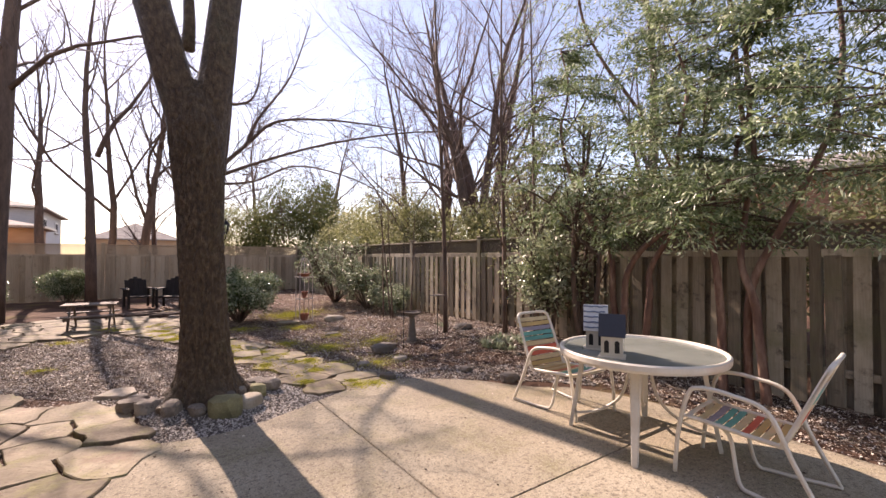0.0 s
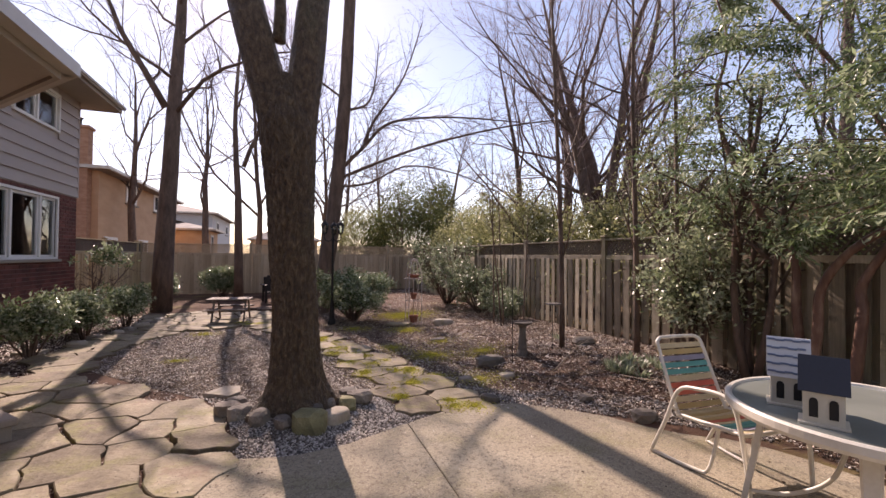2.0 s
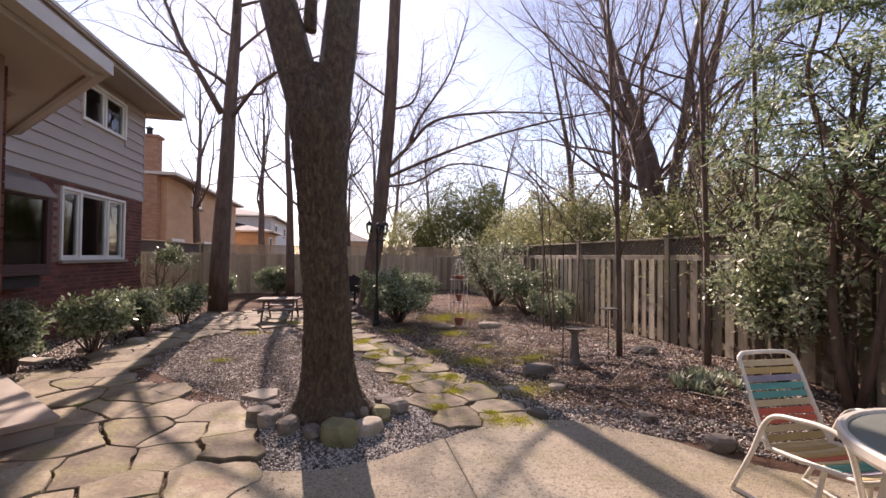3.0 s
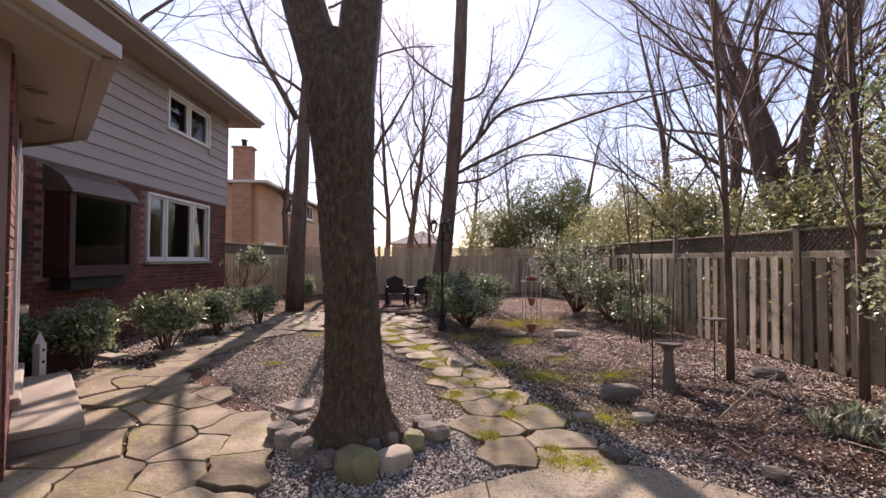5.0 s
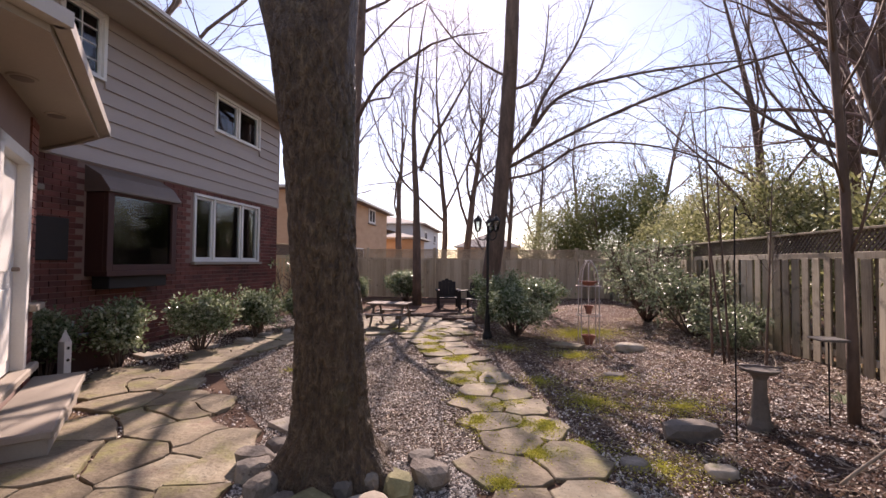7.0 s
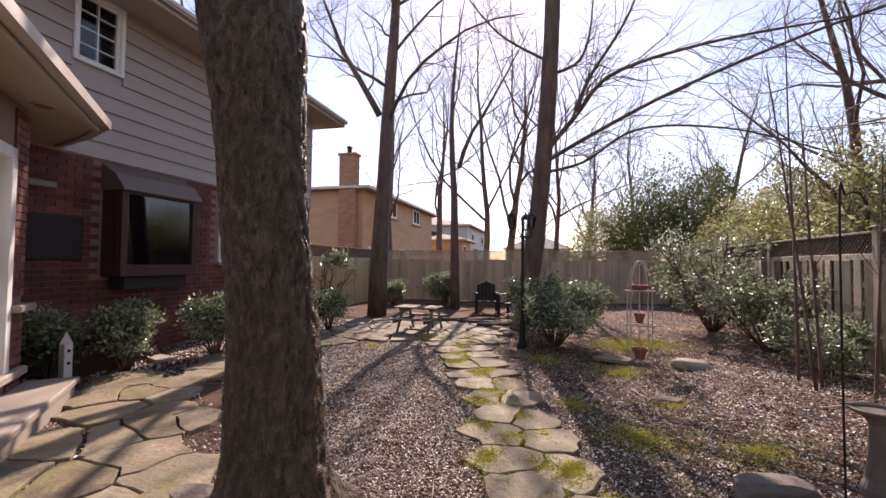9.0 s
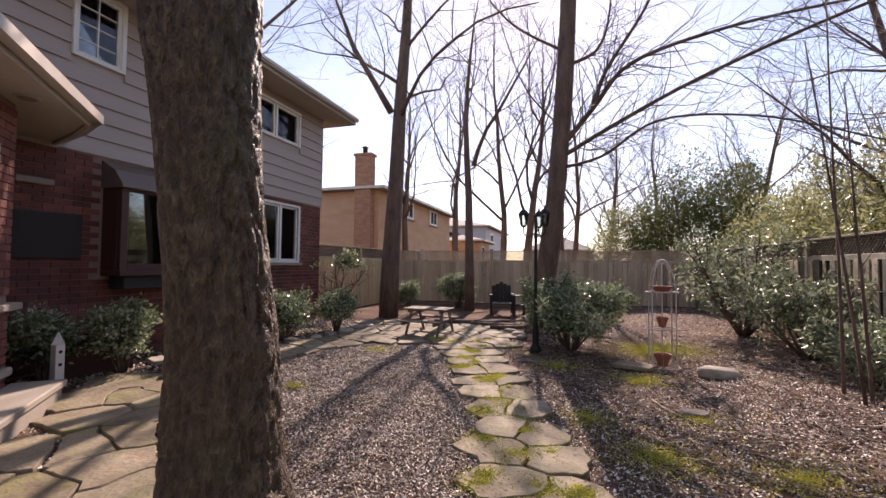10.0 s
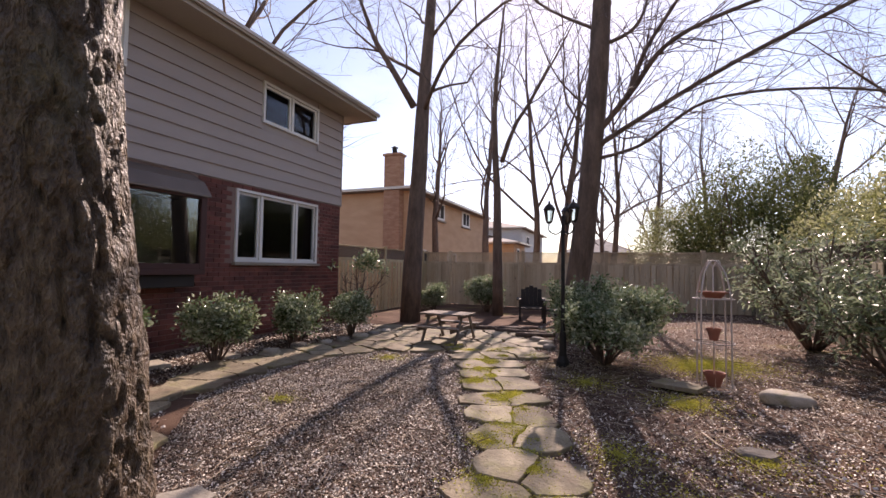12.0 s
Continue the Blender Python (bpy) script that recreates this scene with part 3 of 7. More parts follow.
# the big two-stemmed tree between the paths
def big_tree():
    e = thing("large_tree", (0.38, 4.94, 0.10), "large bare maple with furrowed bark and forked trunk, ringed by stones", "tree", "trees in the garden")
    rng = random.Random(5)
    limbs, twigs = LimbSet(), Tubes()
    k, bm = 110, bmesh.new()
    profile = [(-0.15, 0.42), (0.0, 0.36), (0.08, 0.31), (0.2, 0.262), (0.4, 0.232), (0.8, 0.212), (1.2, 0.202), (1.6, 0.20), (2.0, 0.212), (2.4, 0.24), (2.65, 0.25), (2.9, 0.19), (3.1, 0.08)]
    rings = []
    n_rows = 230
    for i in range(n_rows):
        z = -0.15 + 3.25 * i / (n_rows - 1)
        r = np.interp(z, [p[0] for p in profile], [p[1] for p in profile])
        cx = np.interp(z, [0, 1.5, 3.0], [0.03, -0.01, -0.01])
        ring = []
        for j in range(k):
            a = 2 * math.pi * j / k
            ca, sa = math.cos(a), math.sin(a)
            root = 0.34 * math.exp(-max(z, 0) / 0.13) * max(0, math.cos(5 * a + 0.8)) * r
            wx = 0.5 * noise.noise(Vector((ca * 2, sa * 2, z * 3)))
            f1 = abs(noise.noise(Vector((ca * 5.2 + wx, sa * 5.2 - wx, z * 4.2))))
            f2 = abs(noise.noise(Vector((ca * 9 + 7, sa * 9 + wx, z * 9 + 3))))
            plate = 0.019 * (1 - math.exp(-(f1 / 0.09) ** 2)) + 0.009 * (1 - math.exp(-(f2 / 0.1) ** 2))
            grain = 0.006 * noise.noise(Vector((ca * 22, sa * 22, z * 14)))
            big = 0.022 * noise.noise(Vector((ca * 1.2, sa * 1.2, z * 0.7)))
            q = r + root - 0.02 + plate + grain + big
            ring.append(bm.verts.new((cx + q * ca, q * sa, z)))
        rings.append(ring)
    for ra, rb in zip(rings, rings[1:]):
        for j in range(k):
            bm.faces.new((ra[j], ra[(j + 1) % k], rb[(j + 1) % k], rb[j]))
    bm.faces.new(rings[-1])
    part("trunk", bm, BARK, e, soft=True)
    left = curve_points([(-0.03, 0, 2.2), (-0.11, 0.0, 2.75), (-0.25, 0, 3.4), (-0.42, 0.02, 4.2), (-0.6, 0.1, 5.2), (-0.9, 0.3, 7.0), (-1.0, 0.4, 9.5)], 8)
    right = curve_points([(0.03, 0, 2.2), (0.11, 0.0, 2.75), (0.22, 0, 3.4), (0.31, 0.0, 4.2), (0.42, -0.1, 5.4), (0.7, -0.2, 7.0), (0.9, -0.1, 9.5)], 8)
    for pts, r0 in ((left, 0.185), (right, 0.18)):
        n = len(pts)
        t = Tubes()
        t.add(pts, [r0 * (1 - 0.45 * i / n) for i in range(n)], 34, rough=0.12)
        part("fork", t.mesh("fork", BARK), BARK, e)
    # the small limb in the crotch and the high limbs
    spec = dict(BARE, sides=[8, 5, 4, 3], count=[7, 6, 5])
    for p, w, ln, r in (((-0.05, 0.02, 3.4), (0.15, 0.15, 1), 2.6, 0.06), ((-0.6, 0.1, 5.2), (-1, 0.4, 0.9), 4.0, 0.1), ((0.4, -0.1, 5.2), (1, 0.5, 1.0), 4.0, 0.1),
                        ((-0.9, 0.3, 7.0), (0.2, -1, 1.0), 3.5, 0.08), ((0.7, -0.2, 7.0), (0.5, -1, 0.8), 3.5, 0.08), ((-0.95, 0.35, 8.5), (-0.6, -0.5, 1.0), 3.5, 0.07)):
        grow([limbs, twigs, twigs], Vector(p), Vector(w).normalized(), ln, r, 0, spec, rng)
    limbs.build("limb", BARK, e)
    tagged(part("crown", twigs.mesh("crown", TWIG), TWIG, e), kind="stuff")


big_tree()
for ob in list(bpy.data.objects):
    if ob.type == "MESH" and ob.parent and ob.parent.name.startswith("large_tree"):
        for v in ob.data.vertices:
            v.co.x -= 0.055 * min(max(v.co.z - 0.9, 0.0), 2.8)
            v.co.y -= 0.08 * min(max(v.co.z - 1.0, 0.0), 2.5)


def leaning_tree():
    """The slightly leaning tree beyond the lamp, with long spreading limbs."""
    e = thing("leaning_tree", (1.22, 12.75, -0.08), "tall leaning bare tree with long spreading limbs beyond the lamp post", "tree", "trees in the garden")
    rng = random.Random(31)
    t, limbs, twigs = Tubes(), LimbSet(), Tubes()
    trunk = curve_points([(-0.12, 0, 0), (-0.03, 0, 0.9), (0.14, -0.05, 2.2), (0.28, -0.1, 3.6), (0.42, -0.25, 5.6), (0.5, -0.35, 7.6), (0.55, -0.4, 10.0)], 7)
    n = len(trunk)
    t.add(trunk, [0.235 * (1 - 0.4 * i / n) + 0.1 * math.exp(-i / 2.0) for i in range(n)], 22, rough=0.1)
    part("trunk", t.mesh("trunk", BARK_FAR), BARK_FAR, e)
    spec = dict(BARE, segs=[8, 6, 5], taper=[0.35, 0.3, 0.4], wiggle=[0.08, 0.22, 0.24], sides=[7, 4, 3], count=[9, 6], start=[0.2, 0.15], angle=[38, 36], ratio=[0.55, 0.5], shorter=[0.4, 0.45], lift=[0.0, 0.0, 0.0])
    for mid, r in (([(0.3, -0.1, 3.9), (0.95, -0.4, 4.6), (1.6, -0.9, 5.2), (3.0, -1.6, 5.3), (4.8, -2.2, 5.2)], 0.10),
                   ([(0.28, -0.1, 3.7), (1.2, -0.6, 4.1), (2.6, -1.4, 4.6), (4.4, -2.4, 5.0), (6.2, -3.2, 5.2)], 0.085),
                   ([(0.27, -0.1, 3.5), (1.1, -0.5, 3.6), (2.0, -1.2, 4.0), (3.2, -2.0, 3.7), (4.2, -2.9, 3.0)], 0.06),
                   ([(0.95, -0.4, 4.6), (1.2, -0.5, 5.3), (2.0, -0.6, 6.6), (2.5, -0.7, 8.2)], 0.08),
                   ([(0.42, -0.25, 5.6), (1.0, -0.3, 5.8), (1.25, -0.3, 6.4), (1.35, -0.3, 7.6)], 0.07),
                   ([(0.42, -0.25, 5.9), (-0.7, -0.2, 6.7), (-1.6, -0.2, 7.9)], 0.06), ([(0.3, -0.1, 4.4), (-0.4, -0.4, 5.2), (-0.9, -0.8, 6.6)], 0.035)):
        pts = curve_points(mid, 6)
        m = len(pts)
        limbs.add(pts, [0.62 * r * (1 - 0.8 * i / m) for i in range(m)], 8)
        for i in range(3, m - 1):
            for _ in range(2):
                w = (pts[i + 1] - pts[i]).normalized()
                side = w.orthogonal()
                side.rotate(Matrix.Rotation(rng.uniform(0, 6.28), 3, w))
                grow([twigs], pts[i], (w + side.normalized() * rng.uniform(0.4, 1.0)).normalized(), rng.uniform(0.7, 1.7), r * 0.16 * (1 - 0.6 * i / m), 1, dict(spec, segs=[6, 6, 4], count=[9, 7]), rng)
    limbs.build("limb", BARK_FAR, e)
    tagged(part("crown", twigs.mesh("crown", TWIG), TWIG, e), kind="stuff")


leaning_tree()
tree("tall_tree", (-2.93, 13.95), (0.0, 0, 1), 12, 0.265, dict(BARE, start=[0.42, 0.15, 0.1], taper=[0.3, 0.2, 0.2, 0.4], wiggle=[0.03, 0.2, 0.22, 0.22]), 8,
     "tall straight bare tree with crooked limbs beside the flagstone path", BARK_FAR,
     forks=(((0.0, 0, 5.6), (-0.6, -0.25, 1.0), 4.5, 0.1),))
tree("slim_tree", (-1.3, 16.4), (0.03, 0, 1), 11, 0.16, dict(BARE, count=[7, 8, 8], start=[0.45, 0.1, 0.1], angle=[35, 35, 35]), 12, "slim bare tree rising before the back fence", BARK_FAR, forks=(((0.08, 0, 4.6), (0.3, 0.05, 1), 5.5, 0.075),))
for k, (x, y, h, r) in enumerate(((-2.9, 21, 11, 0.17), (-1.0, 21.2, 11, 0.16), (-0.1, 20.8, 10, 0.2), (1.6, 23, 10, 0.15), (-6.5, 24, 12, 0.2), (-9.5, 12.0, 13, 0.25))):
    tree("bare_tree", (x, y), (0.04 * (-1) ** k, 0, 1), h, r, dict(BARE, start=[0.25, 0.12, 0.1], angle=[34, 38, 38], lift=[0.03, 0.07, 0.06, 0.03], ratio=[0.48, 0.45, 0.6], shorter=[0.72, 0.5, 0.5], wiggle=[0.13, 0.17, 0.19, 0.2], count=[10, 9, 8]), 40 + k, "bare deciduous tree with thin upright branches beyond the fence", BARK_FAR)
for k, (x, y, h) in enumerate(((3.8, 33, 11), (8, 36, 12), (11, 30, 11), (1.0, 40, 12))):
    tree("bare_tree", (x, y), (0, 0, 1), h, 0.22, dict(UPRIGHT, count=[14, 11, 9], start=[0.1, 0.1, 0.1], angle=[40, 36, 34], ratio=[0.4, 0.5, 0.8], wiggle=[0.12, 0.12, 0.14, 0.16]), 60 + k, "distant bare tree with a fine fan of twigs", BARK_FAR)
# maples behind the side fence
tree("forked_maple", (8.5, 10.1), (0.05, 0, 1), 10, 0.3, dict(UPRIGHT, count=[13, 12, 10], angle=[42, 40, 36], wiggle=[0.1, 0.16, 0.18, 0.2]), 71, "big bare maple with several upright limbs behind the side fence", BARK_FAR, TWIG_RED,
     forks=(((0, 0, 1.6), (-0.35, 0.15, 1), 8, 0.2), ((0.05, 0, 2.0), (0.5, -0.2, 1), 8, 0.2), ((0, 0.05, 2.4), (0.0, -0.3, 1), 8.5, 0.15)))
tree("maple", (10.0, 14.0), (-0.08, 0, 1), 11, 0.22, dict(UPRIGHT, count=[13, 12, 10], angle=[42, 40, 36], wiggle=[0.1, 0.16, 0.18, 0.2]), 72, "bare maple with budding twigs behind the side fence", BARK_FAR, TWIG_RED)
tree("maple", (7.4, 12.6), (0.0, 0, 1), 9, 0.14, dict(UPRIGHT, count=[12, 11, 10], angle=[42, 40, 36], wiggle=[0.1, 0.16, 0.18, 0.2]), 73, "bare maple with budding twigs behind the side fence", BARK_FAR, TWIG_RED)
tree("maple", (10.5, 6.0), (0.0, 0, 1), 10, 0.2, dict(UPRIGHT, count=[14, 10, 8]), 74, "bare maple with budding twigs behind the side fence", BARK_FAR, TWIG_RED)
# saplings along the side bed
for k, (x, y, h, r) in enumerate(((4.25, 6.12, 6.5, 0.045), (5.05, 5.45, 6.0, 0.045), (5.2, 4.9, 6.0, 0.035))):
    tree("sapling", (x, y), (0.0, 0.0, 1), h, r, dict(SAPLING, angle=[30, 34]), 80 + k, "slender dark-barked sapling with fine bare twigs in the side bed", BARK_FAR, TWIG)
for k, (x, y, h) in enumerate(((4.35, 8.3, 3.6), (4.5, 8.5, 3.2), (4.4, 8.75, 4.4), (4.6, 7.9, 2.4))):
    tree("sapling", (x, y), (0.05 * (k - 1.5), 0.05, 1), h, 0.018, dict(SAPLING, count=[12, 4], start=[0.4, 0.2], angle=[34, 34]), 90 + k, "thin bare sapling in a loose clump", BARK_FAR, TWIG)

# evergreen shrubs
L_GLOSS = (LEAF, 4, 0.062, 0.5, 0.05, 0.0)
for k, (x, y, r, h) in enumerate(((-3.65, 7.45, 0.42, 0.92), (-3.3, 8.6, 0.5, 0.95), (-3.15, 10.0, 0.48, 0.9), (-2.95, 11.4, 0.45, 0.88), (-3.6, 10.8, 0.35, 0.8), (-4.05, 6.85, 0.28, 0.85))):
    shrub("foundation_shrub", (x, y), r, h, 100 + k, "small rounded evergreen shrub with glossy leaves by the brick wall", L_GLOSS, stems=10, low=0.33)
shrub("holly_bush", (1.76, 10.9), 1.3, 1.15, 110, "broad dark holly bush with glossy leaves beside the lamp post", (LEAF, 8, 0.062, 0.5, 0.06, 0.0), stems=22, vase=1.05, low=0.34)
shrub("broadleaf_shrub", (-4.4, 13.7), 0.95, 1.72, 111, "tall broad-leaved evergreen shrub at the house corner", (LEAF, 7, 0.12, 0.42, 0.09, 0.25), stems=6, vase=1.3, low=0.8)
shrub("rhododendron", (4.9, 13.0), 1.5, 1.9, 112, "large sprawling pale-leaved rhododendron before the side fence", (LEAF_RHODO, 2, 0.10, 0.30, 0.05, 0.25), stems=17, vase=1.6)
shrub("rhododendron", (5.05, 10.9), 1.0, 1.35, 113, "sprawling pale-leaved rhododendron before the side fence", (LEAF_RHODO, 2, 0.10, 0.30, 0.05, 0.25), stems=12, vase=1.6)
shrub("rhododendron", (5.0, 9.4), 0.7, 0.7, 114, "low pale-leaved rhododendron at the foot of the side fence", (LEAF_RHODO, 3, 0.08, 0.32, 0.06, 0.2), stems=7, vase=1.6)
shrub("climbing_euonymus", (5.35, 4.75), 0.55, 1.9, 115, "dense pale-leaved evergreen climber against the side fence", (LEAF_PALE, 5, 0.066, 0.5, 0.08, 0.1), stems=9, vase=0.95, low=0.12)
shrub("tall_evergreen", (5.3, 4.0), 1.2, 4.2, 118, "tall airy small-leaved evergreen beside the side fence", (LEAF_HEMLOCK, 6, 0.065, 0.34, 0.16, 0.2), stems=4, vase=0.9, low=0.44)
shrub("tall_evergreen", (6.8, 6.6), 1.5, 4.4, 119, "tall airy small-leaved evergreen behind the side fence", (LEAF_OLIVE, 6, 0.075, 0.36, 0.17, 0.2), stems=5, vase=0.9)
shrub("low_shrub", (-1.9, 17.3), 0.8, 1.1, 116, "dark green shrub at the foot of the back fence", (LEAF, 10, 0.06, 0.5, 0.06, 0.0), stems=12)
shrub("low_shrub", (-3.6, 17.0), 0.6, 0.8, 117, "dark green shrub at the foot of the back fence", (LEAF, 9, 0.06, 0.5, 0.06, 0.0), stems=9)


def hedge_mass(name, at, size, count, seed, label, leaf, base=0.2):
    """A tall hedge or conifer: branching stems inside an uneven crown of leaves in clumps."""
    rng = np.random.default_rng(seed)
    r = random.Random(seed)
    e = thing(name, (at[0], at[1], -0.05), label, "tree", "evergreens beyond the fence")
    t = Tubes()
    tips = []
    spec = dict(segs=[6, 5], taper=[0.3, 0.4], wiggle=[0.08, 0.15], lift=[0.05, 0.02], sides=[5, 3], count=[14], start=[0.15], angle=[50], ratio=[0.5], shorter=[0.4])
    for k in range(max(4, int(size[0] * 1.5))):
        grow([t], Vector((r.uniform(-0.6, 0.6) * size[0], r.uniform(-0.6, 0.6) * size[1], 0)), Vector((r.uniform(-0.15, 0.15), r.uniform(-0.15, 0.15), 1)).normalized(), size[2] * r.uniform(0.7, 0.95), 0.05, 0, spec, r)
    tagged(part("branchwork", t.mesh("branchwork", BARK_FAR), BARK_FAR, e), kind="stuff")
    material, length, width, clump, per = leaf
    m = count // per
    u = rng.normal(size=(m, 3))
    u /= np.linalg.norm(u, axis=1, keepdims=True)
    u[:, 2] = np.abs(u[:, 2]) * 1.0
    rad = rng.uniform(0.25, 1.0, m) ** 0.5
    c = u * rad[:, None]
    lump = np.array([noise.noise(Vector(q) * 2.3 + Vector((seed, 0, 0))) for q in c])
    c *= (1 + 0.35 * lump)[:, None]
    c = c * np.array(size) * np.array((1, 1, 1 - base)) + np.array((0, 0, base * size[2]))
    n = m * per
    pts = np.repeat(c, per, 0) + rng.normal(size=(n, 3)) * clump
    ways = np.repeat(u, per, 0) * 0.6 + rng.normal(size=(n, 3)) * 0.7
    me = leaf_mesh("leaves", pts, ways, length * rng.uniform(0.6, 1.3, n), material, width, 0.06, rng)
    tagged(part("foliage", me, material, e), kind="stuff")
    return e


hedge_mass("conifer", (6.4, 22.6), (2.5, 2.0, 5.6), 30000, 130, "big rounded dark conifer beyond the back fence", (LEAF_DARK, 0.13, 0.35, 0.16, 10))
hedge_mass("conifer", (8.8, 24.5), (1.1, 1.1, 6.2), 13000, 131, "narrow dark conifer beyond the back fence", (LEAF_DARK, 0.13, 0.35, 0.14, 10))
hedge_mass("hedge", (4.2, 24.0), (2.0, 1.6, 4.2), 22000, 132, "grey-green hedge beyond the back fence", (LEAF_OLIVE, 0.11, 0.35, 0.14, 10))
for k, (x, y, sx, h) in enumerate(((7.2, 17.6, 1.5, 3.6), (7.3, 14.8, 1.5, 3.7), (7.3, 12.0, 1.4, 3.7), (7.7, 9.2, 1.5, 3.3), (8.3, 6.6, 1.6, 3.3), (8.2, 3.6, 1.8, 3.4), (10.5, 17.5, 2.4, 5.2), (12, 11.5, 2.4, 5.0), (9.3, 21, 2.0, 4.2), (9.5, 0.5, 2.2, 4.5))):
    hedge_mass("hedge", (x, y), (sx, 1.9, h), 14500, 140 + k, "olive-green leafy hedge rising behind the side fence", (LEAF_OLIVE, 0.115, 0.38, 0.13, 9))


def hemlock(at, stems, reach, low, high, seed, sprays, label):
    """A multi-stemmed evergreen with crooked reddish stems, each given by its lower course, and drooping sprays."""
    rng = random.Random(seed)
    e = thing("hemlock", (at[0], at[1], ground_z(at[0], at[1]) - 0.05), label, "tree", "evergreens by the side fence")
    b = Tubes()
    tips = []
    for course in stems:
        pts = [Vector(p) for p in course]
        p, w = pts[-1].copy(), (pts[-1] - pts[-2]).normalized()
        while p.z < high and len(pts) < 16:
            w = (w + Vector((rng.gauss(0, 0.25), rng.gauss(0, 0.25), 0.35))).normalized()
            p = p + w * high / 11
            pts.append(p.copy())
        pts = curve_points(pts, 4)
        n = len(pts)
        t = Tubes()
        t.add(pts, [0.042 * (1 - 0.75 * i / n) + 0.012 * math.exp(-i / 2) for i in range(n)], 10, rough=0.35)
        part("stem", t.mesh("stem", BARK_RED), BARK_RED, e)
        pts = [pts[round(i * (n - 1) / 11)] for i in range(12)]
        for i in range(3, 12):
            if pts[i].z < low:
                continue
            for _ in range(sprays):
                a = rng.uniform(0, 6.28)
                w = Vector((math.cos(a), math.sin(a), rng.uniform(-0.1, 0.45))).normalized()
                ln = reach * rng.uniform(0.45, 1.0) * (1.15 - 0.55 * (pts[i].z - low) / (high - low))
                q, line = pts[i].copy(), []
                for s in range(8):
                    line.append(q.copy())
                    w = (w + Vector((rng.gauss(0, 0.07), rng.gauss(0, 0.07), -0.055))).normalized()
                    q = q + w * ln / 8
                b.add(line, [0.012 * (1 - 0.85 * s / 8) for s in range(8)], 4)
                for s in range(2, 8):
                    for side in (-1, 1):
                        v = (w.cross(Vector((0, 0, 1))).normalized() * side + w * 0.7 + Vector((0, 0, -0.15))).normalized()
                        m = ln * 0.32 * rng.uniform(0.5, 1.1) * (1.2 - s / 10)
                        for j in range(5):
                            tips.append((line[s] + v * m * (j + 0.5) / 5, v))
    tagged(part("branchwork", b.mesh("branchwork", BARK_FAR), BARK_FAR, e), kind="stuff")
    add_leaves(e, tips, (LEAF_HEMLOCK, 3, 0.08, 0.24, 0.035, 0.22), seed)
    return e


hemlock((5.15, 3.2), [[(0, 0.19, 0), (0, 0.06, 0.85), (0, 0.02, 1.31), (0, -0.22, 1.68), (0.05, -0.58, 1.95)], [(0, -0.17, 0), (0, -0.29, 1.03), (0.02, -0.29, 1.39), (0, -0.58, 1.88)], [(0.1, 0.1, 0), (0.12, 0.3, 0.9), (0.1, 0.32, 1.6), (0.1, 0.6, 2.0)]], 1.5, 1.9, 4.4, 151, 5, "evergreen with crooked reddish stems and drooping sprays before the fence")
hemlock((5.15, 1.85), [[(0, 0.23, 0), (0.03, 0.25, 0.83), (0, 0.27, 1.34), (0, 0.32, 1.73)], [(0, -0.18, 0), (0.02, -0.12, 0.64), (0, -0.08, 1.11), (0, 0.04, 1.53)], [(0.05, -0.02, 0), (0.1, 0.02, 0.4), (0.03, -0.04, 1.23), (0.1, -0.25, 1.8)]], 1.9, 1.9, 6.3, 152, 5, "evergreen with crooked reddish stems and drooping sprays before the fence")
hemlock((6.9, 2.6), [[(0, 0, 0), (0.05, 0.1, 1.5)], [(0.1, -0.2, 0), (0.2, -0.3, 1.5)]], 2.2, 1.9, 8.5, 154, 6, "evergreen with crooked reddish stems and drooping sprays before the fence")
hemlock((5.2, -0.4), [[(0, 0.1, 0), (0.05, 0.2, 1.2)], [(0, -0.1, 0), (-0.05, -0.3, 1.2)], [(-0.1, 0, 0), (-0.2, 0.1, 1.0)]], 2.0, 1.3, 7.0, 153, 7, "evergreen with crooked reddish stems and drooping sprays before the fence")

# ---- the fences ----


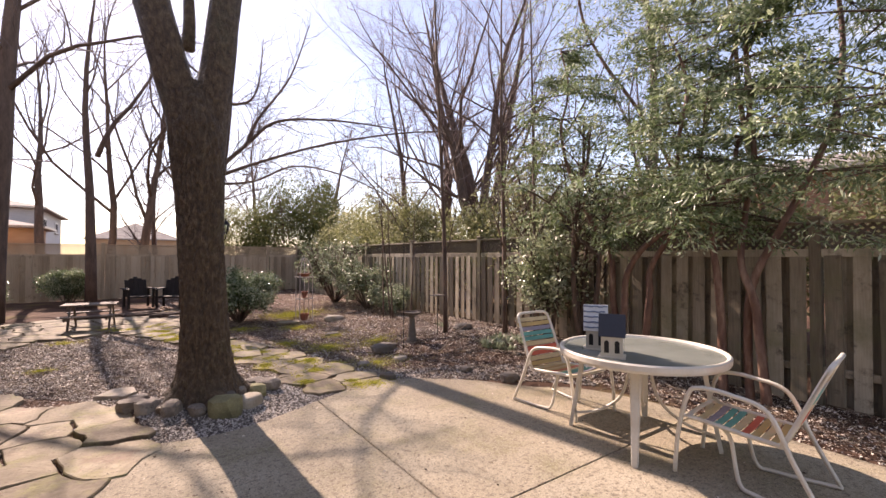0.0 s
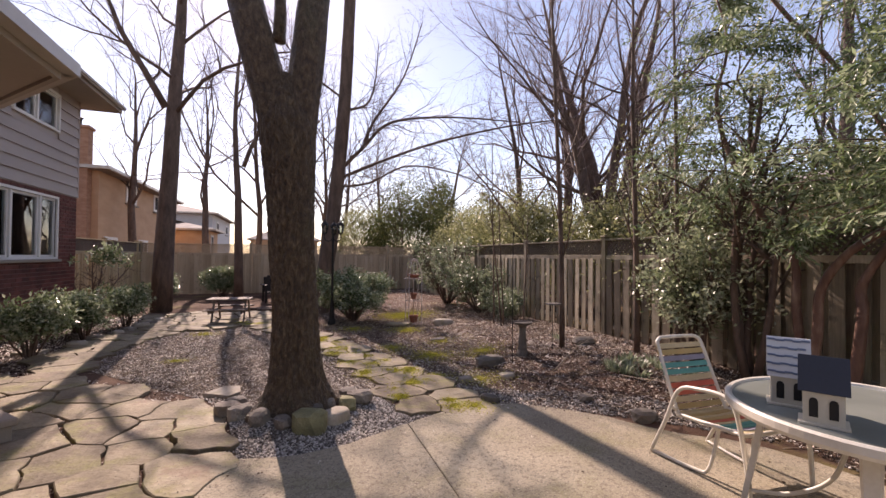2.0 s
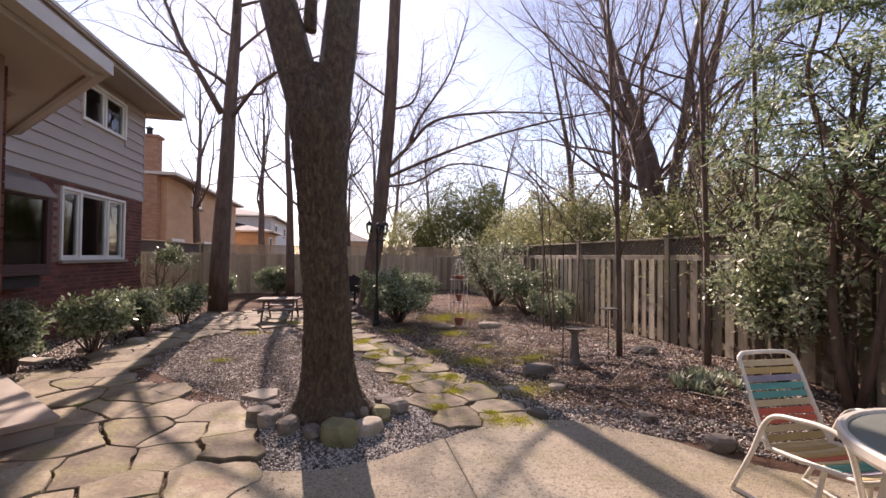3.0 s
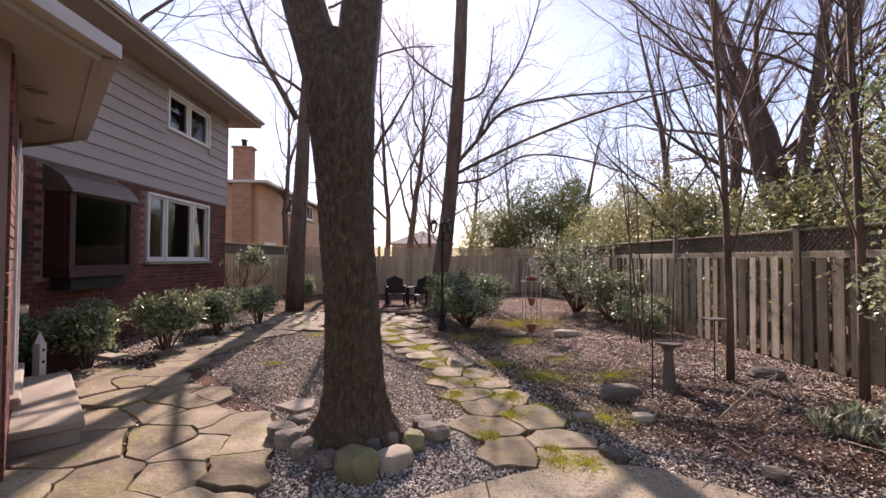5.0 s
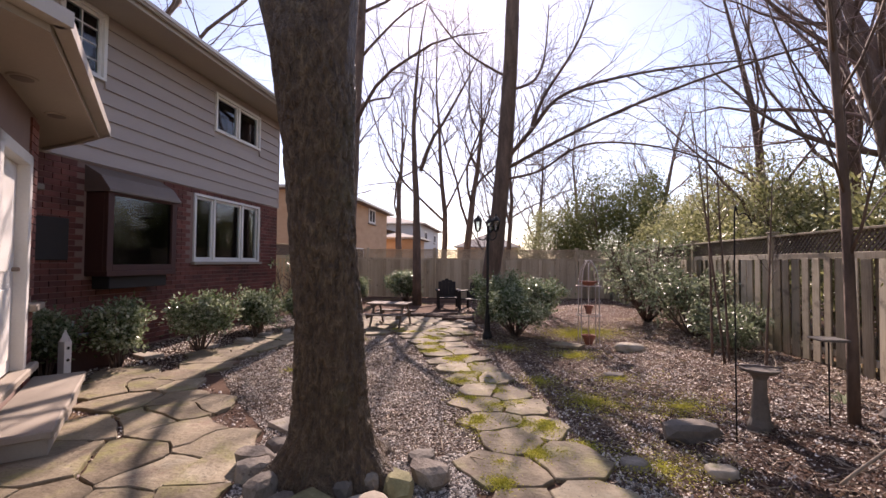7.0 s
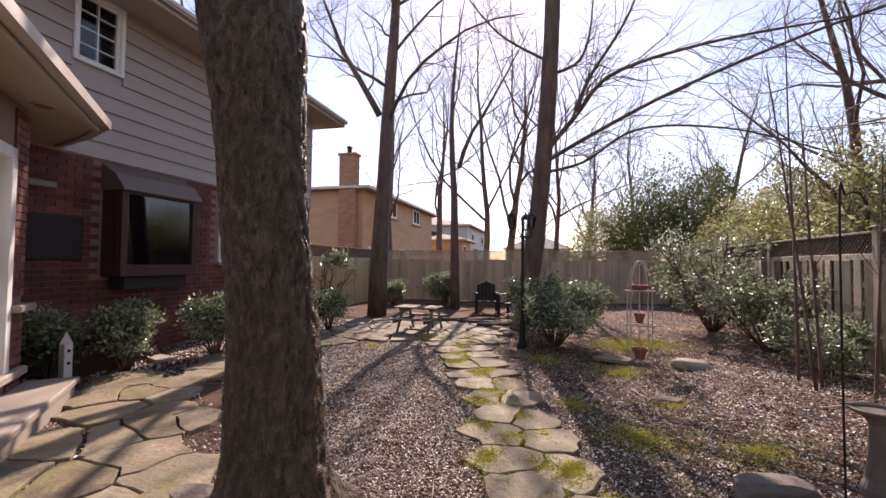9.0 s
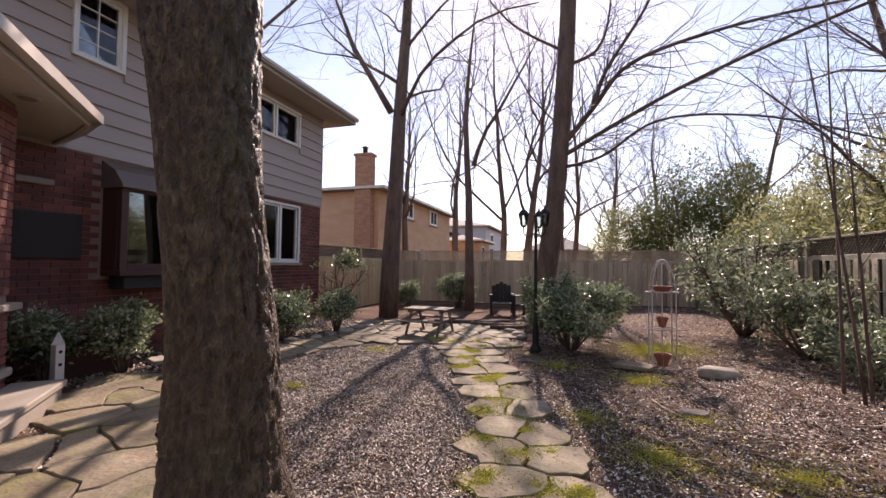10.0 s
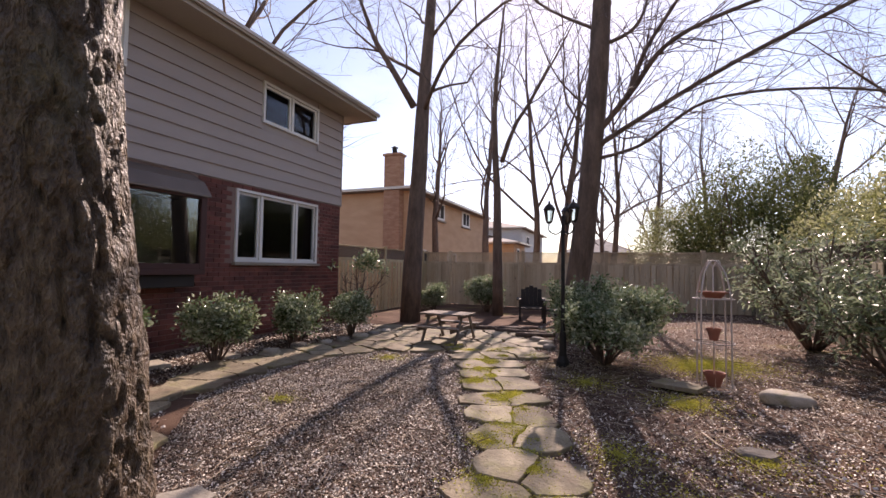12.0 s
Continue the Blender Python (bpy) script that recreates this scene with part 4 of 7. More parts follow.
def fence(name, start, end, label, front, material, bay=2.72, first=0.0, lattice=True, two_sided=True, seed=1):
    """A board fence: posts with caps, rails, upright boards on both faces and a strip of lattice along the top. front: +1 or -1, the side of the boards seen."""
    a, b = Vector(start), Vector(end)
    length = (b - a).length
    turn = math.degrees(math.atan2(b.y - a.y, b.x - a.x))
    rng = random.Random(seed)
    e = thing(name, (a.x, a.y, 0), label, "fence", kind="structure", turn=turn)
    m = pose(a.x, a.y, 0, 0, 0, turn)
    floor_at = lambda s: (lambda p: ground_z(p.x, p.y))(m @ Vector((s, 0, 0)))
    top = 1.93 if not two_sided or lattice and front < 0 else 1.87

    def shared(name_, lo, hi, bev):
        bm = soft_box(lo, hi, bev)
        me = bpy.data.meshes.new(name_)
        bm.to_mesh(me), bm.free()
        me.materials.append(material)
        return me
    post = shared("post", (-0.05, -0.05, -0.1), (0.05, 0.05, top + 0.03), 0.006)
    cap = shared("cap", (-0.07, -0.07, top + 0.03), (0.07, 0.07, top + 0.06), 0.01)
    boards = [shared("board", (-w / 2, -0.009, 0.0), (w / 2, 0.009, 1.5), 0.003) for w in (0.135, 0.142, 0.128)]
    posts = []
    s = first
    while s < length + 0.01:
        posts.append(s)
        s += bay
    if posts[0] > 0.3:
        posts.insert(0, 0.0)
    if posts[-1] < length - 0.3:
        posts.append(length)
    for s in posts:
        for me in (post, cap):
            o = new("post" if me is post else "post_cap", me)
            o.parent = e
            o.location = (s, 0, 0)
    for s0, s1 in zip(posts, posts[1:]):
        for z0, z1, y0, y1 in ((1.50, 1.585, -0.035, 0.035), (0.28, 0.36, -0.02, 0.02), (top - 0.03, top, -0.05, 0.05)):
            part("rail", soft_box((s0 + 0.05, y0, z0), (s1 - 0.05, y1, z1), 0.004), material, e)
        if lattice:
            bm = bmesh.new()
            w, z0, z1 = s1 - s0 - 0.1, 1.585, top - 0.03
            h = z1 - z0
            for d, y in ((1, -0.006), (-1, 0.006)):
                k = -h
                while k < w:
                    lo_, hi_ = max(0, k), min(w, k + h)
                    if hi_ - lo_ > 0.03:
                        za, zb = lo_ - k, hi_ - k
                        if d < 0:
                            za, zb = h - za, h - zb
                        t = 0.018
                        vs = [bm.verts.new((s0 + 0.05 + x, y + dy, z0 + z)) for dy in (-0.005, 0.005) for x, z in ((lo_, za - t), (hi_, zb - t), (hi_, zb + t), (lo_, za + t))]
                        for f in ((0, 1, 2, 3), (7, 6, 5, 4), (0, 4, 5, 1), (2, 6, 7, 3), (1, 5, 6, 2), (0, 3, 7, 4)):
                            bm.faces.new([vs[i] for i in f])
                    k += 0.075
            # Two-sided fences take the lattice tone with backlight painted in.
            part("lattice", bm, LATTICE_BACKLIT if two_sided else material, e, "weathered lattice strip toned dark as backlit" if two_sided else "")
        for side, off in ((front, 0.0), (-front, 0.5)):
            pitch = 0.192 if two_sided else 0.15
            n = int((s1 - s0 - 0.1) / pitch)
            pitch = (s1 - s0 - 0.1) / n
            for i in range(n):
                s = s0 + 0.05 + pitch * (i + 0.5 + (off if off and i < n - 1 else 0))
                if s > s1 - 0.1:
                    continue
                o = new("board", rng.choice(boards))
                o.parent = e
                g = floor_at(s)
                o.location = (s, side * 0.034, max(g, -0.035) + 0.01 + rng.uniform(-0.012, 0.012))
                o.scale = (1, 1, (1.5 - max(g, -0.035)) / 1.5)
                o.rotation_euler = (rng.uniform(-0.006, 0.006), rng.uniform(-0.011, 0.011), rng.uniform(-0.11, 0.11))
    return e


fence("side_fence", (5.65, -5.44), (5.65, 19.5), "tall weathered grey-brown board fence with gaps and lattice along the top", 1, FENCE, first=1.38, bay=2.72)
fence("back_fence", (-5.0, 19.5), (5.65, 19.5), "tall weathered fence of close boards with lattice along the top", -1, FENCE_TAN, first=1.0, bay=2.8, two_sided=False, seed=2)
# Left fence: grazing sunlight is put into the paler board colour.
fence("left_fence", (-5.0, 13.3), (-5.0, 19.5), "board fence between house corner and back fence, toned paler as sunlit", -1, FENCE_SUNLIT, first=0.0, bay=2.9, seed=3)

# ---- the house ----
house = thing("house", (0, 0, 0), "two-storey house, red brick below and taupe siding above", "house", kind="structure")
WALL_X, END_Y, BRICK_TOP, EAVE_Z = -4.5, 13.05, 2.84, 5.12


def wall_with_holes(parent, name, x0, x1, y0, y1, z0, z1, holes, material):
    """A wall along y between x0 and x1, with openings (ya, yb, za, zb) through it."""
    ys = sorted({y0, y1, *[h[0] for h in holes], *[h[1] for h in holes]})
    zs = sorted({z0, z1, *[h[2] for h in holes], *[h[3] for h in holes]})
    bm = bmesh.new()
    for ya, yb in zip(ys, ys[1:]):
        for za, zb in zip(zs, zs[1:]):
            if not any(h[0] <= ya and yb <= h[1] and h[2] <= za and zb <= h[3] for h in holes):
                box(bm, (x0, ya, za), (x1, yb, zb))
    bmesh.ops.remove_doubles(bm, verts=bm.verts[:], dist=1e-5)
    seen = {}
    for f in bm.faces:
        seen.setdefault(tuple(round(c, 4) for c in f.calc_center_median()), []).append(f)
    bmesh.ops.delete(bm, geom=[f for fs in seen.values() if len(fs) > 1 for f in fs], context="FACES_ONLY")
    return part(name, bm, material, parent)


LOW_WIN, UP_WIN, SMALL_WIN, BAY = (9.96, 12.13, 1.43, 2.68), (10.5, 12.06, 4.17, 4.9), (7.3, 7.88, 4.14, 5.06), (7.82, 8.94, 1.34, 2.38)
wall_with_holes(house, "brick_wall", WALL_X - 0.3, WALL_X, -6, END_Y, -0.1, BRICK_TOP, [LOW_WIN, BAY], MORTAR)
wall_with_holes(house, "upper_wall", WALL_X - 0.3, WALL_X, -6, END_Y, BRICK_TOP, EAVE_Z + 0.02, [UP_WIN, SMALL_WIN], SIDING)
bm = bmesh.new()
box(bm, (-12, END_Y - 0.3, -0.1), (WALL_X - 0.3, END_Y, EAVE_Z))
box(bm, (-12.3, -6, -0.1), (-12, END_Y, EAVE_Z))
box(bm, (-12, -6.3, -0.1), (WALL_X, -6, EAVE_Z))
part("far_walls", bm, MORTAR, house)
# Dark slabs added behind the panes; their colour stands in for unlit rooms.
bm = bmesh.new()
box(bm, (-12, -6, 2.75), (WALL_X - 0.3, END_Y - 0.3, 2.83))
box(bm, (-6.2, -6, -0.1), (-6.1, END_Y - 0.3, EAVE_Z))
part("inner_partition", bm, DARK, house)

# lap siding, board by board
z = BRICK_TOP - 0.02
row = 0
while z < EAVE_Z - 0.02:
    z1 = min(z + 0.232, EAVE_Z)
    cuts = [(-6.0, END_Y + 0.015)]
    for h in (UP_WIN, SMALL_WIN):
        if h[2] - 0.06 < z1 and h[3] + 0.06 > z + 0.02:
            cuts = [p for lo, hi in cuts for p in ((lo, min(hi, h[0] - 0.06)), (max(lo, h[1] + 0.06), hi)) if p[1] - p[0] > 0.02]
    for lo, hi in cuts:
        bm = bmesh.new()
        vs = [bm.verts.new((x, y, zz)) for y in (lo, hi) for x, zz in ((WALL_X + 0.002, z), (WALL_X + 0.006, z), (WALL_X + 0.008, z + 0.018), (WALL_X + 0.036, z + 0.014), (WALL_X + 0.034, z + 0.026), (WALL_X + 0.008, z1 + 0.002), (WALL_X + 0.002, z1 + 0.002))]
        n = 7
        for i in range(n):
            bm.faces.new((vs[i], vs[(i + 1) % n], vs[n + (i + 1) % n], vs[n + i]))
        bm.faces.new(vs[:n]), bm.faces.new(vs[n:])
        part("siding_board", bm, SIDING, house)
    z, row = z + 0.232, row + 1
part("corner_trim", soft_box((WALL_X - 0.02, END_Y - 0.01, BRICK_TOP - 0.02), (WALL_X + 0.03, END_Y + 0.035, EAVE_Z), 0.003), SIDING, house)


def window(parent, y0, y1, z0, z1, x, bars, sill=True, grille=None, blind=None):
    """A white window in a wall that faces +x: frame, mullions, panes, sill."""
    w = part("window", soft_box((x - 0.12, y0 - 0.055, z1), (x + 0.035, y1 + 0.055, z1 + 0.055), 0.004), WHITE, parent)
    for name, lo, hi in (("window_frame", (x - 0.12, y0 - 0.055, z0), (x + 0.035, y0, z1)), ("window_frame", (x - 0.12, y1, z0), (x + 0.035, y1 + 0.055, z1)), ("window_frame", (x - 0.12, y0 - 0.055, z0 - 0.045), (x + 0.035, y1 + 0.055, z0))):
        part(name, soft_box(lo, hi, 0.004), WHITE, w)
    edges = [y0, *bars, y1]
    for b in bars:
        part("mullion", soft_box((x - 0.09, b - 0.03, z0), (x + 0.02, b + 0.03, z1), 0.004), WHITE, w)
    for a, b in zip(edges, edges[1:]):
        a, b = (a + 0.03 if a in bars else a), (b - 0.03 if b in bars else b)
        bm = bmesh.new()
        for lo, hi in (((a, z0), (b, z0 + 0.045)), ((a, z1 - 0.045), (b, z1)), ((a, z0 + 0.045), (a + 0.04, z1 - 0.045)), ((b - 0.04, z0 + 0.045), (b, z1 - 0.045))):
            box(bm, (x - 0.075, lo[0], lo[1]), (x - 0.015, hi[0], hi[1]))
        part("sash", bm, WHITE, w)
        bm = bmesh.new()
        box(bm, (x - 0.05, a + 0.04, z0 + 0.045), (x - 0.042, b - 0.04, z1 - 0.045))
        part("pane", bm, GLASS, w)
        if grille:
            bm = bmesh.new()
            for i in range(1, grille[0]):
                yy = a + (b - a) * i / grille[0]
                box(bm, (x - 0.058, yy - 0.008, z0 + 0.04), (x - 0.034, yy + 0.008, z1 - 0.04))
            for i in range(1, grille[1]):
                zz = z0 + (z1 - z0) * i / grille[1]
                box(bm, (x - 0.057, a + 0.04, zz - 0.008), (x - 0.035, b - 0.04, zz + 0.008))
            part("grille", bm, WHITE, w)
    if blind:
        bm = bmesh.new()
        zz = z0 + 0.05
        while zz < z1 - 0.05:
            box(bm, (x - 0.115, blind[0], zz), (x - 0.095, blind[1], zz + 0.022))
            zz += 0.034
        part("blind", bm, BLIND, w)
    if sill:
        part("window_sill", soft_box((x - 0.05, y0 - 0.1, z0 - 0.105), (x + 0.09, y1 + 0.1, z0 - 0.045), 0.008), STONE, w)


window(house, *LOW_WIN, WALL_X, (10.52, 11.5), blind=(10.56, 12.08))
window(house, *UP_WIN, WALL_X + 0.02, (11.27,), sill=False)
window(house, *SMALL_WIN, WALL_X + 0.02, (), sill=False, grille=(2, 4))

# boxed-out kitchen window
bay = part("bay_window", soft_box((-4.5, 7.72, 1.17), (-4.12, 9.04, 1.25), 0.006), BROWN, house)
for lo, hi in (((-4.2, 7.72, 1.25), (-4.13, 7.82, 2.4)), ((-4.2, 8.94, 1.25), (-4.13, 9.04, 2.4)), ((-4.2, 7.82, 1.25), (-4.13, 8.94, 1.34)), ((-4.2, 7.82, 2.36), (-4.13, 8.94, 2.42)),
               ((-4.5, 7.72, 1.25), (-4.2, 7.77, 2.4)), ((-4.5, 8.99, 1.25), (-4.2, 9.04, 2.4))):
    part("bay_frame", soft_box(lo, hi, 0.005), BROWN, bay)
bm = bmesh.new()
box(bm, (-4.18, 7.82, 1.34), (-4.17, 8.94, 2.36))
part("pane", bm, GLASS, bay)
# Dark block added for the shadow beneath the window box.
part("bay_support", soft_box((-4.5, 7.84, 0.98), (-4.2, 8.92, 1.17), 0.01), DARK, bay, "dark block standing in for the shadow under the window box")
part("stone_lintel", soft_box((WALL_X - 0.05, 6.7, 2.31), (WALL_X + 0.07, 7.1, 2.39), 0.01), STONE, house)
# Added dark panel where the brick wall is merely darker; no real fitting.
part("louvre_panel", soft_box((WALL_X, 6.55, 1.4), (WALL_X + 0.05, 7.45, 1.98), 0.01), DARK, house, "dark panel standing in for a darker patch of brick wall")
bm = bmesh.new()
prof = [(-4.5, 2.4), (-4.08, 2.4), (-4.08, 2.43), (-4.24, 2.64), (-4.5, 2.79)]
ra = [bm.verts.new((x, 7.69, z)) for x, z in prof]
rb = [bm.verts.new((x, 9.07, z)) for x, z in prof]
for i in range(5):
    bm.faces.new((ra[i], ra[(i + 1) % 5], rb[(i + 1) % 5], rb[i]))
bm.faces.new(ra), bm.faces.new(rb)
part("bay_roof", bm, COPPER, bay)
# Added dark sheet: its colour is the gloom behind the bay glass.
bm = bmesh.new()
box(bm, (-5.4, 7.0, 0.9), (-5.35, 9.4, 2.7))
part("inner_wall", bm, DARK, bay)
for k, y in enumerate((8.15, 8.55)):
    pot = lathe("flowerpot", [(0.04, 0), (0.055, 0.1), (0.06, 0.1), (0.05, 0.095)], WHITE, None, "", 14, (-4.3, y, 1.25))
    tagged(pot, "small white flowerpot on the sill inside the brown window", "flowerpot", "pots in the window")

# eaves and roof
ov, ey = 0.68, END_Y + 0.5
bm = bmesh.new()
box(bm, (-12.6, -6.6, EAVE_Z), (WALL_X + ov, ey, EAVE_Z + 0.03))
part("soffit", bm, SOFFIT, house)
bm = bmesh.new()
box(bm, (WALL_X + ov, -6.6, EAVE_Z - 0.03), (WALL_X + ov + 0.025, ey + 0.025, EAVE_Z + 0.15))
box(bm, (-12.6, ey, EAVE_Z - 0.03), (WALL_X + ov, ey + 0.025, EAVE_Z + 0.15))
part("fascia", bm, SOFFIT, house)
bm = bmesh.new()
box(bm, (WALL_X + ov + 0.025, -6.6, EAVE_Z + 0.04), (WALL_X + ov + 0.12, ey + 0.03, EAVE_Z + 0.15))
bmesh.ops.bevel(bm, geom=[e_ for e_ in bm.edges if abs(e_.verts[0].co.y - e_.verts[1].co.y) > 5], offset=0.03, segments=3, affect="EDGES")
part("gutter", bm, GUTTER, house)
bm = bmesh.new()
o4 = [(-12.7, -6.7), (WALL_X + ov + 0.06, -6.7), (WALL_X + ov + 0.06, ey + 0.05), (-12.7, ey + 0.05)]
lo4 = [bm.verts.new((x, y, EAVE_Z + 0.15)) for x, y in o4]
ridge = [bm.verts.new((-8.3, -2.5, 6.6)), bm.verts.new((-8.3, ey - 4.0, 6.6))]
bm.faces.new((lo4[0], lo4[1], ridge[0])), bm.faces.new((lo4[1], lo4[2], ridge[1], ridge[0])), bm.faces.new((lo4[2], lo4[3], ridge[1])), bm.faces.new((lo4[3], lo4[0], ridge[0], ridge[1])), bm.faces.new(lo4[::-1])
part("roof", bm, SHINGLE, house)

# the single-storey entrance wing, set at an angle
D = Vector((-0.67, 0.742, 0)).normalized()
N = Vector((D.y, -D.x, 0))
PIER = Vector((-3.31, 6.10, 0))
WALLM = Matrix(((-D.x, -N.x, 0, PIER.x), (-D.y, -N.y, 0, PIER.y), (0, 0, 1, 0), (0, 0, 0, 1)))
wing = thing("entrance_wing", (0, 0, 0), "low red brick entrance wing with a wide beige soffit", "house", kind="structure")


def wing_box(lo, hi, r=0.0):
    """A box in the wing's frame: along the wall from the pier corner towards the patio, into the wall, up."""
    bm = bmesh.new()
    box(bm, lo, hi)
    if r:
        bmesh.ops.bevel(bm, geom=bm.edges[:], offset=r, segments=1, affect="EDGES")
    bm.transform(WALLM)
    return bm


bm = bmesh.new()
box(bm, (0.0, 0.012, -0.1), (0.32, 0.3, 2.87)), box(bm, (1.44, 0.012, -0.1), (2.3, 0.3, 2.87)), box(bm, (0.32, 0.012, 2.42), (1.44, 0.3, 2.87)), box(bm, (0.32, 0.012, -0.1), (1.44, 0.3, 0.34))
bm.transform(WALLM)
part("brick_wall", bm, MORTAR, wing)
c0 = WALLM @ Vector((0.012, 0.3, 0))
bm = bmesh.new()
prism(bm, [(c0.x, c0.y), (c0.x + 0.01, c0.y + 0.02), (WALL_X, c0.y + 0.0), (WALL_X, c0.y - 0.3), (c0.x, c0.y - 0.3)], -0.1, 2.87)
part("return_wall", bm, MORTAR, wing)
c1 = WALLM @ Vector((2.3, 0.012, 0))
bm = bmesh.new()
box(bm, (c1.x - 0.3, -6.0, -0.1), (c1.x, c1.y, 2.87))
part("side_wall", bm, MORTAR, wing)
for lo, hi in (((0.32, -0.025, 0.36), (0.43, 0.12, 2.42)), ((1.33, -0.025, 0.36), (1.44, 0.12, 2.42)), ((0.32, -0.025, 2.31), (1.44, 0.12, 2.42))):
    part("door_frame", wing_box(lo, hi, 0.006), WHITE, wing)
door = part("door", wing_box((0.43, 0.07, 0.37), (1.33, 0.11, 2.31), 0.004), WHITE, wing)
for z0, z1 in ((0.5, 1.15), (1.3, 2.2)):
    part("door_panel", wing_box((0.57, 0.055, z0), (1.19, 0.07, z1), 0.01), WHITE, door)
part("door_handle", wing_box((0.49, 0.01, 1.3), (0.52, 0.07, 1.34), 0.008), COPPER, door)
part("stone_band", wing_box((-0.07, -0.09, 0.9), (0.32, 0.3, 0.97), 0.012), STONE, wing)
part("threshold", wing_box((0.02, -0.07, 0.29), (1.6, 0.07, 0.37), 0.015), STONE, wing)
# soffit, fascia and gutter of the wing
E0, E1, E2, E3 = (-1.36, -6.0), (-1.36, 4.56), (-3.24, 6.68), (-3.8, 6.9)
bm = bmesh.new()
prism(bm, [E0, E1, E2, E3, (WALL_X, 7.1), (WALL_X, -6.0)], 2.87, 2.895)
part("soffit", bm, SOFFIT, wing)
for (xa, ya), (xb, yb) in ((E0, E1), (E1, E2), (E2, E3), (E3, (WALL_X, 7.1))):
    d = Vector((xb - xa, yb - ya, 0)).normalized()
    n = Vector((d.y, -d.x, 0))
    for name, o0, o1, z0, z1, mat in (("fascia", -0.02, 0.02, 2.84, 2.99, SOFFIT), ("gutter", 0.02, 0.12, 2.89, 2.99, GUTTER)):
        bm = bmesh.new()
        prism(bm, [(xa + n.x * o0 - d.x * o1 * 0.2, ya + n.y * o0), (xb + n.x * o0 + d.x * o1 * 0.6, yb + n.y * o0 + d.y * o1 * 0.6), (xb + n.x * o1 + d.x * o1 * 0.6, yb + n.y * o1 + d.y * o1 * 0.6), (xa + n.x * o1, ya + n.y * o1)], z0, z1)
        part(name, bm, mat, wing)
for x, y in ((-2.33, 5.18), (-2.98, 6.0), (-1.75, 3.6)):
    p = lathe("recessed_lamp", [(0.095, -0.012), (0.1, 0.0), (0.06, 0.0), (0.055, 0.06)], SOFFIT, wing, "round recessed soffit lamp, unlit", 24, (x, y, 2.868))
    lathe("lamp_rim", [(0.07, -0.016), (0.075, -0.01), (0.05, -0.006)], COPPER, p, "", 24, (x, y, 2.868))
bm = bmesh.new()
lo5 = [bm.verts.new((x, y, 2.98)) for x, y in ((-1.33, -6.1), (-1.33, 4.6), (-3.22, 6.72), (-3.78, 6.95), (WALL_X, 7.15))]
hi5 = [bm.verts.new((WALL_X, y, 3.9)) for y in (-6.1, 6.0)]
bm.faces.new((lo5[0], lo5[1], hi5[1], hi5[0])), bm.faces.new((lo5[1], lo5[2], hi5[1])), bm.faces.new((lo5[2], lo5[3], hi5[1])), bm.faces.new((lo5[3], lo5[4], hi5[1]))
part("roof", bm, SHINGLE, wing)


def bricks(parent, frame_m, length, z0, z1, holes, limit, mesh_list, seed):
    """Courses of single bricks on a wall face; those past the limit go into one joined mesh."""
    rng = random.Random(seed)
    lw, hh, gap = 0.225, 0.0705, 0.010
    bm_rest = bmesh.new()
    made, course, z = 0, 0, z0
    while z + hh < z1:
        x = -lw / 2 if course % 2 else 0.0
        while x < length:
            a, b = max(0.0, x), min(length, x + lw)
            if b - a > 0.05 and not any(h[0] < b and a < h[1] and h[2] < z + hh and z < h[3] for h in holes):
                if b - a > lw - 0.01 and made < limit:
                    o = new("brick", rng.choice(mesh_list))
                    o.parent = parent
                    o.matrix_basis = frame_m @ pose(a, rng.uniform(-0.001, 0.002), z)
                    made += 1
                else:
                    box(bm_rest, (a, -0.008, z), (b - gap, 0.012, z + hh), frame_m)
            x += lw
        z, course = z + hh + gap, course + 1
    tagged(part("bricks", bm_rest, BRICK, parent), kind="stuff")


brick_meshes = []
for k in range(4):
    bm = soft_box((0, -0.008, 0), (0.215, 0.012, 0.0705), 0.004)
    me = bpy.data.meshes.new("brick")
    bm.to_mesh(me), bm.free()
    me.materials.append(BRICK)
    brick_meshes.append(me)
main_m = Matrix(((0, -1, 0, WALL_X + 0.004), (1, 0, 0, 6.0), (0, 0, 1, 0), (0, 0, 0, 1)))
hole = lambda h, pad: (h[0] - 6.0 - pad, h[1] - 6.0 + pad, h[2] - pad, h[3] + pad)

# step of stone before the door
step = thing("door_step", (0, 0, 0), "pale stone slab step on a brick base before the entrance door", "step", kind="structure")
part("step_slab", wing_box((-0.12, -0.44, 0.12), (1.86, 0.0, 0.185), 0.012), STONE, step)
part("step_base", wing_box((-0.08, -0.41, -0.1), (1.83, 0.0, 0.12), 0.006), STONE, step)

# ---- neighbouring houses ----


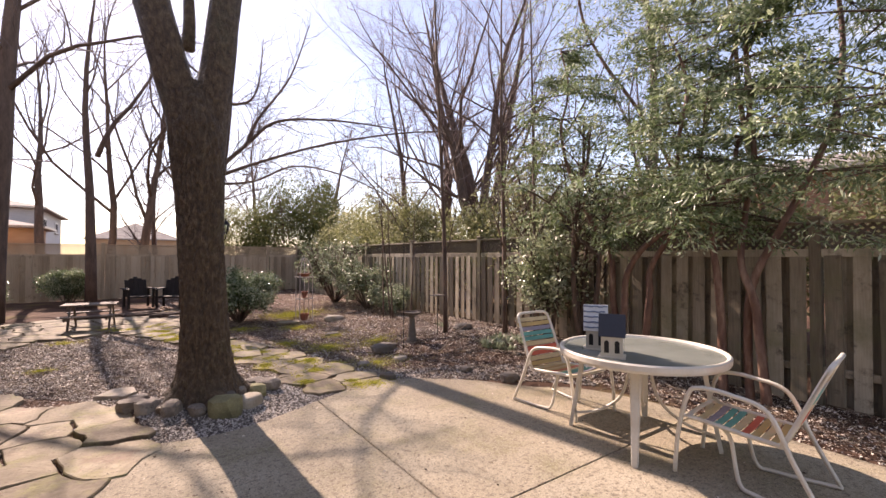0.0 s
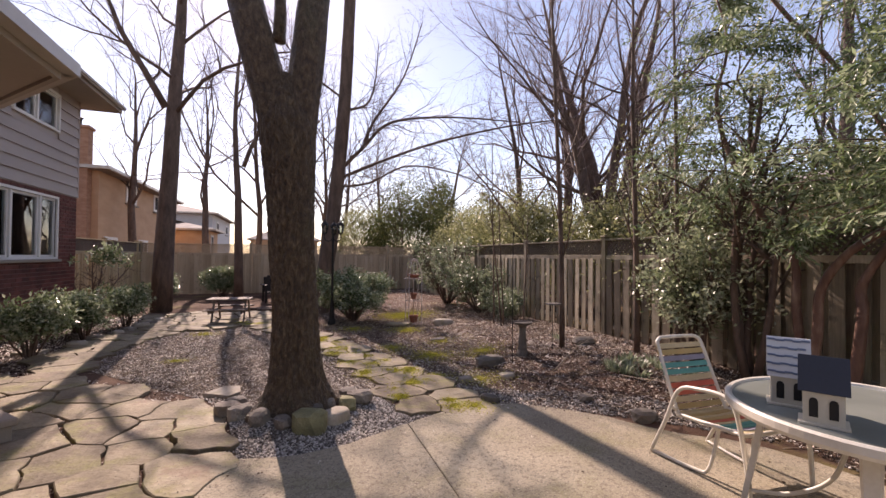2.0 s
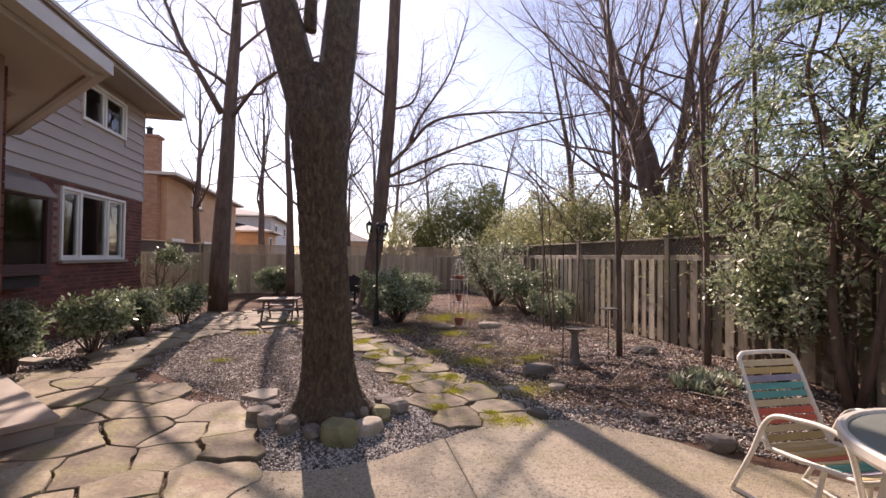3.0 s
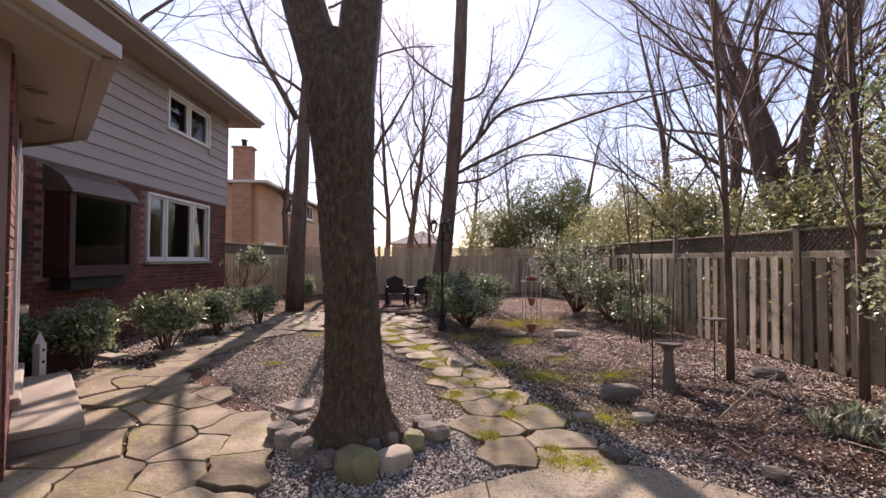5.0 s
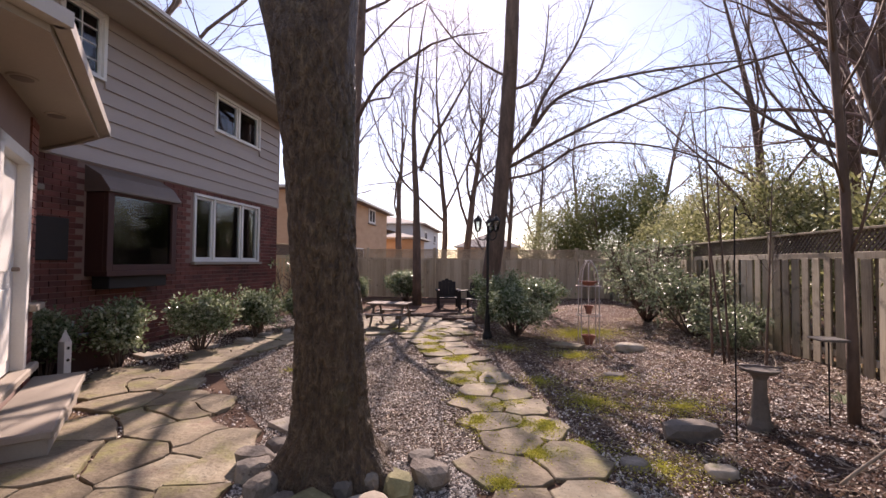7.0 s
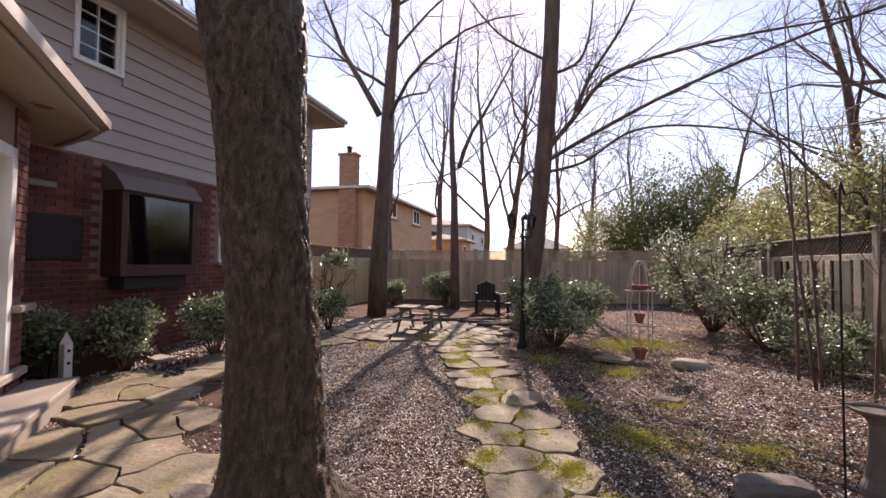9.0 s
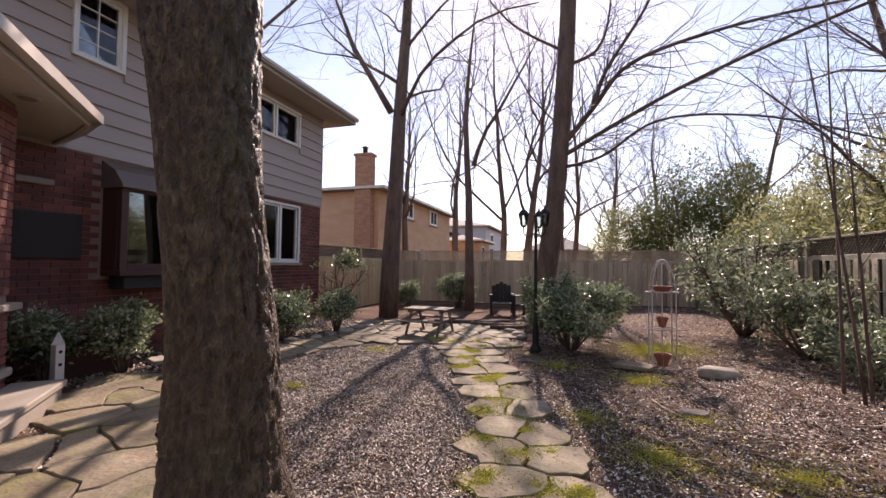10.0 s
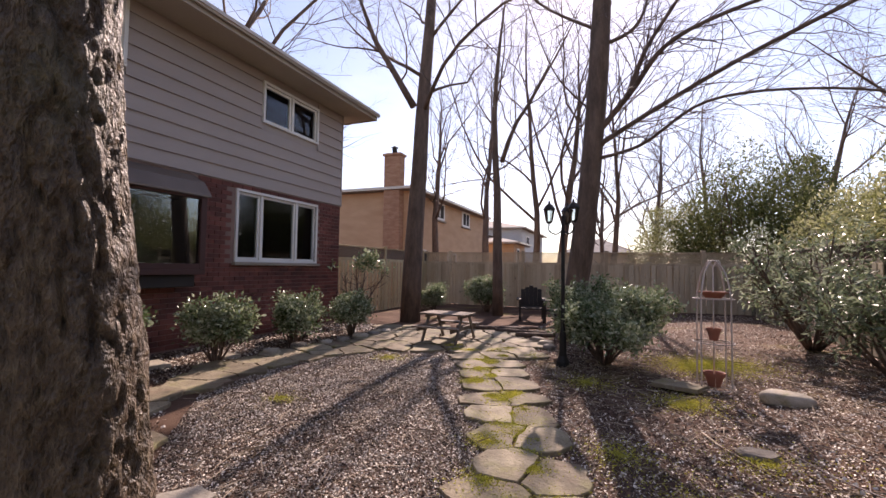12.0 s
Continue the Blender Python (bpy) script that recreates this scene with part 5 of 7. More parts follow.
def simple_house(name, x0, x1, y0, y1, wall_h, ridge_z, material, label, windows=(), chimney=None, brick_low=None):
    e = thing(name, (0, 0, 0), label, "house", "neighbouring houses")
    bm = bmesh.new()
    box(bm, (x0, y0, -0.05), (x1, y1, wall_h))
    part("wall", bm, material, e)
    o = 0.45
    bm = bmesh.new()
    lo_ = [bm.verts.new((x, y, wall_h)) for x, y in ((x0 - o, y0 - o), (x1 + o, y0 - o), (x1 + o, y1 + o), (x0 - o, y1 + o))]
    up_ = [bm.verts.new((v.co.x, v.co.y, wall_h + 0.16)) for v in lo_]
    w, cx = (x1 - x0) / 2, (x0 + x1) / 2
    r0, r1 = bm.verts.new((cx, y0 + w, ridge_z)), bm.verts.new((cx, y1 - w, ridge_z))
    bm.faces.new(lo_[::-1])
    for i in range(4):
        bm.faces.new((lo_[i], lo_[(i + 1) % 4], up_[(i + 1) % 4], up_[i]))
    bm.faces.new((up_[0], up_[1], r0)), bm.faces.new((up_[1], up_[2], r1, r0)), bm.faces.new((up_[2], up_[3], r1)), bm.faces.new((up_[3], up_[0], r0, r1))
    roof = part("roof", bm, SHINGLE, e)
    bm = bmesh.new()
    for a, b in (((x0 - o - 0.1, y0 - o - 0.1), (x1 + o + 0.1, y0 - o)), ((x1 + o, y0 - o), (x1 + o + 0.1, y1 + o)), ((x0 - o - 0.1, y0 - o), (x0 - o, y1 + o))):
        box(bm, (a[0], a[1], wall_h + 0.02), (b[0], b[1], wall_h + 0.15))
    part("eaves_gutter", bm, GUTTER, e)
    for y, z, wd, h in windows:
        w_ = part("window", soft_box((x1, y, z), (x1 + 0.05, y + wd, z + h), 0.01), WHITE, e)
        for a, b in ((0.13, 0.45), (0.55, 0.87)):
            bm = bmesh.new()
            box(bm, (x1 + 0.05, y + wd * a, z + 0.13), (x1 + 0.06, y + wd * b, z + h - 0.13))
            part("pane", bm, DARK, w_)
        part("sill", soft_box((x1, y - 0.08, z - 0.09), (x1 + 0.12, y + wd + 0.08, z), 0.01), STONE, w_)
    if chimney:
        cx0, cx1, cy0, cy1, ch = chimney
        c = part("chimney", soft_box((cx0, cy0, -0.05), (cx1, cy1, ch), 0.01), CHIM, e)
        part("chimney_cap", soft_box((cx0 - 0.06, cy0 - 0.06, ch), (cx1 + 0.06, cy1 + 0.06, ch + 0.12), 0.01), CHIM, c)
        lathe("flue", [(0.11, 0), (0.12, 0.3), (0.18, 0.32), (0.02, 0.42)], IRON, c, "", 12, ((cx0 + cx1) / 2, (cy0 + cy1) / 2, ch + 0.12))
    return e


CHIM = surface("chimney brick", [(0.0, (0.24, 0.12, 0.075)), (0.5, (0.38, 0.21, 0.13)), (1.0, (0.50, 0.31, 0.21))], 2.5, 14, 0.9, bump=0.5, depth=0.01, stretch=(1, 1, 3.2))
simple_house("orange_brick_house", -16.5, -7.35, 22.4, 34.7, 5.0, 6.1, ORANGE, "two-storey orange brick house with chimney beyond the fence",
             ((25.5, 4.0, 1.5, 1.0), (30.0, 4.0, 1.5, 1.0), (23.0, 1.2, 1.5, 1.05), (27.5, 1.2, 1.5, 1.05)), (-8.45, -7.6, 21.95, 22.45, 6.65))
simple_house("grey_house", -16.5, -6.4, 44, 56, 5.1, 6.6, GREY_HOUSE, "pale grey sided house farther off", ((46, 3.6, 1.6, 1.0), (52, 3.6, 1.6, 1.0)))
simple_house("pale_brick_house", -12, -5.6, 37.5, 41.5, 3.3, 4.3, ORANGE, "low brick garage beyond the fence", ((38.2, 1.5, 1.0, 1.5),))
simple_house("grey_house", -5, 4, 66, 76, 3.6, 6.0, ORANGE, "far low brick house", ())
simple_house("dark_house", 17.5, 27, 0, 14, 4.2, 5.6, CHIM, "brick house behind the hedge", ((4, 2.5, 1.4, 1.2),))

# ---- furniture ----


def patio_table(at):
    e = thing("patio_table", (*at, 0), "round white metal patio table with a pebbled glass top", "table")
    lathe("tabletop_rim", [(0.60, 0.690), (0.632, 0.680), (0.642, 0.70), (0.642, 0.735), (0.63, 0.745), (0.612, 0.742), (0.604, 0.728), (0.60, 0.72)], METAL_WHITE, e, "white ribbed metal rim", 64)
    bm = bmesh.new()
    prism(bm, [(0.606 * math.cos(2 * math.pi * i / 64), 0.606 * math.sin(2 * math.pi * i / 64)) for i in range(64)], 0.722, 0.729)
    part("tabletop", bm, FROSTED, e, "pebbled grey-green glass")
    for k in range(4):
        a = radians(26 + 90 * k)
        c, s = math.cos(a), math.sin(a)
        bm = bmesh.new()
        rows = []
        for z, r, w, d in ((0.0, 0.56, 0.045, 0.012), (0.02, 0.56, 0.05, 0.015), (0.35, 0.50, 0.066, 0.016), (0.66, 0.45, 0.085, 0.018), (0.692, 0.45, 0.09, 0.018)):
            rows.append([bm.verts.new((c * (r + dd) - s * ww, s * (r + dd) + c * ww, z)) for ww, dd in ((-w / 2, -d), (w / 2, -d), (w / 2 * 0.7, d), (-w / 2 * 0.7, d))])
        for ra, rb in zip(rows, rows[1:]):
            for i in range(4):
                bm.faces.new((ra[i], ra[(i + 1) % 4], rb[(i + 1) % 4], rb[i]))
        bm.faces.new(rows[0][::-1]), bm.faces.new(rows[-1])
        part("leg", bm, METAL_WHITE, e)
        tube("brace", [(c * 0.53, s * 0.53, 0.12), (c * 0.32, s * 0.32, 0.18), (c * 0.14, s * 0.14, 0.34), (c * 0.06, s * 0.06, 0.66)], 0.012, METAL_WHITE, e)
    lathe("hub", [(0.07, 0.66), (0.09, 0.68), (0.09, 0.70), (0.03, 0.715)], METAL_WHITE, e, "", 20)
    return e


patio_table((3.22, 1.94))


def strap_chair(at, turn):
    """A tube-framed patio chair with vinyl straps; it faces +y before it is turned."""
    e = thing("strap_chair", (0, 0, 0), "cream tubular patio chair with striped vinyl straps on the patio", "chair", "chairs round the patio table")
    r = 0.0145
    for s in (-1, 1):
        x = 0.29 * s
        tube("side_frame", [(x * 0.95, 0.36, 0.015), (x, 0.33, 0.3), (x, 0.27, 0.56), (x, 0.2, 0.625), (x, 0.02, 0.62), (x, -0.17, 0.56), (x, -0.29, 0.30), (x, -0.42, 0.04)], r, METAL_WHITE, e, n=8, sides=10)
        tube("base_runner", [(x, -0.42, 0.04), (x, -0.43, 0.016), (x * 0.97, -0.40, 0.015), (x * 0.8, -0.1, 0.015), (x * 0.7, 0.0, 0.05), (x * 0.62, 0.05, 0.3), (x * 0.8, 0.1, 0.395)], r * 0.9, METAL_WHITE, e, n=6)
    seat = [(0.235, 0.24, 0.40), (0.235, -0.18, 0.365), (0.235, -0.24, 0.39), (0.225, -0.42, 0.80), (0.2, -0.455, 0.875), (0.12, -0.465, 0.89)]
    loop = [(x, y, z) for x, y, z in seat] + [(-x, y, z) for x, y, z in seat[::-1]]
    front = [(0.235, 0.24, 0.40), (0.2, 0.29, 0.40), (-0.2, 0.29, 0.40), (-0.235, 0.24, 0.40)]
    tube("seat_frame", loop, r, METAL_WHITE, e, n=7, sides=10)
    tube("front_rail", front, r, METAL_WHITE, e, n=5, sides=10)
    for s in (-1, 1):
        tube("link", [(0.235 * s, 0.2, 0.398), (0.29 * s, 0.3, 0.42)], r * 0.8, METAL_WHITE, e, n=1)
        tube("link", [(0.235 * s, -0.24, 0.39), (0.29 * s, -0.24, 0.42)], r * 0.8, METAL_WHITE, e, n=1)
    line = curve_points([(0, 0.25, 0.4), (0, -0.18, 0.365), (0, -0.245, 0.4), (0, -0.42, 0.80), (0, -0.44, 0.84)], 20)
    dist = [0.0]
    for a, b in zip(line, line[1:]):
        dist.append(dist[-1] + (b - a).length)
    total = dist[-1]
    order = ["cream", "violet", "teal", "teal", "cream", "coral", "ochre", "cream", "ochre", "cream", "ochre", "cream", "coral", "coral", "cream", "teal", "teal", "violet", "ochre", "cream"]
    n = 20
    for k in range(n):
        d0 = total * (k + 0.1) / n
        d1 = total * (k + 0.88) / n
        bm = bmesh.new()
        rows = []
        for d in (d0, (d0 + d1) / 2, d1):
            i = max(j for j in range(len(dist)) if dist[j] <= d + 1e-9)
            i = min(i, len(line) - 2)
            p = line[i].lerp(line[i + 1], (d - dist[i]) / max(1e-6, dist[i + 1] - dist[i]))
            w = (line[i + 1] - line[i]).normalized()
            up = Vector((1, 0, 0)).cross(w).normalized()
            row = []
            for j in range(9):
                x = -0.247 + 0.494 * j / 8
                sag = -0.012 * (1 - (x / 0.247) ** 2)
                q = p + up * (-(sag) if up.z < 0 else sag)
                row.append((x, q.y, q.z, up))
            rows.append(row)
        top = [[bm.verts.new((x, y + up.y * 0.003, z + up.z * 0.003)) for x, y, z, up in row] for row in rows]
        low = [[bm.verts.new((x, y - up.y * 0.003, z - up.z * 0.003)) for x, y, z, up in row] for row in rows]
        for grid, flip in ((top, 1), (low, -1)):
            for i in range(2):
                for j in range(8):
                    bm.faces.new((grid[i][j], grid[i][j + 1], grid[i + 1][j + 1], grid[i + 1][j])[::flip])
        for i, j0 in ((0, 0), (2, 0)):
            for j in range(8):
                bm.faces.new((top[i][j], top[i][j + 1], low[i][j + 1], low[i][j]))
        part("strap", bm, STRAPS[order[k]], e, order[k].replace("_", " ") + " vinyl strap")
    e.matrix_basis = pose(*at, 0, 0, 0, turn)
    return e


chair = strap_chair((3.32, 2.78), 178)
copy_thing(chair, pose(3.18, 1.16, 0, 0, 0, 6))


def birdhouse(at, turn, w, d, h, roof_h, wall_mat, roof_mat, label, scallops, pole=0.0):
    e = thing("birdhouse", (*at, 0.729), label, "birdhouse", "birdhouses on the table", turn=turn)
    part("base", soft_box((-w * 0.62, -d * 0.62, 0), (w * 0.62, d * 0.62, 0.012), 0.002), wall_mat, e)
    bm = bmesh.new()
    prof = [(-w / 2, 0.012), (w / 2, 0.012), (w / 2, h), (0, h + roof_h), (-w / 2, h)]
    a = [bm.verts.new((x, -d / 2, z)) for x, z in prof]
    b = [bm.verts.new((x, d / 2, z)) for x, z in prof]
    for i in range(5):
        bm.faces.new((a[i], a[(i + 1) % 5], b[(i + 1) % 5], b[i]))
    bm.faces.new(a), bm.faces.new(b)
    part("wall", bm, wall_mat, e)
    for s in (-1, 1):
        ang = math.atan2(roof_h, w / 2)
        ln = math.hypot(w / 2, roof_h) * 1.1
        m = Matrix.Translation((0, 0, h + roof_h + 0.004)) @ Matrix.Rotation(s * ang, 4, "Y")
        bm = bmesh.new()
        box(bm, (0 if s > 0 else -ln, -d * 0.62, 0), (ln if s > 0 else 0, d * 0.62, 0.008), m)
        roof = part("roof", bm, roof_mat, e)
        if scallops:
            for i in range(5):
                bm = bmesh.new()
                for j in range(5):
                    x = ln * (i + 0.2) / 5
                    y = -d * 0.6 + d * 1.2 * (j + 0.5 * (i % 2)) / 5
                    lo_, hi_ = (x + 0.004 * (j % 2), y), (x + 0.010 + 0.004 * (j % 2), min(y + d * 0.24, d * 0.62))
                    box(bm, (s * lo_[0] if s > 0 else -hi_[0], lo_[1], 0.008), (s * hi_[0] if s > 0 else -lo_[0], hi_[1], 0.013), m)
                part("painted_wave", bm, WAVE, roof, "blue-grey wavy row")
    for y in (-d * 0.24, d * 0.24):
        for x, n in ((-w / 2, -1), (w / 2, 1)):
            bm = bmesh.new()
            o = d * 0.11
            pts = [(y - o, 0.04), (y + o, 0.04), (y + o, 0.04 + h * 0.45)] + [(y + o * math.cos(t), 0.04 + h * 0.45 + o * math.sin(t)) for t in (0.8, 1.57, 2.3)] + [(y - o, 0.04 + h * 0.45)]
            ra = [bm.verts.new((x, py, pz)) for py, pz in pts]
            rb = [bm.verts.new((x + n * 0.004, py, pz)) for py, pz in pts]
            for i in range(len(pts)):
                bm.faces.new((ra[i], ra[(i + 1) % len(pts)], rb[(i + 1) % len(pts)], rb[i]))
            bm.faces.new(rb)
            part("opening", bm, IRON, e, "dark arched opening")
    return e


SLATE = plain("slate blue paint", (0.035, 0.04, 0.055), 0.6)
BLUE_WHITE = plain("white roof paint", (0.72, 0.72, 0.70), 0.6)
WAVE = plain("blue-grey paint", (0.14, 0.18, 0.26), 0.6)
CREAM = plain("cream paint", (0.6, 0.55, 0.44), 0.6)
birdhouse((2.80, 1.92), 30, 0.12, 0.155, 0.17, 0.15, CREAM, SLATE, "small cream birdhouse with dark roof and arched openings, on the table", False)
birdhouse((2.95, 2.17), 35, 0.12, 0.155, 0.17, 0.19, CREAM, BLUE_WHITE, "cream birdhouse with white roof and blue-grey waves on the table", True)


def picnic_table(at, turn):
    e = thing("picnic_table", (*at, 0.0), "small weathered wooden picnic table with attached benches on flagstones", "picnic table", turn=turn)
    for i in range(5):
        y = -0.28 + 0.14 * i
        part("tabletop_board", soft_box((-0.58, y - 0.065, 0.585), (0.58, y + 0.065, 0.62), 0.004), PICNIC, e)
    for s in (-1, 1):
        for i in range(2):
            y = s * (0.55 + 0.12 * i)
            part("bench_board", soft_box((-0.58, y - 0.055, 0.335), (0.58, y + 0.055, 0.365), 0.004), PICNIC, e)
    for x in (-0.42, 0.42):
        part("crossbeam", soft_box((x - 0.02, -0.72, 0.255), (x + 0.02, 0.72, 0.335), 0.004), PICNIC, e)
        part("top_beam", soft_box((x - 0.02, -0.32, 0.515), (x + 0.02, 0.32, 0.585), 0.004), PICNIC, e)
        for s in (-1, 1):
            m = Matrix.Translation((x + 0.04, s * 0.40, 0.27)) @ Matrix.Rotation(s * 0.55, 4, "X")
            part("leg", soft_box((-0.02, -0.04, -0.325), (0.02, 0.04, 0.35), 0.004, m), PICNIC, e)
    return e


picnic_table((-0.98, 11.6), -4).scale = (0.78, 0.78, 0.82)


def lantern_post(at):
    e = thing("lamp_post", (*at, ground_z(*at) - 0.05), "black iron lamp post with three unlit lanterns beside the holly", "street lamp")
    lathe("base", [(0.09, 0), (0.09, 0.12), (0.055, 0.2), (0.045, 0.5), (0.035, 0.55), (0.03, 0.6)], IRON, e, "", 16)
    lathe("pole", [(0.028, 0.6), (0.025, 1.9), (0.036, 1.93), (0.025, 1.97), (0.022, 2.15), (0.03, 2.2)], IRON, e, "", 12)
    for k in range(3):
        a = radians(80 + 120 * k)
        c, s = math.cos(a) * 0.2, math.sin(a) * 0.2
        tube("arm", [(0, 0, 2.0), (c * 0.5, s * 0.5, 1.93), (c, s, 1.98), (c, s, 2.08)], 0.011, IRON, e)
        lamp = lathe("lantern", [(0.03, 0), (0.045, 0.02), (0.05, 0.03)], IRON, e, "", 6, (c, s, 2.08))
        lathe("glass", [(0.045, 0.03), (0.075, 0.20)], GLASS, lamp, "clear glass panels", 6, (c, s, 2.08))
        lathe("hood", [(0.088, 0.20), (0.09, 0.21), (0.05, 0.27), (0.02, 0.29), (0.008, 0.34)], IRON, lamp, "", 6, (c, s, 2.08))
        t = Tubes()
        for j in range(6):
            b = 2 * math.pi * j / 6
            t.add([(c + 0.047 * math.cos(b), s + 0.047 * math.sin(b), 2.11), (c + 0.077 * math.cos(b), s + 0.077 * math.sin(b), 2.285)], 0.005, 4)
        part("glazing_bars", t.mesh("glazing_bars", IRON), IRON, lamp)
    return e


lantern_post((1.22, 10.5))
OBELISK_PAINT = plain("flaking white metal", (0.55, 0.47, 0.42), 0.6)


def obelisk(at):
    e = thing("plant_obelisk", (*at, ground_z(*at) - 0.01), "white metal garden obelisk holding three tiers of terracotta pots", "plant stand")
    for k in range(4):
        a = radians(45 + 90 * k)
        c, s = math.cos(a), math.sin(a)
        tube("leg", [(c * 0.21, s * 0.21, 0), (c * 0.205, s * 0.205, 0.9), (c * 0.2, s * 0.2, 1.12), (c * 0.14, s * 0.14, 1.36), (c * 0.05, s * 0.05, 1.48), (0, 0, 1.5)], 0.009, OBELISK_PAINT, e)
        tube("scroll", [(c * 0.02, s * 0.02, 1.44), (c * 0.06, s * 0.06, 1.5), (c * 0.09, s * 0.09, 1.46)], 0.006, OBELISK_PAINT, e)
    t = Tubes()
    for z, r in ((1.06, 0.205), (0.56, 0.207), (0.05, 0.21)):
        t = Tubes()
        t.add([(r * math.cos(2 * math.pi * i / 24), r * math.sin(2 * math.pi * i / 24), z) for i in range(25)], 0.007, 6)
        t.add([(-r, 0, z), (r, 0, z)], 0.005, 5)
        t.add([(0, -r, z), (0, r, z)], 0.005, 5)
        part("ring", t.mesh("ring", OBELISK_PAINT), OBELISK_PAINT, e)
    tube("centre_rod", [(0, 0, 0), (0, 0, 1.45)], 0.008, OBELISK_PAINT, e, n=1)
    for z in (0.06, 0.58, 1.07):
        w, h = (1.0, 1.0) if z < 0.1 else ((0.7, 0.9) if z < 1 else (1.35, 0.45))
        bowl = lathe("terracotta_pot", [(0.06 * w, 0), (0.095 * w, 0.12 * h), (0.11 * w, 0.12 * h), (0.115 * w, 0.16 * h), (0.1 * w, 0.155 * h), (0.08 * w, 0.11 * h)], TERRACOTTA, None, "", 20, (at[0], at[1], z + ground_z(*at) - 0.01))
        tagged(bowl, "round terracotta bowl on a tier of the garden obelisk", "flowerpot", "pots on the obelisk")
    return e


obelisk((2.97, 9.95))


def birdbath(at):
    e = thing("birdbath", (*at, ground_z(*at) - 0.02), "grey stone birdbath on a tapered pedestal in the side bed", "birdbath")
    lathe("pedestal", [(0.095, 0), (0.09, 0.05), (0.07, 0.1), (0.052, 0.3), (0.048, 0.42), (0.07, 0.46)], ROCK_DARK, e, "", 20)
    lathe("basin", [(0.07, 0.46), (0.11, 0.475), (0.14, 0.495), (0.145, 0.51), (0.128, 0.51), (0.105, 0.49), (0.04, 0.485)], ROCK_DARK, e, "", 28)
    tube("perch", [(-0.17, 0.04, 0.518), (0.0, 0.02, 0.522), (0.16, -0.03, 0.518)], 0.007, TWIG, e, "thin dry stick across the basin", n=2)
    return e


birdbath((3.58, 6.15))


def rod(name, at, height, label, hook=True, tray=False):
    e = thing(name, (*at, ground_z(*at) - 0.05), label, "garden stake", "stakes in the bed")
    pts = [(0, 0, 0), (0, 0, height)]
    if hook:
        pts += [(0.03, 0, height + 0.08), (0.09, 0, height + 0.09), (0.13, 0, height + 0.02)]
    tube("stake", pts, 0.006, IRON, e, n=5)
    if tray:
        part("tray", soft_box((-0.1, -0.09, height), (0.1, 0.09, height + 0.02), 0.006), ROCK_DARK, e, "shallow flat tray")
    return e


rod("shepherd_hook", (3.3, 5.95), 1.75, "thin black iron shepherd hook in the side bed")
rod("feeder_stake", (4.06, 6.1), 0.72, "flat bird feeder on a thin dark stake", hook=False, tray=True)


def stone(name, at, size, seed, material, label, turn=0.0, lift=0.35):
    rng = random.Random(seed)
    bm = bmesh.new()
    angular = material in (ROCK, ROCK_DARK, ROCK_MOSSY)
    bmesh.ops.create_icosphere(bm, subdivisions=2 if angular else 3, radius=1.0)
    off = Vector((seed * 3.1, seed * 1.7, 0))
    for v in bm.verts:
        d = v.co.normalized()
        k = 1 + (0.34 if angular else 0.2) * noise.noise(d * 1.3 + off) + (0.16 if angular else 0.06) * noise.noise(d * 3.3 + off)
        q = d * k
        v.co = Vector([math.copysign(abs(c) ** 0.85, c) for c in q])
        v.co = Vector((v.co.x * size[0] * 1.08, v.co.y * size[1] * 1.08, v.co.z * size[2] * 1.05))
    cut = rng.uniform(0.6, 0.9) * size[2]
    for v in bm.verts:
        if v.co.z > cut:
            v.co.z = cut + (v.co.z - cut) * 0.25
    ob = finish(name, bm, material, None, label, soft=not angular)
    ob.matrix_basis = pose(at[0], at[1], ground_z(at[0], at[1]) + size[2] * lift, 0, 0, turn)
    return tagged(ob, category="rock", group="stones in the garden")


ring = [(-0.2, 5.06, 0.12, 0.09, 0.10, 0), (-0.08, 4.86, 0.11, 0.085, 0.10, 0), (0.10, 4.66, 0.11, 0.08, 0.09, 0), (0.29, 4.52, 0.085, 0.07, 0.08, 0), (0.50, 4.44, 0.14, 0.12, 0.15, 1), (0.54, 4.68, 0.10, 0.08, 0.09, 3), (0.74, 4.58, 0.135, 0.10, 0.095, 2),
        (0.69, 4.82, 0.085, 0.07, 0.08, 0), (0.86, 4.84, 0.105, 0.085, 0.10, 1), (1.02, 5.03, 0.125, 0.10, 0.11, 0), (0.93, 5.25, 0.09, 0.08, 0.08, 3), (-0.16, 5.32, 0.09, 0.08, 0.07, 3)]
for k, (x, y, a, b, c, m) in enumerate(ring):
    stone("rock", (x, y), (a, b, c), 200 + k, (ROCK, ROCK_MOSSY, ROCK_PALE, ROCK_DARK)[m], ("angular brown field stone", "mossy olive field stone", "smooth pale field stone", "dark purple-grey field stone")[m] + " in the ring round the tree", turn=37 * k)
stone("rock", (3.03, 6.1), (0.225, 0.13, 0.105), 231, ROCK_DARK, "long dark boulder in the mulch of the side bed", 15)
stone("rock", (2.96, 5.46), (0.10, 0.07, 0.055), 232, ROCK_PALE, "small pale stone in the mulch")
stone("rock", (2.36, 4.72), (0.10, 0.05, 0.08), 233, ROCK_DARK, "dark angular stone at the patio edge", -50)
stone("rock", (3.5, 9.45), (0.2, 0.13, 0.1), 234, ROCK_PALE, "pale flat boulder in the mulch bed", -20)
stone("rock", (3.3, 4.35), (0.08, 0.07, 0.05), 235, ROCK, "small round stone beside the patio")
stone("rock", (4.75, 6.25), (0.17, 0.12, 0.09), 236, ROCK_DARK, "dark boulder by a sapling")
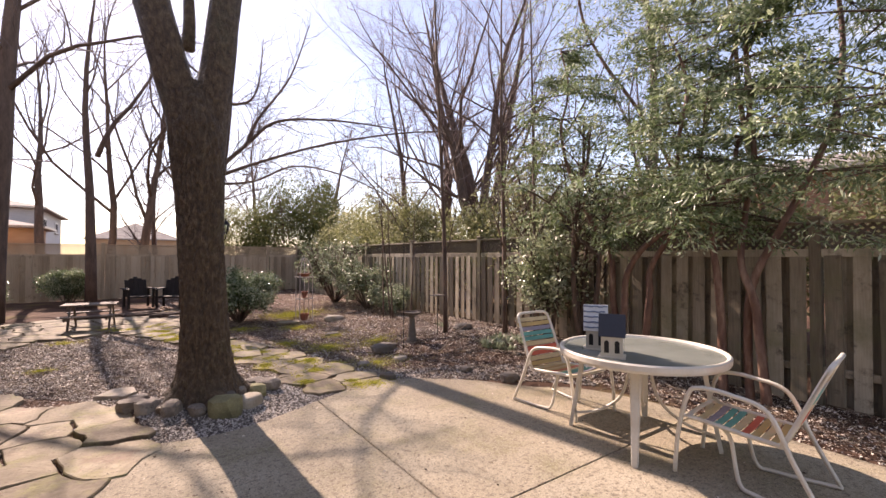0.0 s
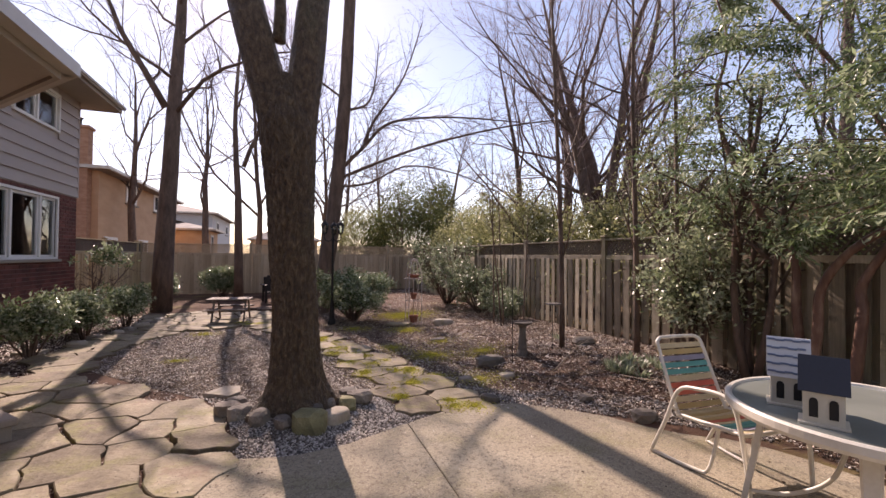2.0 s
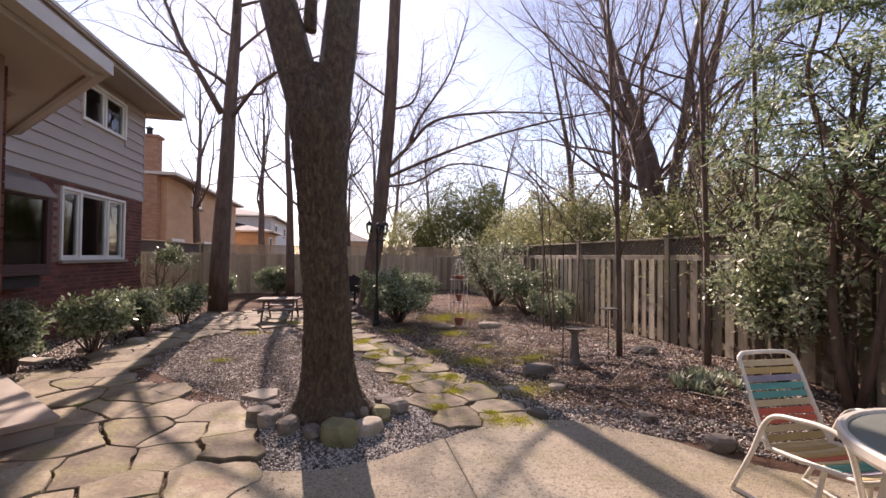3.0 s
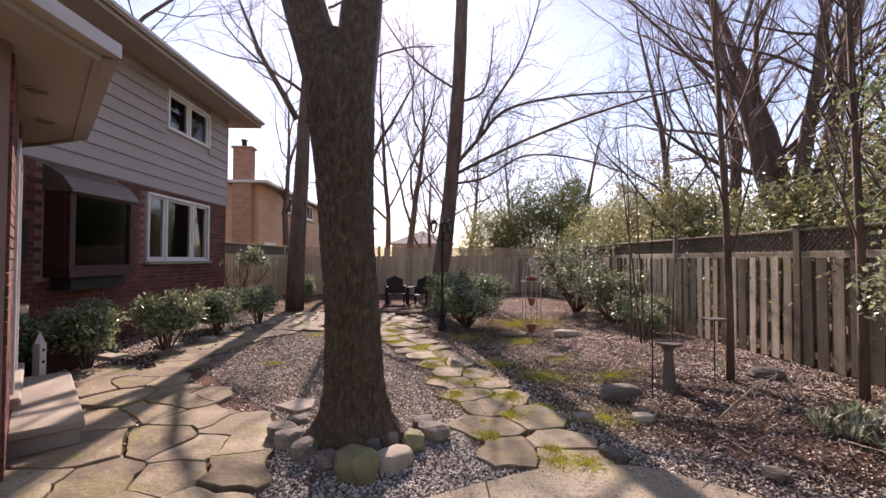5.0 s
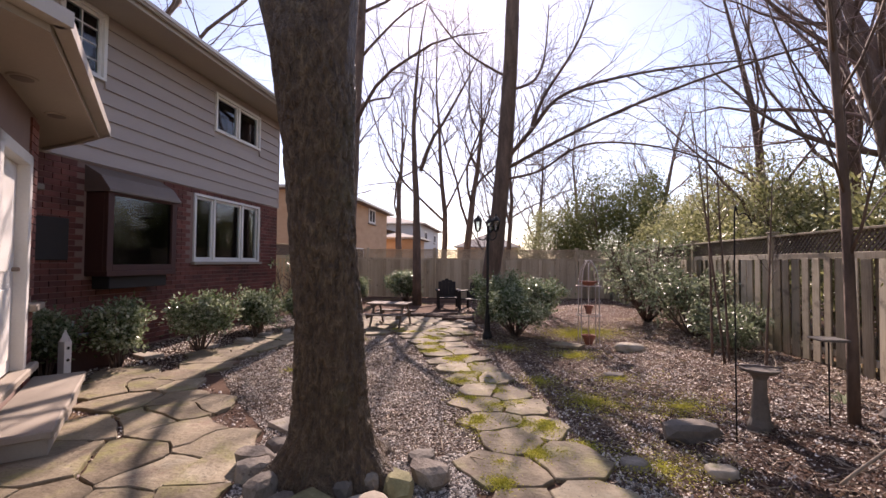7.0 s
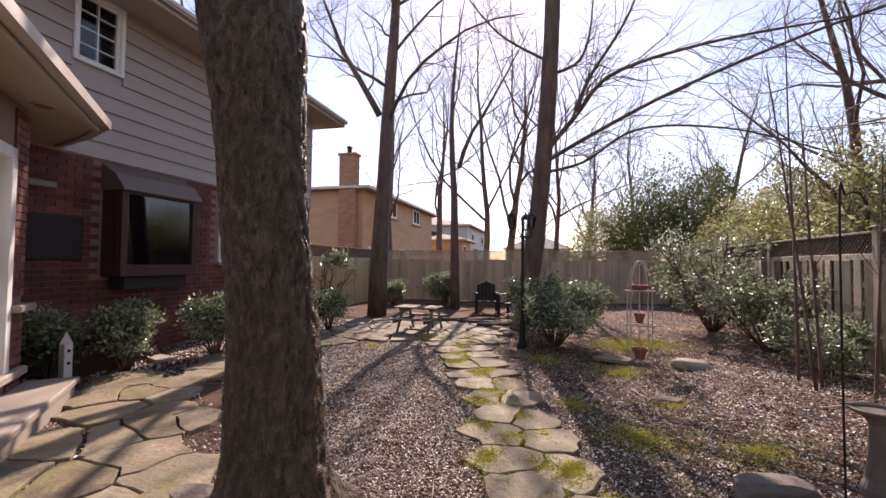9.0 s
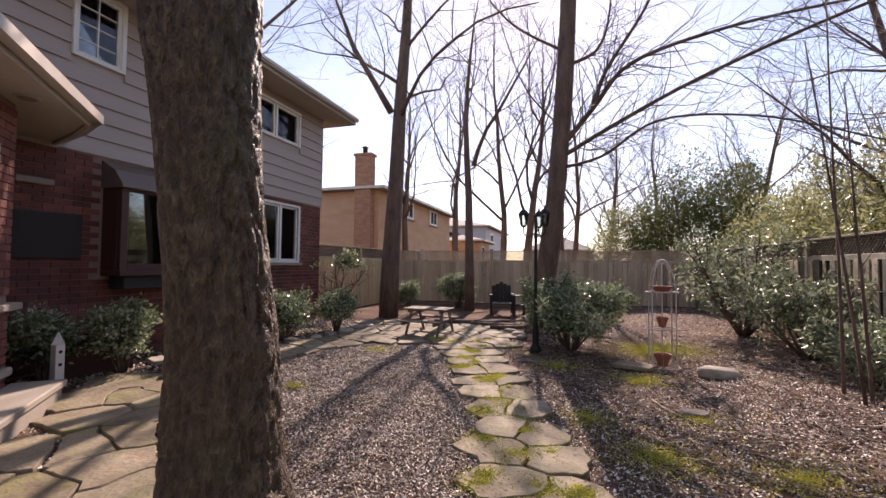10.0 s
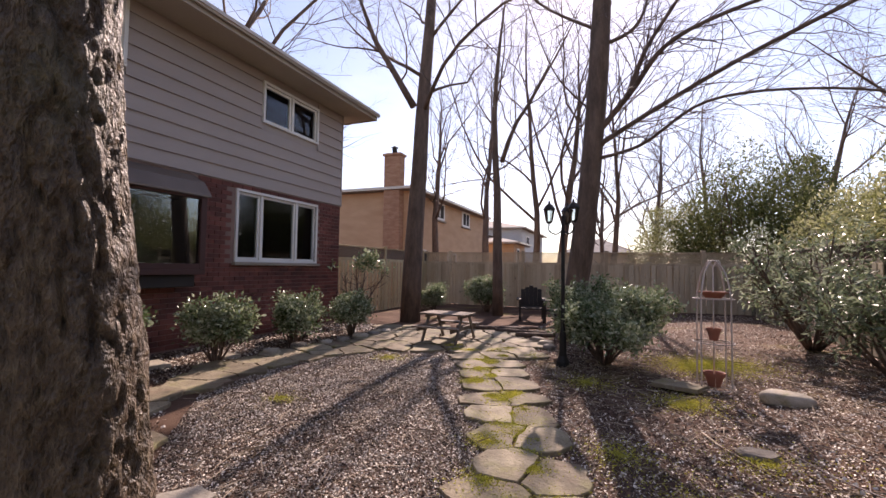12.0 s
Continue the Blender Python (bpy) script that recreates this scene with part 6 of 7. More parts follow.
stone("rock", (2.42, 5.55), (0.09, 0.07, 0.05), 237, ROCK, "brown stone at the path edge")
stone("rock", (3.5, 3.75), (0.12, 0.1, 0.07), 238, ROCK_DARK, "dark stone behind the chair")
stone("rock", (2.9, 8.0), (0.12, 0.09, 0.05), 239, ROCK_DARK, "low dark stone in the bed")
for k, (x, y, r) in enumerate(((-3.0, 9.35, 0.13), (-2.95, 9.9, 0.14), (-2.75, 10.35, 0.12), (-2.7, 10.75, 0.13), (-2.62, 11.2, 0.15), (-2.55, 11.6, 0.12), (-2.5, 12.0, 0.13), (0.55, 12.35, 0.15), (0.75, 12.0, 0.14), (0.85, 11.75, 0.13))):
    stone("rock", (x, y), (r, r * 0.75, r * 0.6), 250 + k, ROCK if k % 2 else ROCK_PALE, "rounded edging stone beside the flagstone path", 50 * k)


def flat_slab(name, outline, z, th, material, label, category):
    bm = bmesh.new()
    prism(bm, outline, z, z + th)
    bmesh.ops.bevel(bm, geom=bm.edges[:], offset=0.006, segments=1, affect="EDGES")
    return tagged(finish(name, bm, material, None, label), category=category)


flat_slab("stepping_stone", [(-0.55, 5.83), (-0.28, 5.66), (-0.17, 5.78), (-0.2, 6.02), (-0.38, 6.05)], -0.03, 0.045, ROCK_PALE, "single pale flat stone in the mulch beside the big tree", "stone")
flat_slab("stepping_stone", [(2.3, 9.75), (2.75, 9.6), (2.9, 9.85), (2.45, 10.05)], 0.0, 0.05, FLAG, "flat grey-buff stone in the far bed", "stone")
flat_slab("stepping_stone", [(-3.6, 8.75), (-3.25, 8.7), (-3.2, 8.95), (-3.55, 9.0)], -0.03, 0.05, ROCK_PALE, "pale flat stone in the bed by the house", "stone")
flat_slab("stepping_stone", [(-3.95, 8.0), (-3.6, 7.85), (-3.5, 8.1), (-3.9, 8.2)], -0.03, 0.05, ROCK_PALE, "pale flat stone in the bed by the house", "stone")

# tall narrow birdhouse post, garden chairs, logs
post = thing("birdhouse_post", (-3.62, 6.72, -0.05), "narrow white birdhouse post with two round holes by the door", "birdhouse")
part("post", soft_box((-0.045, -0.045, 0), (0.045, 0.045, 0.5), 0.004), WHITE, post)
lathe("cap", [(0.07, 0.5), (0.02, 0.6), (0.01, 0.63)], WHITE, post, "", 4)
for z in (0.28, 0.42):
    bm = bmesh.new()
    bmesh.ops.create_cone(bm, cap_ends=True, segments=12, radius1=0.018, radius2=0.018, depth=0.1, matrix=Matrix.Translation((0, 0, z)) @ Matrix.Rotation(radians(90), 4, "Y"))
    part("hole", bm, IRON, post, "dark round hole")


def cold_frame(at, turn):
    e = thing("cold_frame", (*at, ground_z(*at)), "low wooden cold frame with sloping blue-grey lid by the brick wall", "cold frame", turn=turn)
    bm = bmesh.new()
    prof = [(-0.22, 0.0), (0.22, 0.0), (0.22, 0.16), (-0.22, 0.46)]
    a = [bm.verts.new((-0.38, y, z)) for y, z in prof]
    b = [bm.verts.new((0.38, y, z)) for y, z in prof]
    for i in range(4):
        bm.faces.new((a[i], a[(i + 1) % 4], b[(i + 1) % 4], b[i]))
    bm.faces.new(a), bm.faces.new(b)
    part("frame", bm, BROWN, e)
    m = Matrix.Translation((0, -0.02, 0.325)) @ Matrix.Rotation(radians(-34.5), 4, "X")
    for x in (-0.2, 0.2):
        part("lid", soft_box((x - 0.19, -0.3, 0), (x + 0.19, 0.3, 0.02), 0.006, m), LID, e, "blue-grey translucent lid")
    return e


LID = plain("blue-grey corrugated plastic", (0.22, 0.27, 0.33), 0.45)
cold_frame((-4.05, 7.35), 80)


def garden_armchair(at, turn):
    e = thing("adirondack_chair", (*at, 0.0), "black plastic armchair with tall rounded back by the fence", "chair", "garden armchairs", turn=turn)
    part("seat", soft_box((-0.27, -0.3, 0.3), (0.27, 0.3, 0.34), 0.01), PLASTIC, e)
    for i in range(5):
        x = -0.22 + 0.11 * i
        m = Matrix.Translation((x, -0.28, 0.32)) @ Matrix.Rotation(radians(18), 4, "X")
        part("back_slat", soft_box((-0.054, -0.012, 0), (0.054, 0.012, 0.60 - 0.05 * abs(i - 2)), 0.006, m), PLASTIC, e)
    for s in (-1, 1):
        part("armrest", soft_box((s * 0.33 - 0.06, -0.35, 0.54), (s * 0.33 + 0.06, 0.34, 0.57), 0.008), PLASTIC, e)
        for y in (-0.3, 0.28):
            part("leg", soft_box((s * 0.3 - 0.03, y - 0.035, 0.0), (s * 0.3 + 0.03, y + 0.035, 0.54), 0.006), PLASTIC, e)
    return e


arm = garden_armchair((-0.15, 15.5), 192)
copy_thing(arm, pose(0.65, 15.1, 0, 0, 0, 160))
for k, (x, y, a, ln, r) in enumerate(((-0.6, 13.3, 5, 1.6, 0.05), (0.2, 13.1, -8, 1.4, 0.045), (-0.2, 13.6, 20, 1.1, 0.04), (0.5, 12.75, 12, 0.9, 0.05))):
    t = Tubes()
    d = Vector((math.cos(radians(a)), math.sin(radians(a)), 0.02))
    t.add([Vector((0, 0, 0)) + d * ln * s for s in (-0.5, -0.2, 0.1, 0.5)], [r, r * 0.95, r * 0.9, r * 0.8], 8)
    tagged(part("log", t.mesh("log", BARK_FAR), BARK_FAR, None), "cut branch lying on the flagstones by the picnic table", "log", "cut logs").location = (x, y, r - 0.01)


def fallen_branch(at, turn, length, seed, label, material, lean=0.0):
    rng = random.Random(seed)
    t = Tubes()
    spec = dict(segs=[9, 6, 3], taper=[0.3, 0.3, 0.5], wiggle=[0.1, 0.16, 0.2], lift=[0.0, 0.0, 0.0], sides=[6, 5, 3], count=[4, 3], start=[0.2, 0.2], angle=[35, 35], ratio=[0.6, 0.6], shorter=[0.4, 0.4])
    grow([t], Vector((0, 0, 0.02)), Vector((1, 0, lean)).normalized(), length, 0.011, 0, spec, rng)
    for v in t.v:
        if lean == 0:
            v.z = abs(v.z) * 0.35 + 0.005
    ob = part("fallen_branch", t.mesh("fallen_branch", material), material, None, label)
    ob.matrix_basis = pose(at[0], at[1], ground_z(*at) + 0.01, 0, 0, turn)
    return tagged(ob, category="branch", group="fallen branches")


PALE_TWIG = plain("bleached twig", (0.36, 0.28, 0.2), 0.8)
for k, (x, y, a, ln) in enumerate(((3.5, 5.2, 5, 0.8), (3.5, 5.3, 25, 0.9), (2.6, 8.4, -70, 1.3), (2.9, 8.8, -40, 0.8), (3.9, 7.6, 10, 1.4), (4.1, 9.3, 5, 1.5), (4.4, 7.2, -20, 1.2), (3.4, 7.3, 130, 0.8), (4.6, 10.0, 160, 1.6),
                                   (1.2, 7.9, 30, 0.5), (-0.6, 7.3, 75, 0.5), (3.1, 6.9, 15, 0.9), (4.0, 4.6, -60, 1.0), (2.2, 9.0, 45, 0.7))):
    fallen_branch((x, y), a, ln, 300 + k, "bleached fallen branch lying on the mulch", PALE_TWIG if k % 2 == 0 else TWIG, 0.75 if k == 0 else 0.0)
fallen_branch((0.62, 5.02), 110, 0.35, 330, "small grey twig leaning by the tree's foot", PALE_TWIG, 1.6)


def leafy_plant(at, n, size, seed, label):
    """A tuft of broad arching leaves."""
    rng = random.Random(seed)
    e = new("bulb_plant", None)
    bm = bmesh.new()
    for _ in range(n):
        a, r = rng.uniform(0, 6.28), rng.uniform(0, 0.09)
        out, ln, w = rng.uniform(0.2, 0.9), size * rng.uniform(0.6, 1.1), size * 0.075
        c, s = math.cos(a), math.sin(a)
        last = None
        for i in range(5):
            t = i / 4
            d, z = r + out * ln * t * (0.5 + 0.5 * t), ln * t * (1 - 0.45 * out * t)
            ww = w * math.sin(math.pi * min(0.97, 0.15 + 0.85 * t))
            row = [bm.verts.new((c * d - s * k, s * d + c * k, z + abs(k) * 0.3)) for k in (-ww, 0, ww)]
            if last:
                for j in range(2):
                    bm.faces.new((last[j], last[j + 1], row[j + 1], row[j]))
            last = row
    part("leaves", bm, LEAF_RHODO, e)
    e.matrix_basis = pose(at[0], at[1], ground_z(*at), 0, 0, 0)
    return tagged(e, label, "plant", "tufts of bulbs")


for k, (x, y) in enumerate(((4.15, 4.95), (4.3, 4.8), (4.1, 4.65), (4.4, 5.0), (4.5, 4.8), (4.2, 4.5), (4.6, 5.1), (4.65, 4.65), (4.6, 6.7), (4.8, 4.35), (4.05, 4.8), (4.75, 4.9))):
    leafy_plant((x, y), 26, 0.15, 340 + k, "tuft of fresh green bulb leaves in the mulch")

# ---- flagstone paths, loose cover and bricks ----
rng_path = random.Random(17)
flag_path = thing("flagstone_path", (0, 0, 0), "path of large irregular buff flagstones along the house", "path", kind="structure")
WIDE = [(-0.02, 4.13), (-0.06, 5.0), (-0.55, 5.62), (-1.0, 6.25), (-1.55, 6.65), (-2.05, 7.05), (-3.2, 7.3), (-2.95, 6.5), (-1.95, 5.05), (-2.05, 4.6), (-1.75, 4.2), (-1.4, 3.3), (-0.9, 3.45), (-0.37, 3.76)]
near = [(-3.15, 7.1), (-2.81, 6.47), (-2.5, 6.7), (-2.27, 6.25), (-1.97, 5.48), (-1.70, 5.77), (-1.79, 6.37), (-1.57, 6.05), (-1.42, 6.3), (-1.10, 5.57), (-1.17, 5.04), (-0.69, 5.38), (-0.47, 5.02), (-0.8, 4.95), (-0.75, 4.47), (-0.34, 4.5), (-1.62, 4.85),
        (-1.2, 4.42), (-0.84, 4.08), (-0.42, 4.1), (-2.1, 6.75), (-2.4, 7.1), (-1.95, 5.02), (-1.6, 4.3), (-1.2, 3.75), (-0.8, 3.72)]
flagstones(flag_path, near, None, 0.026, rng_path, 0.47, outside=[(-0.8, 6.0), (-1.02, 6.5), (-1.35, 6.72), (-1.75, 6.95), (-0.25, 5.62), (0.02, 5.1), (0.1, 4.6), (-2.0, 7.35)])




def strip_path(parent, centre, widths, spacing, gap, rng, reach):
    line = curve_points([(*p, 0) for p in centre], 14)
    dist, seeds = 0.0, []
    total = sum((b - a).length for a, b in zip(line, line[1:]))
    pos, k = 0.0, 0
    cum = [0.0]
    for a, b in zip(line, line[1:]):
        cum.append(cum[-1] + (b - a).length)
    while pos < total:
        i = max(j for j in range(len(cum)) if cum[j] <= pos)
        i = min(i, len(line) - 2)
        p = line[i].lerp(line[i + 1], (pos - cum[i]) / (cum[i + 1] - cum[i]))
        w = (line[i + 1] - line[i]).normalized()
        side = Vector((w.y, -w.x, 0))
        width = np.interp(pos / total, [0, 0.5, 1], widths)
        n = max(1, round(width / (spacing * 1.15)))
        for j in range(n):
            o = (j + 0.5) / n - 0.5
            q = p + side * (o * width + rng.uniform(-0.07, 0.07)) + w * rng.uniform(-0.09, 0.09)
            seeds.append((q.x, q.y))
        pos += spacing * rng.uniform(0.8, 1.15)
        k += 1
    flagstones(parent, seeds, None, gap, rng, reach)
    return seeds


strip_path(flag_path, [(-2.45, 7.6), (-2.7, 8.4), (-2.45, 9.6), (-2.05, 10.7), (-2.0, 11.9), (-2.4, 13.2)], [0.7, 0.85, 1.6], 0.42, 0.03, rng_path, 0.40)
strip_path(flag_path, [(-1.5, 10.75), (-0.9, 11.3), (-0.2, 11.9), (0.4, 12.4)], [0.7, 1.3, 1.3], 0.45, 0.035, rng_path, 0.42)
strip_path(flag_path, [(-1.6, 12.6), (-0.8, 12.8), (0.1, 13.2)], [0.9, 0.9, 0.9], 0.45, 0.035, rng_path, 0.42)
moss_path = thing("mossy_path", (0, 0, 0), "narrow path of irregular buff flagstones with bright moss in the joints", "path", kind="structure")
mid_seeds = [(1.52, 5.3), (2.05, 5.02), (1.59, 4.84), (2.05, 4.68), (1.57, 5.8), (1.95, 5.55), (1.42, 6.2), (1.79, 6.15), (1.31, 6.65), (1.69, 6.6), (1.27, 7.15), (1.52, 7.05), (1.09, 7.6), (1.32, 7.6), (0.92, 8.05), (1.19, 8.1), (0.72, 8.5),
             (1.02, 8.62), (0.52, 9.0), (0.80, 9.15), (0.32, 9.5), (0.62, 9.65), (0.07, 9.95), (0.40, 10.15), (-0.13, 10.4), (0.22, 10.7), (-0.33, 10.9), (0.62, 10.95), (-0.08, 11.25), (0.37, 11.3), (-0.58, 11.3)]
flagstones(moss_path, mid_seeds, None, 0.018, rng_path, 0.325)


def scatter(name, label, count, region, size, material, seed, flat=True, skip=(), category="", density=None):
    """Loose pieces lying on the ground, all in one mesh: chips as bent flakes, gravel as rounded octahedra."""
    rng = np.random.default_rng(seed)
    lo = np.array([min(p[k] for p in region) for k in (0, 1)])
    hi = np.array([max(p[k] for p in region) for k in (0, 1)])
    pts = []
    poly = [tuple(p) for p in region]
    while len(pts) < count:
        for p in rng.uniform(lo, hi, (4000, 2)):
            if inside(p, poly) and not any(inside(p, s) for s in skip) and (density is None or rng.random() < density(p)):
                pts.append(p)
                if len(pts) >= count:
                    break
    pts = np.array(pts)
    zs = np.array([ground_z(x, y) for x, y in pts])
    n = len(pts)
    s = size * rng.uniform(0.45, 1.4, n) ** 1.3
    c = np.column_stack([pts, zs])
    if flat:
        a = rng.uniform(0, 2 * math.pi, n)
        u = np.column_stack([np.cos(a), np.sin(a), rng.normal(0, 0.35, n)])
        v = np.column_stack([-np.sin(a), np.cos(a), rng.normal(0, 0.45, n)]) * rng.uniform(0.3, 0.7, n)[:, None]
        c[:, 2] += s * rng.uniform(0.1, 0.5, n)
        quad = np.stack([c - u * s[:, None] / 2 - v * s[:, None] / 2, c + u * s[:, None] / 2 - v * s[:, None] * 0.4, c + u * s[:, None] * 0.45 + v * s[:, None] / 2, c - u * s[:, None] * 0.4 + v * s[:, None] / 2], 1)
        quad[:, 2, 2] += s * 0.2
        verts = quad.reshape(-1, 3)
        i = np.arange(n) * 4
        tris = np.stack([i, i + 1, i + 2, i, i + 2, i + 3], 1).reshape(-1)
        m = n * 2
    else:
        base = np.array([(1, 0, 0), (0, 1, 0), (-1, 0, 0), (0, -1, 0), (0, 0, 0.7), (0, 0, -0.7)], float)
        jit = base[None] * rng.uniform(0.6, 1.2, (n, 6, 1)) + rng.normal(0, 0.16, (n, 6, 3))
        a = rng.uniform(0, 2 * math.pi, n)
        ca, sa = np.cos(a)[:, None], np.sin(a)[:, None]
        x, y = jit[:, :, 0] * ca - jit[:, :, 1] * sa, jit[:, :, 0] * sa + jit[:, :, 1] * ca
        verts = (np.stack([x, y, jit[:, :, 2]], 2) * s[:, None, None] * 0.5 + c[:, None] + np.array((0, 0, 0.25)) * s[:, None, None]).reshape(-1, 3)
        f = np.array([(0, 1, 4), (1, 2, 4), (2, 3, 4), (3, 0, 4), (1, 0, 5), (2, 1, 5), (3, 2, 5), (0, 3, 5)])
        tris = (np.arange(n)[:, None, None] * 6 + f[None]).reshape(-1)
        m = n * 8
    me = bpy.data.meshes.new(name)
    me.vertices.add(len(verts)), me.loops.add(m * 3), me.polygons.add(m)
    me.vertices.foreach_set("co", verts.reshape(-1))
    me.loops.foreach_set("vertex_index", tris)
    me.polygons.foreach_set("loop_start", np.arange(m) * 3)
    me.polygons.foreach_set("loop_total", np.full(m, 3))
    me.update(calc_edges=True)
    me.materials.append(material)
    return tagged(new(name, me), label, category, kind="stuff")


PATIO_SHAPE = [(x, patio_edge(x) - 0.01) for x in np.arange(-0.9, 4.2, 0.1)] + [(4.2, 1.9), (4.1, -4), (-1.45, -4), (-1.4, 2.9)]
PEBBLES = [(-0.05, 4.1), (0.4, 4.02), (0.8, 4.12), (1.36, 4.4), (1.6, 4.6), (1.3, 5.0), (1.2, 5.6), (0.9, 5.3), (0.31, 4.8), (-0.2, 5.25), (-0.2, 5.0)]
scatter("gravel", "grey angular gravel round the foot of the big tree", 19000, PEBBLES, 0.021, GRAVEL, 401, flat=False, skip=(PATIO_SHAPE,), category="gravel")
MIDDLE = [(-0.2, 5.0), (1.4, 5.0), (1.5, 6.2), (1.05, 7.6), (0.7, 8.8), (-0.2, 10.6), (-1.6, 10.7), (-2.1, 9.6), (-2.3, 8.4), (-2.1, 7.4), (-1.4, 6.6), (-0.5, 5.7)]
scatter("gravel_mulch", "coarse grey gravel in the bed between the paths", 60000, MIDDLE, 0.014, GRIT, 402, flat=False, category="gravel", density=lambda p: math.exp(-((p[1] - 4.0) / 5.5) ** 2))
scatter("gravel", "sparse grey gravel along the patio edge", 6000, [(1.4, 4.4), (2.1, 4.7), (2.6, 4.6), (3.3, 3.9), (4.2, 3.0), (4.4, 3.4), (3.4, 4.5), (2.7, 5.1), (2.3, 5.4)], 0.022, GRAVEL, 403, flat=False, skip=(PATIO_SHAPE,), category="gravel")
SIDE_BED = [(2.3, 4.8), (3.0, 4.2), (4.3, 3.0), (4.3, -1.0), (5.6, -1.0), (5.6, 19), (0.3, 19), (0.1, 12), (0.9, 9), (1.55, 6.5), (2.1, 5.5)]
scatter("bark_chips", "loose bark chips and dry leaves on the garden beds", 170000, SIDE_BED, 0.0165, CHIPS, 404, category="mulch", density=lambda p: 0.15 + math.exp(-((p[1] - 4.5) / 4.5) ** 2))
scatter("bark_chips", "loose bark chips and dry leaves between the paths", 90000, MIDDLE, 0.014, CHIPS, 405, category="mulch")
scatter("bark_chips", "bark chips in the bed by the house", 26000, [(-3.6, 6.7), (-2.7, 7.4), (-3.2, 8.4), (-2.9, 9.6), (-2.5, 11.2), (-3.0, 13), (-4.45, 13), (-4.45, 6.4)], 0.022, CHIPS, 406, category="mulch")
scatter("bark_chips", "bark chips at the edge of the wide flagstones", 9000, [(-2.1, 4.9), (-1.8, 4.2), (-1.5, 3.2), (-0.5, 3.7), (0.0, 4.12), (-0.1, 5.1), (-1.2, 6.4), (-2.6, 7.4), (-3.2, 7.0)], 0.018, CHIPS, 407, category="mulch")


def loose_twigs(count, region, seed, material, label):
    """Short thin twigs and needles lying on the ground, in one mesh."""
    rng = np.random.default_rng(seed)
    lo = [min(p[k] for p in region) for k in (0, 1)]
    hi = [max(p[k] for p in region) for k in (0, 1)]
    pts = [p for p in rng.uniform(lo, hi, (count * 2, 2)) if inside(p, region)][:count]
    n = len(pts)
    ways = np.column_stack([rng.normal(size=n), rng.normal(size=n), rng.normal(0, 0.12, n)])
    me = leaf_mesh("twigs", [(x, y, ground_z(x, y) + 0.014) for x, y in pts], ways, 0.15 * rng.uniform(0.3, 1.5, n) ** 1.5, material, 0.045, 0.02, rng)
    return tagged(new("twigs", me), label, "twigs", kind="stuff")


loose_twigs(9000, [(2.3, 5.0), (3.0, 4.3), (4.3, 3.0), (4.5, 0.5), (5.6, 0.5), (5.6, 13), (1.0, 13), (1.2, 9), (1.75, 6.8)], 431, PALE_TWIG, "thin bleached twigs scattered over the mulch of the side bed")
loose_twigs(2500, MIDDLE, 432, PALE_TWIG, "thin bleached twigs scattered over the gravel between the paths")


def moss(name, spots, seed, label):
    """Low cushions of moss: many short upright blades in clumps."""
    rng = np.random.default_rng(seed)
    c, w, s = [], [], []
    for x, y, r, n in spots:
        a, d = rng.uniform(0, 2 * math.pi, n), np.abs(rng.normal(0, r * 0.55, n))
        px, py = x + np.cos(a) * d, y + np.sin(a) * d
        for i in range(n):
            c.append((px[i], py[i], max(ground_z(px[i], py[i]), -0.035) + 0.036))
            w.append((rng.normal(0, 0.8), rng.normal(0, 0.8), 0.22))
            s.append(rng.uniform(0.009, 0.02))
    me = leaf_mesh(name, c, w, s, MOSS, 0.6, 0.1, rng)
    return tagged(new(name, me), label, "moss", kind="stuff")


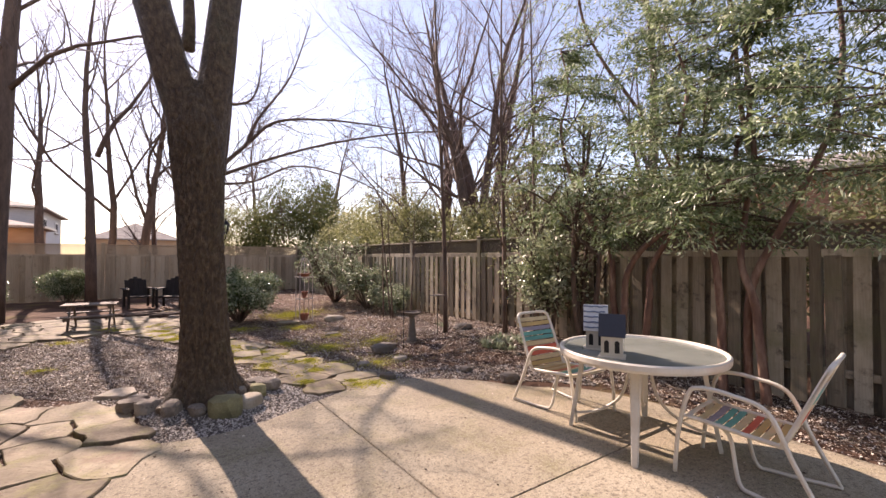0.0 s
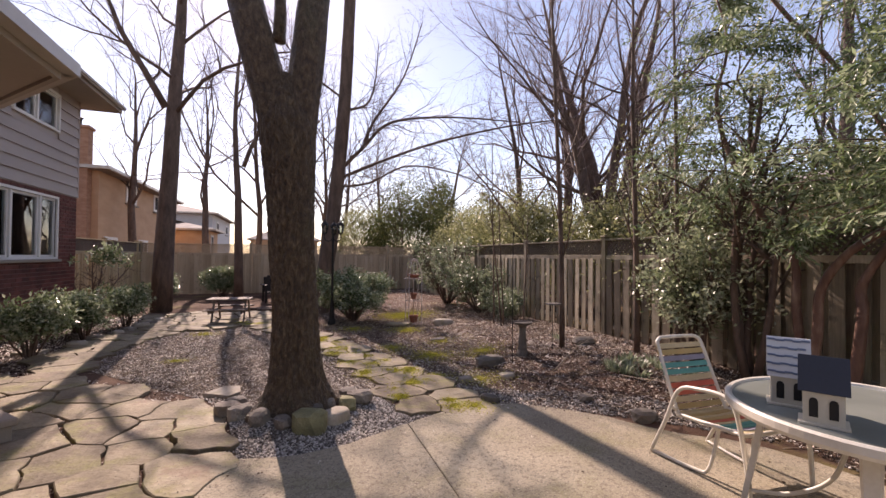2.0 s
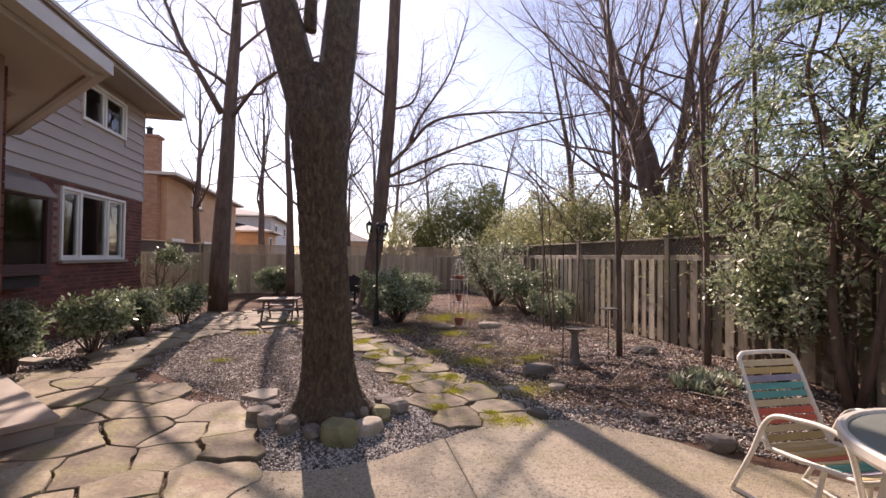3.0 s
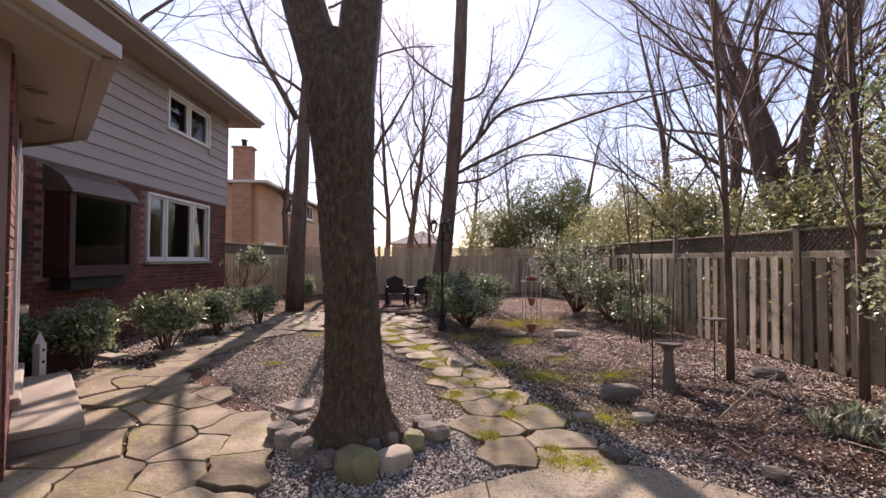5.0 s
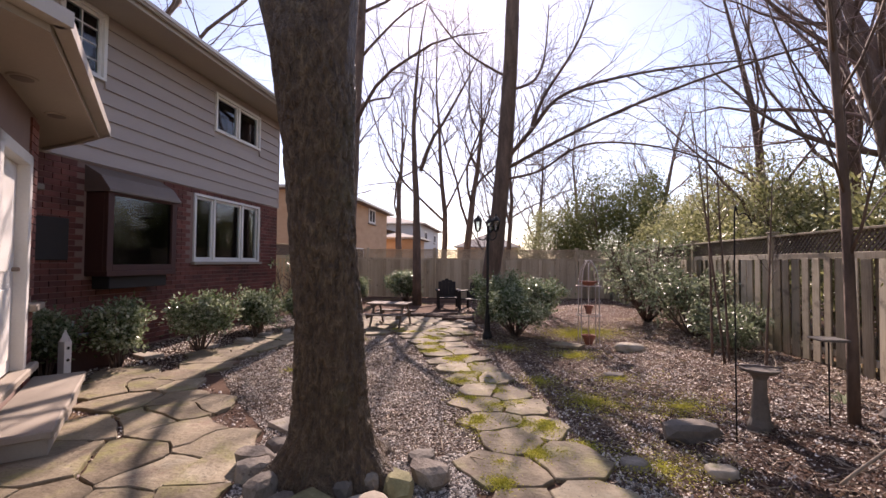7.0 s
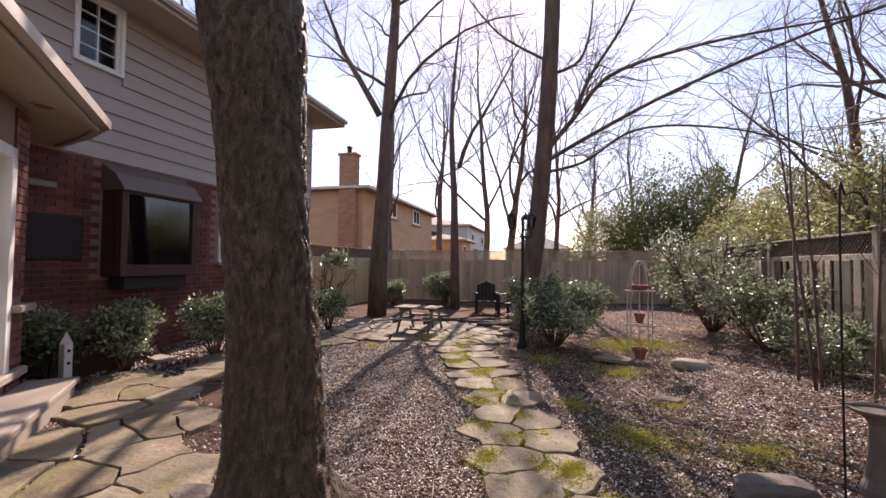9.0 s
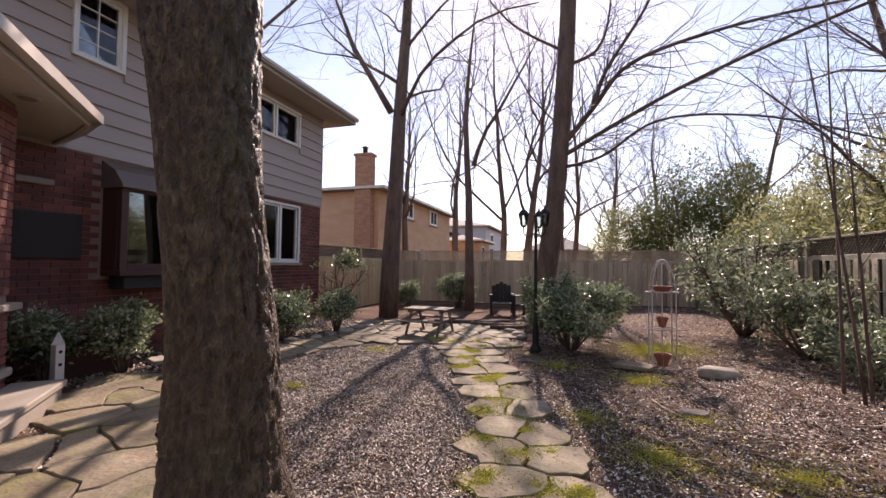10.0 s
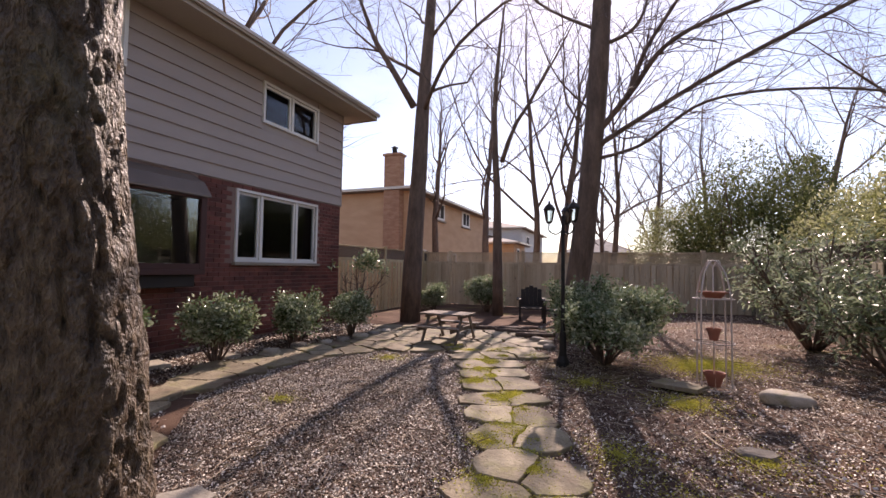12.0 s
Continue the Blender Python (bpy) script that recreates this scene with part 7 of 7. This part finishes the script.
joint_spots = [(x + rng_path.uniform(-0.22, 0.22), y + rng_path.uniform(-0.22, 0.22), rng_path.uniform(0.1, 0.24), 900) for x, y in mid_seeds for _ in range(2) if rng_path.random() < 0.75]
moss("moss", joint_spots + [(1.75, 5.6, 0.14, 1800), (1.6, 6.2, 0.14, 1800), (1.3, 7.3, 0.13, 1400), (1.02, 8.1, 0.12, 1200), (1.95, 4.85, 0.07, 700)], 501, "bright yellow-green moss between the flagstones")
moss("moss_patch", [(3.1, 11.2, 0.8, 15000), (2.6, 9.2, 0.4, 3000), (1.6, 9.6, 0.4, 1400), (-1.2, 7.6, 0.2, 500), (2.4, 6.9, 0.5, 2600), (3.2, 6.7, 0.45, 1700), (1.95, 7.6, 0.35, 1100), (-1.2, 9.8, 0.3, 700), (2.6, 5.5, 0.5, 1500), (2.9, 7.8, 0.5, 900)], 502, "patches of moss and thin grass on the bed")

lit = np.random.default_rng(511)
spots = [(x, y) for x, y in zip(lit.uniform(-1.4, 4.15, 5200), lit.uniform(-2.0, 4.6, 5200)) if inside((x, y), PATIO_SHAPE) and lit.random() < 0.12 + math.exp(-((y - (patio_edge(x) if x > -0.9 else 3.0)) / 0.25) ** 2)]
litter = leaf_mesh("litter", [(x, y, 0.006) for x, y in spots], [(lit.normal(), lit.normal(), lit.uniform(0.0, 0.25)) for _ in spots], [lit.uniform(0.008, 0.026) for _ in spots], CHIPS, 0.5, 0.1, lit)
tagged(new("litter", litter), "small dry leaf crumbs and twig bits lying on the patio", "leaf litter", kind="stuff")

bricks(wing, WALLM @ Matrix.Translation((0, 0.002, 0)), 0.32, 0.0, 2.86, [(-1, 0.32, 0.9, 0.97)], 120, brick_meshes, 601)
bricks(wing, WALLM @ Matrix.Translation((1.44, 0.002, 0)), 0.86, 0.0, 2.86, [], 150, brick_meshes, 602)
bricks(wing, Matrix(((-1, 0, 0, c0.x), (0, -1, 0, c0.y + 0.01), (0, 0, 1, 0), (0, 0, 0, 1))), abs(WALL_X - c0.x), 0.0, 2.86, [], 0, brick_meshes, 604)
bricks(house, main_m, END_Y - 6.0, 0.0, BRICK_TOP, [hole(LOW_WIN, 0.055), (1.7, 3.06, 1.15, 2.8)], 300, brick_meshes, 603)
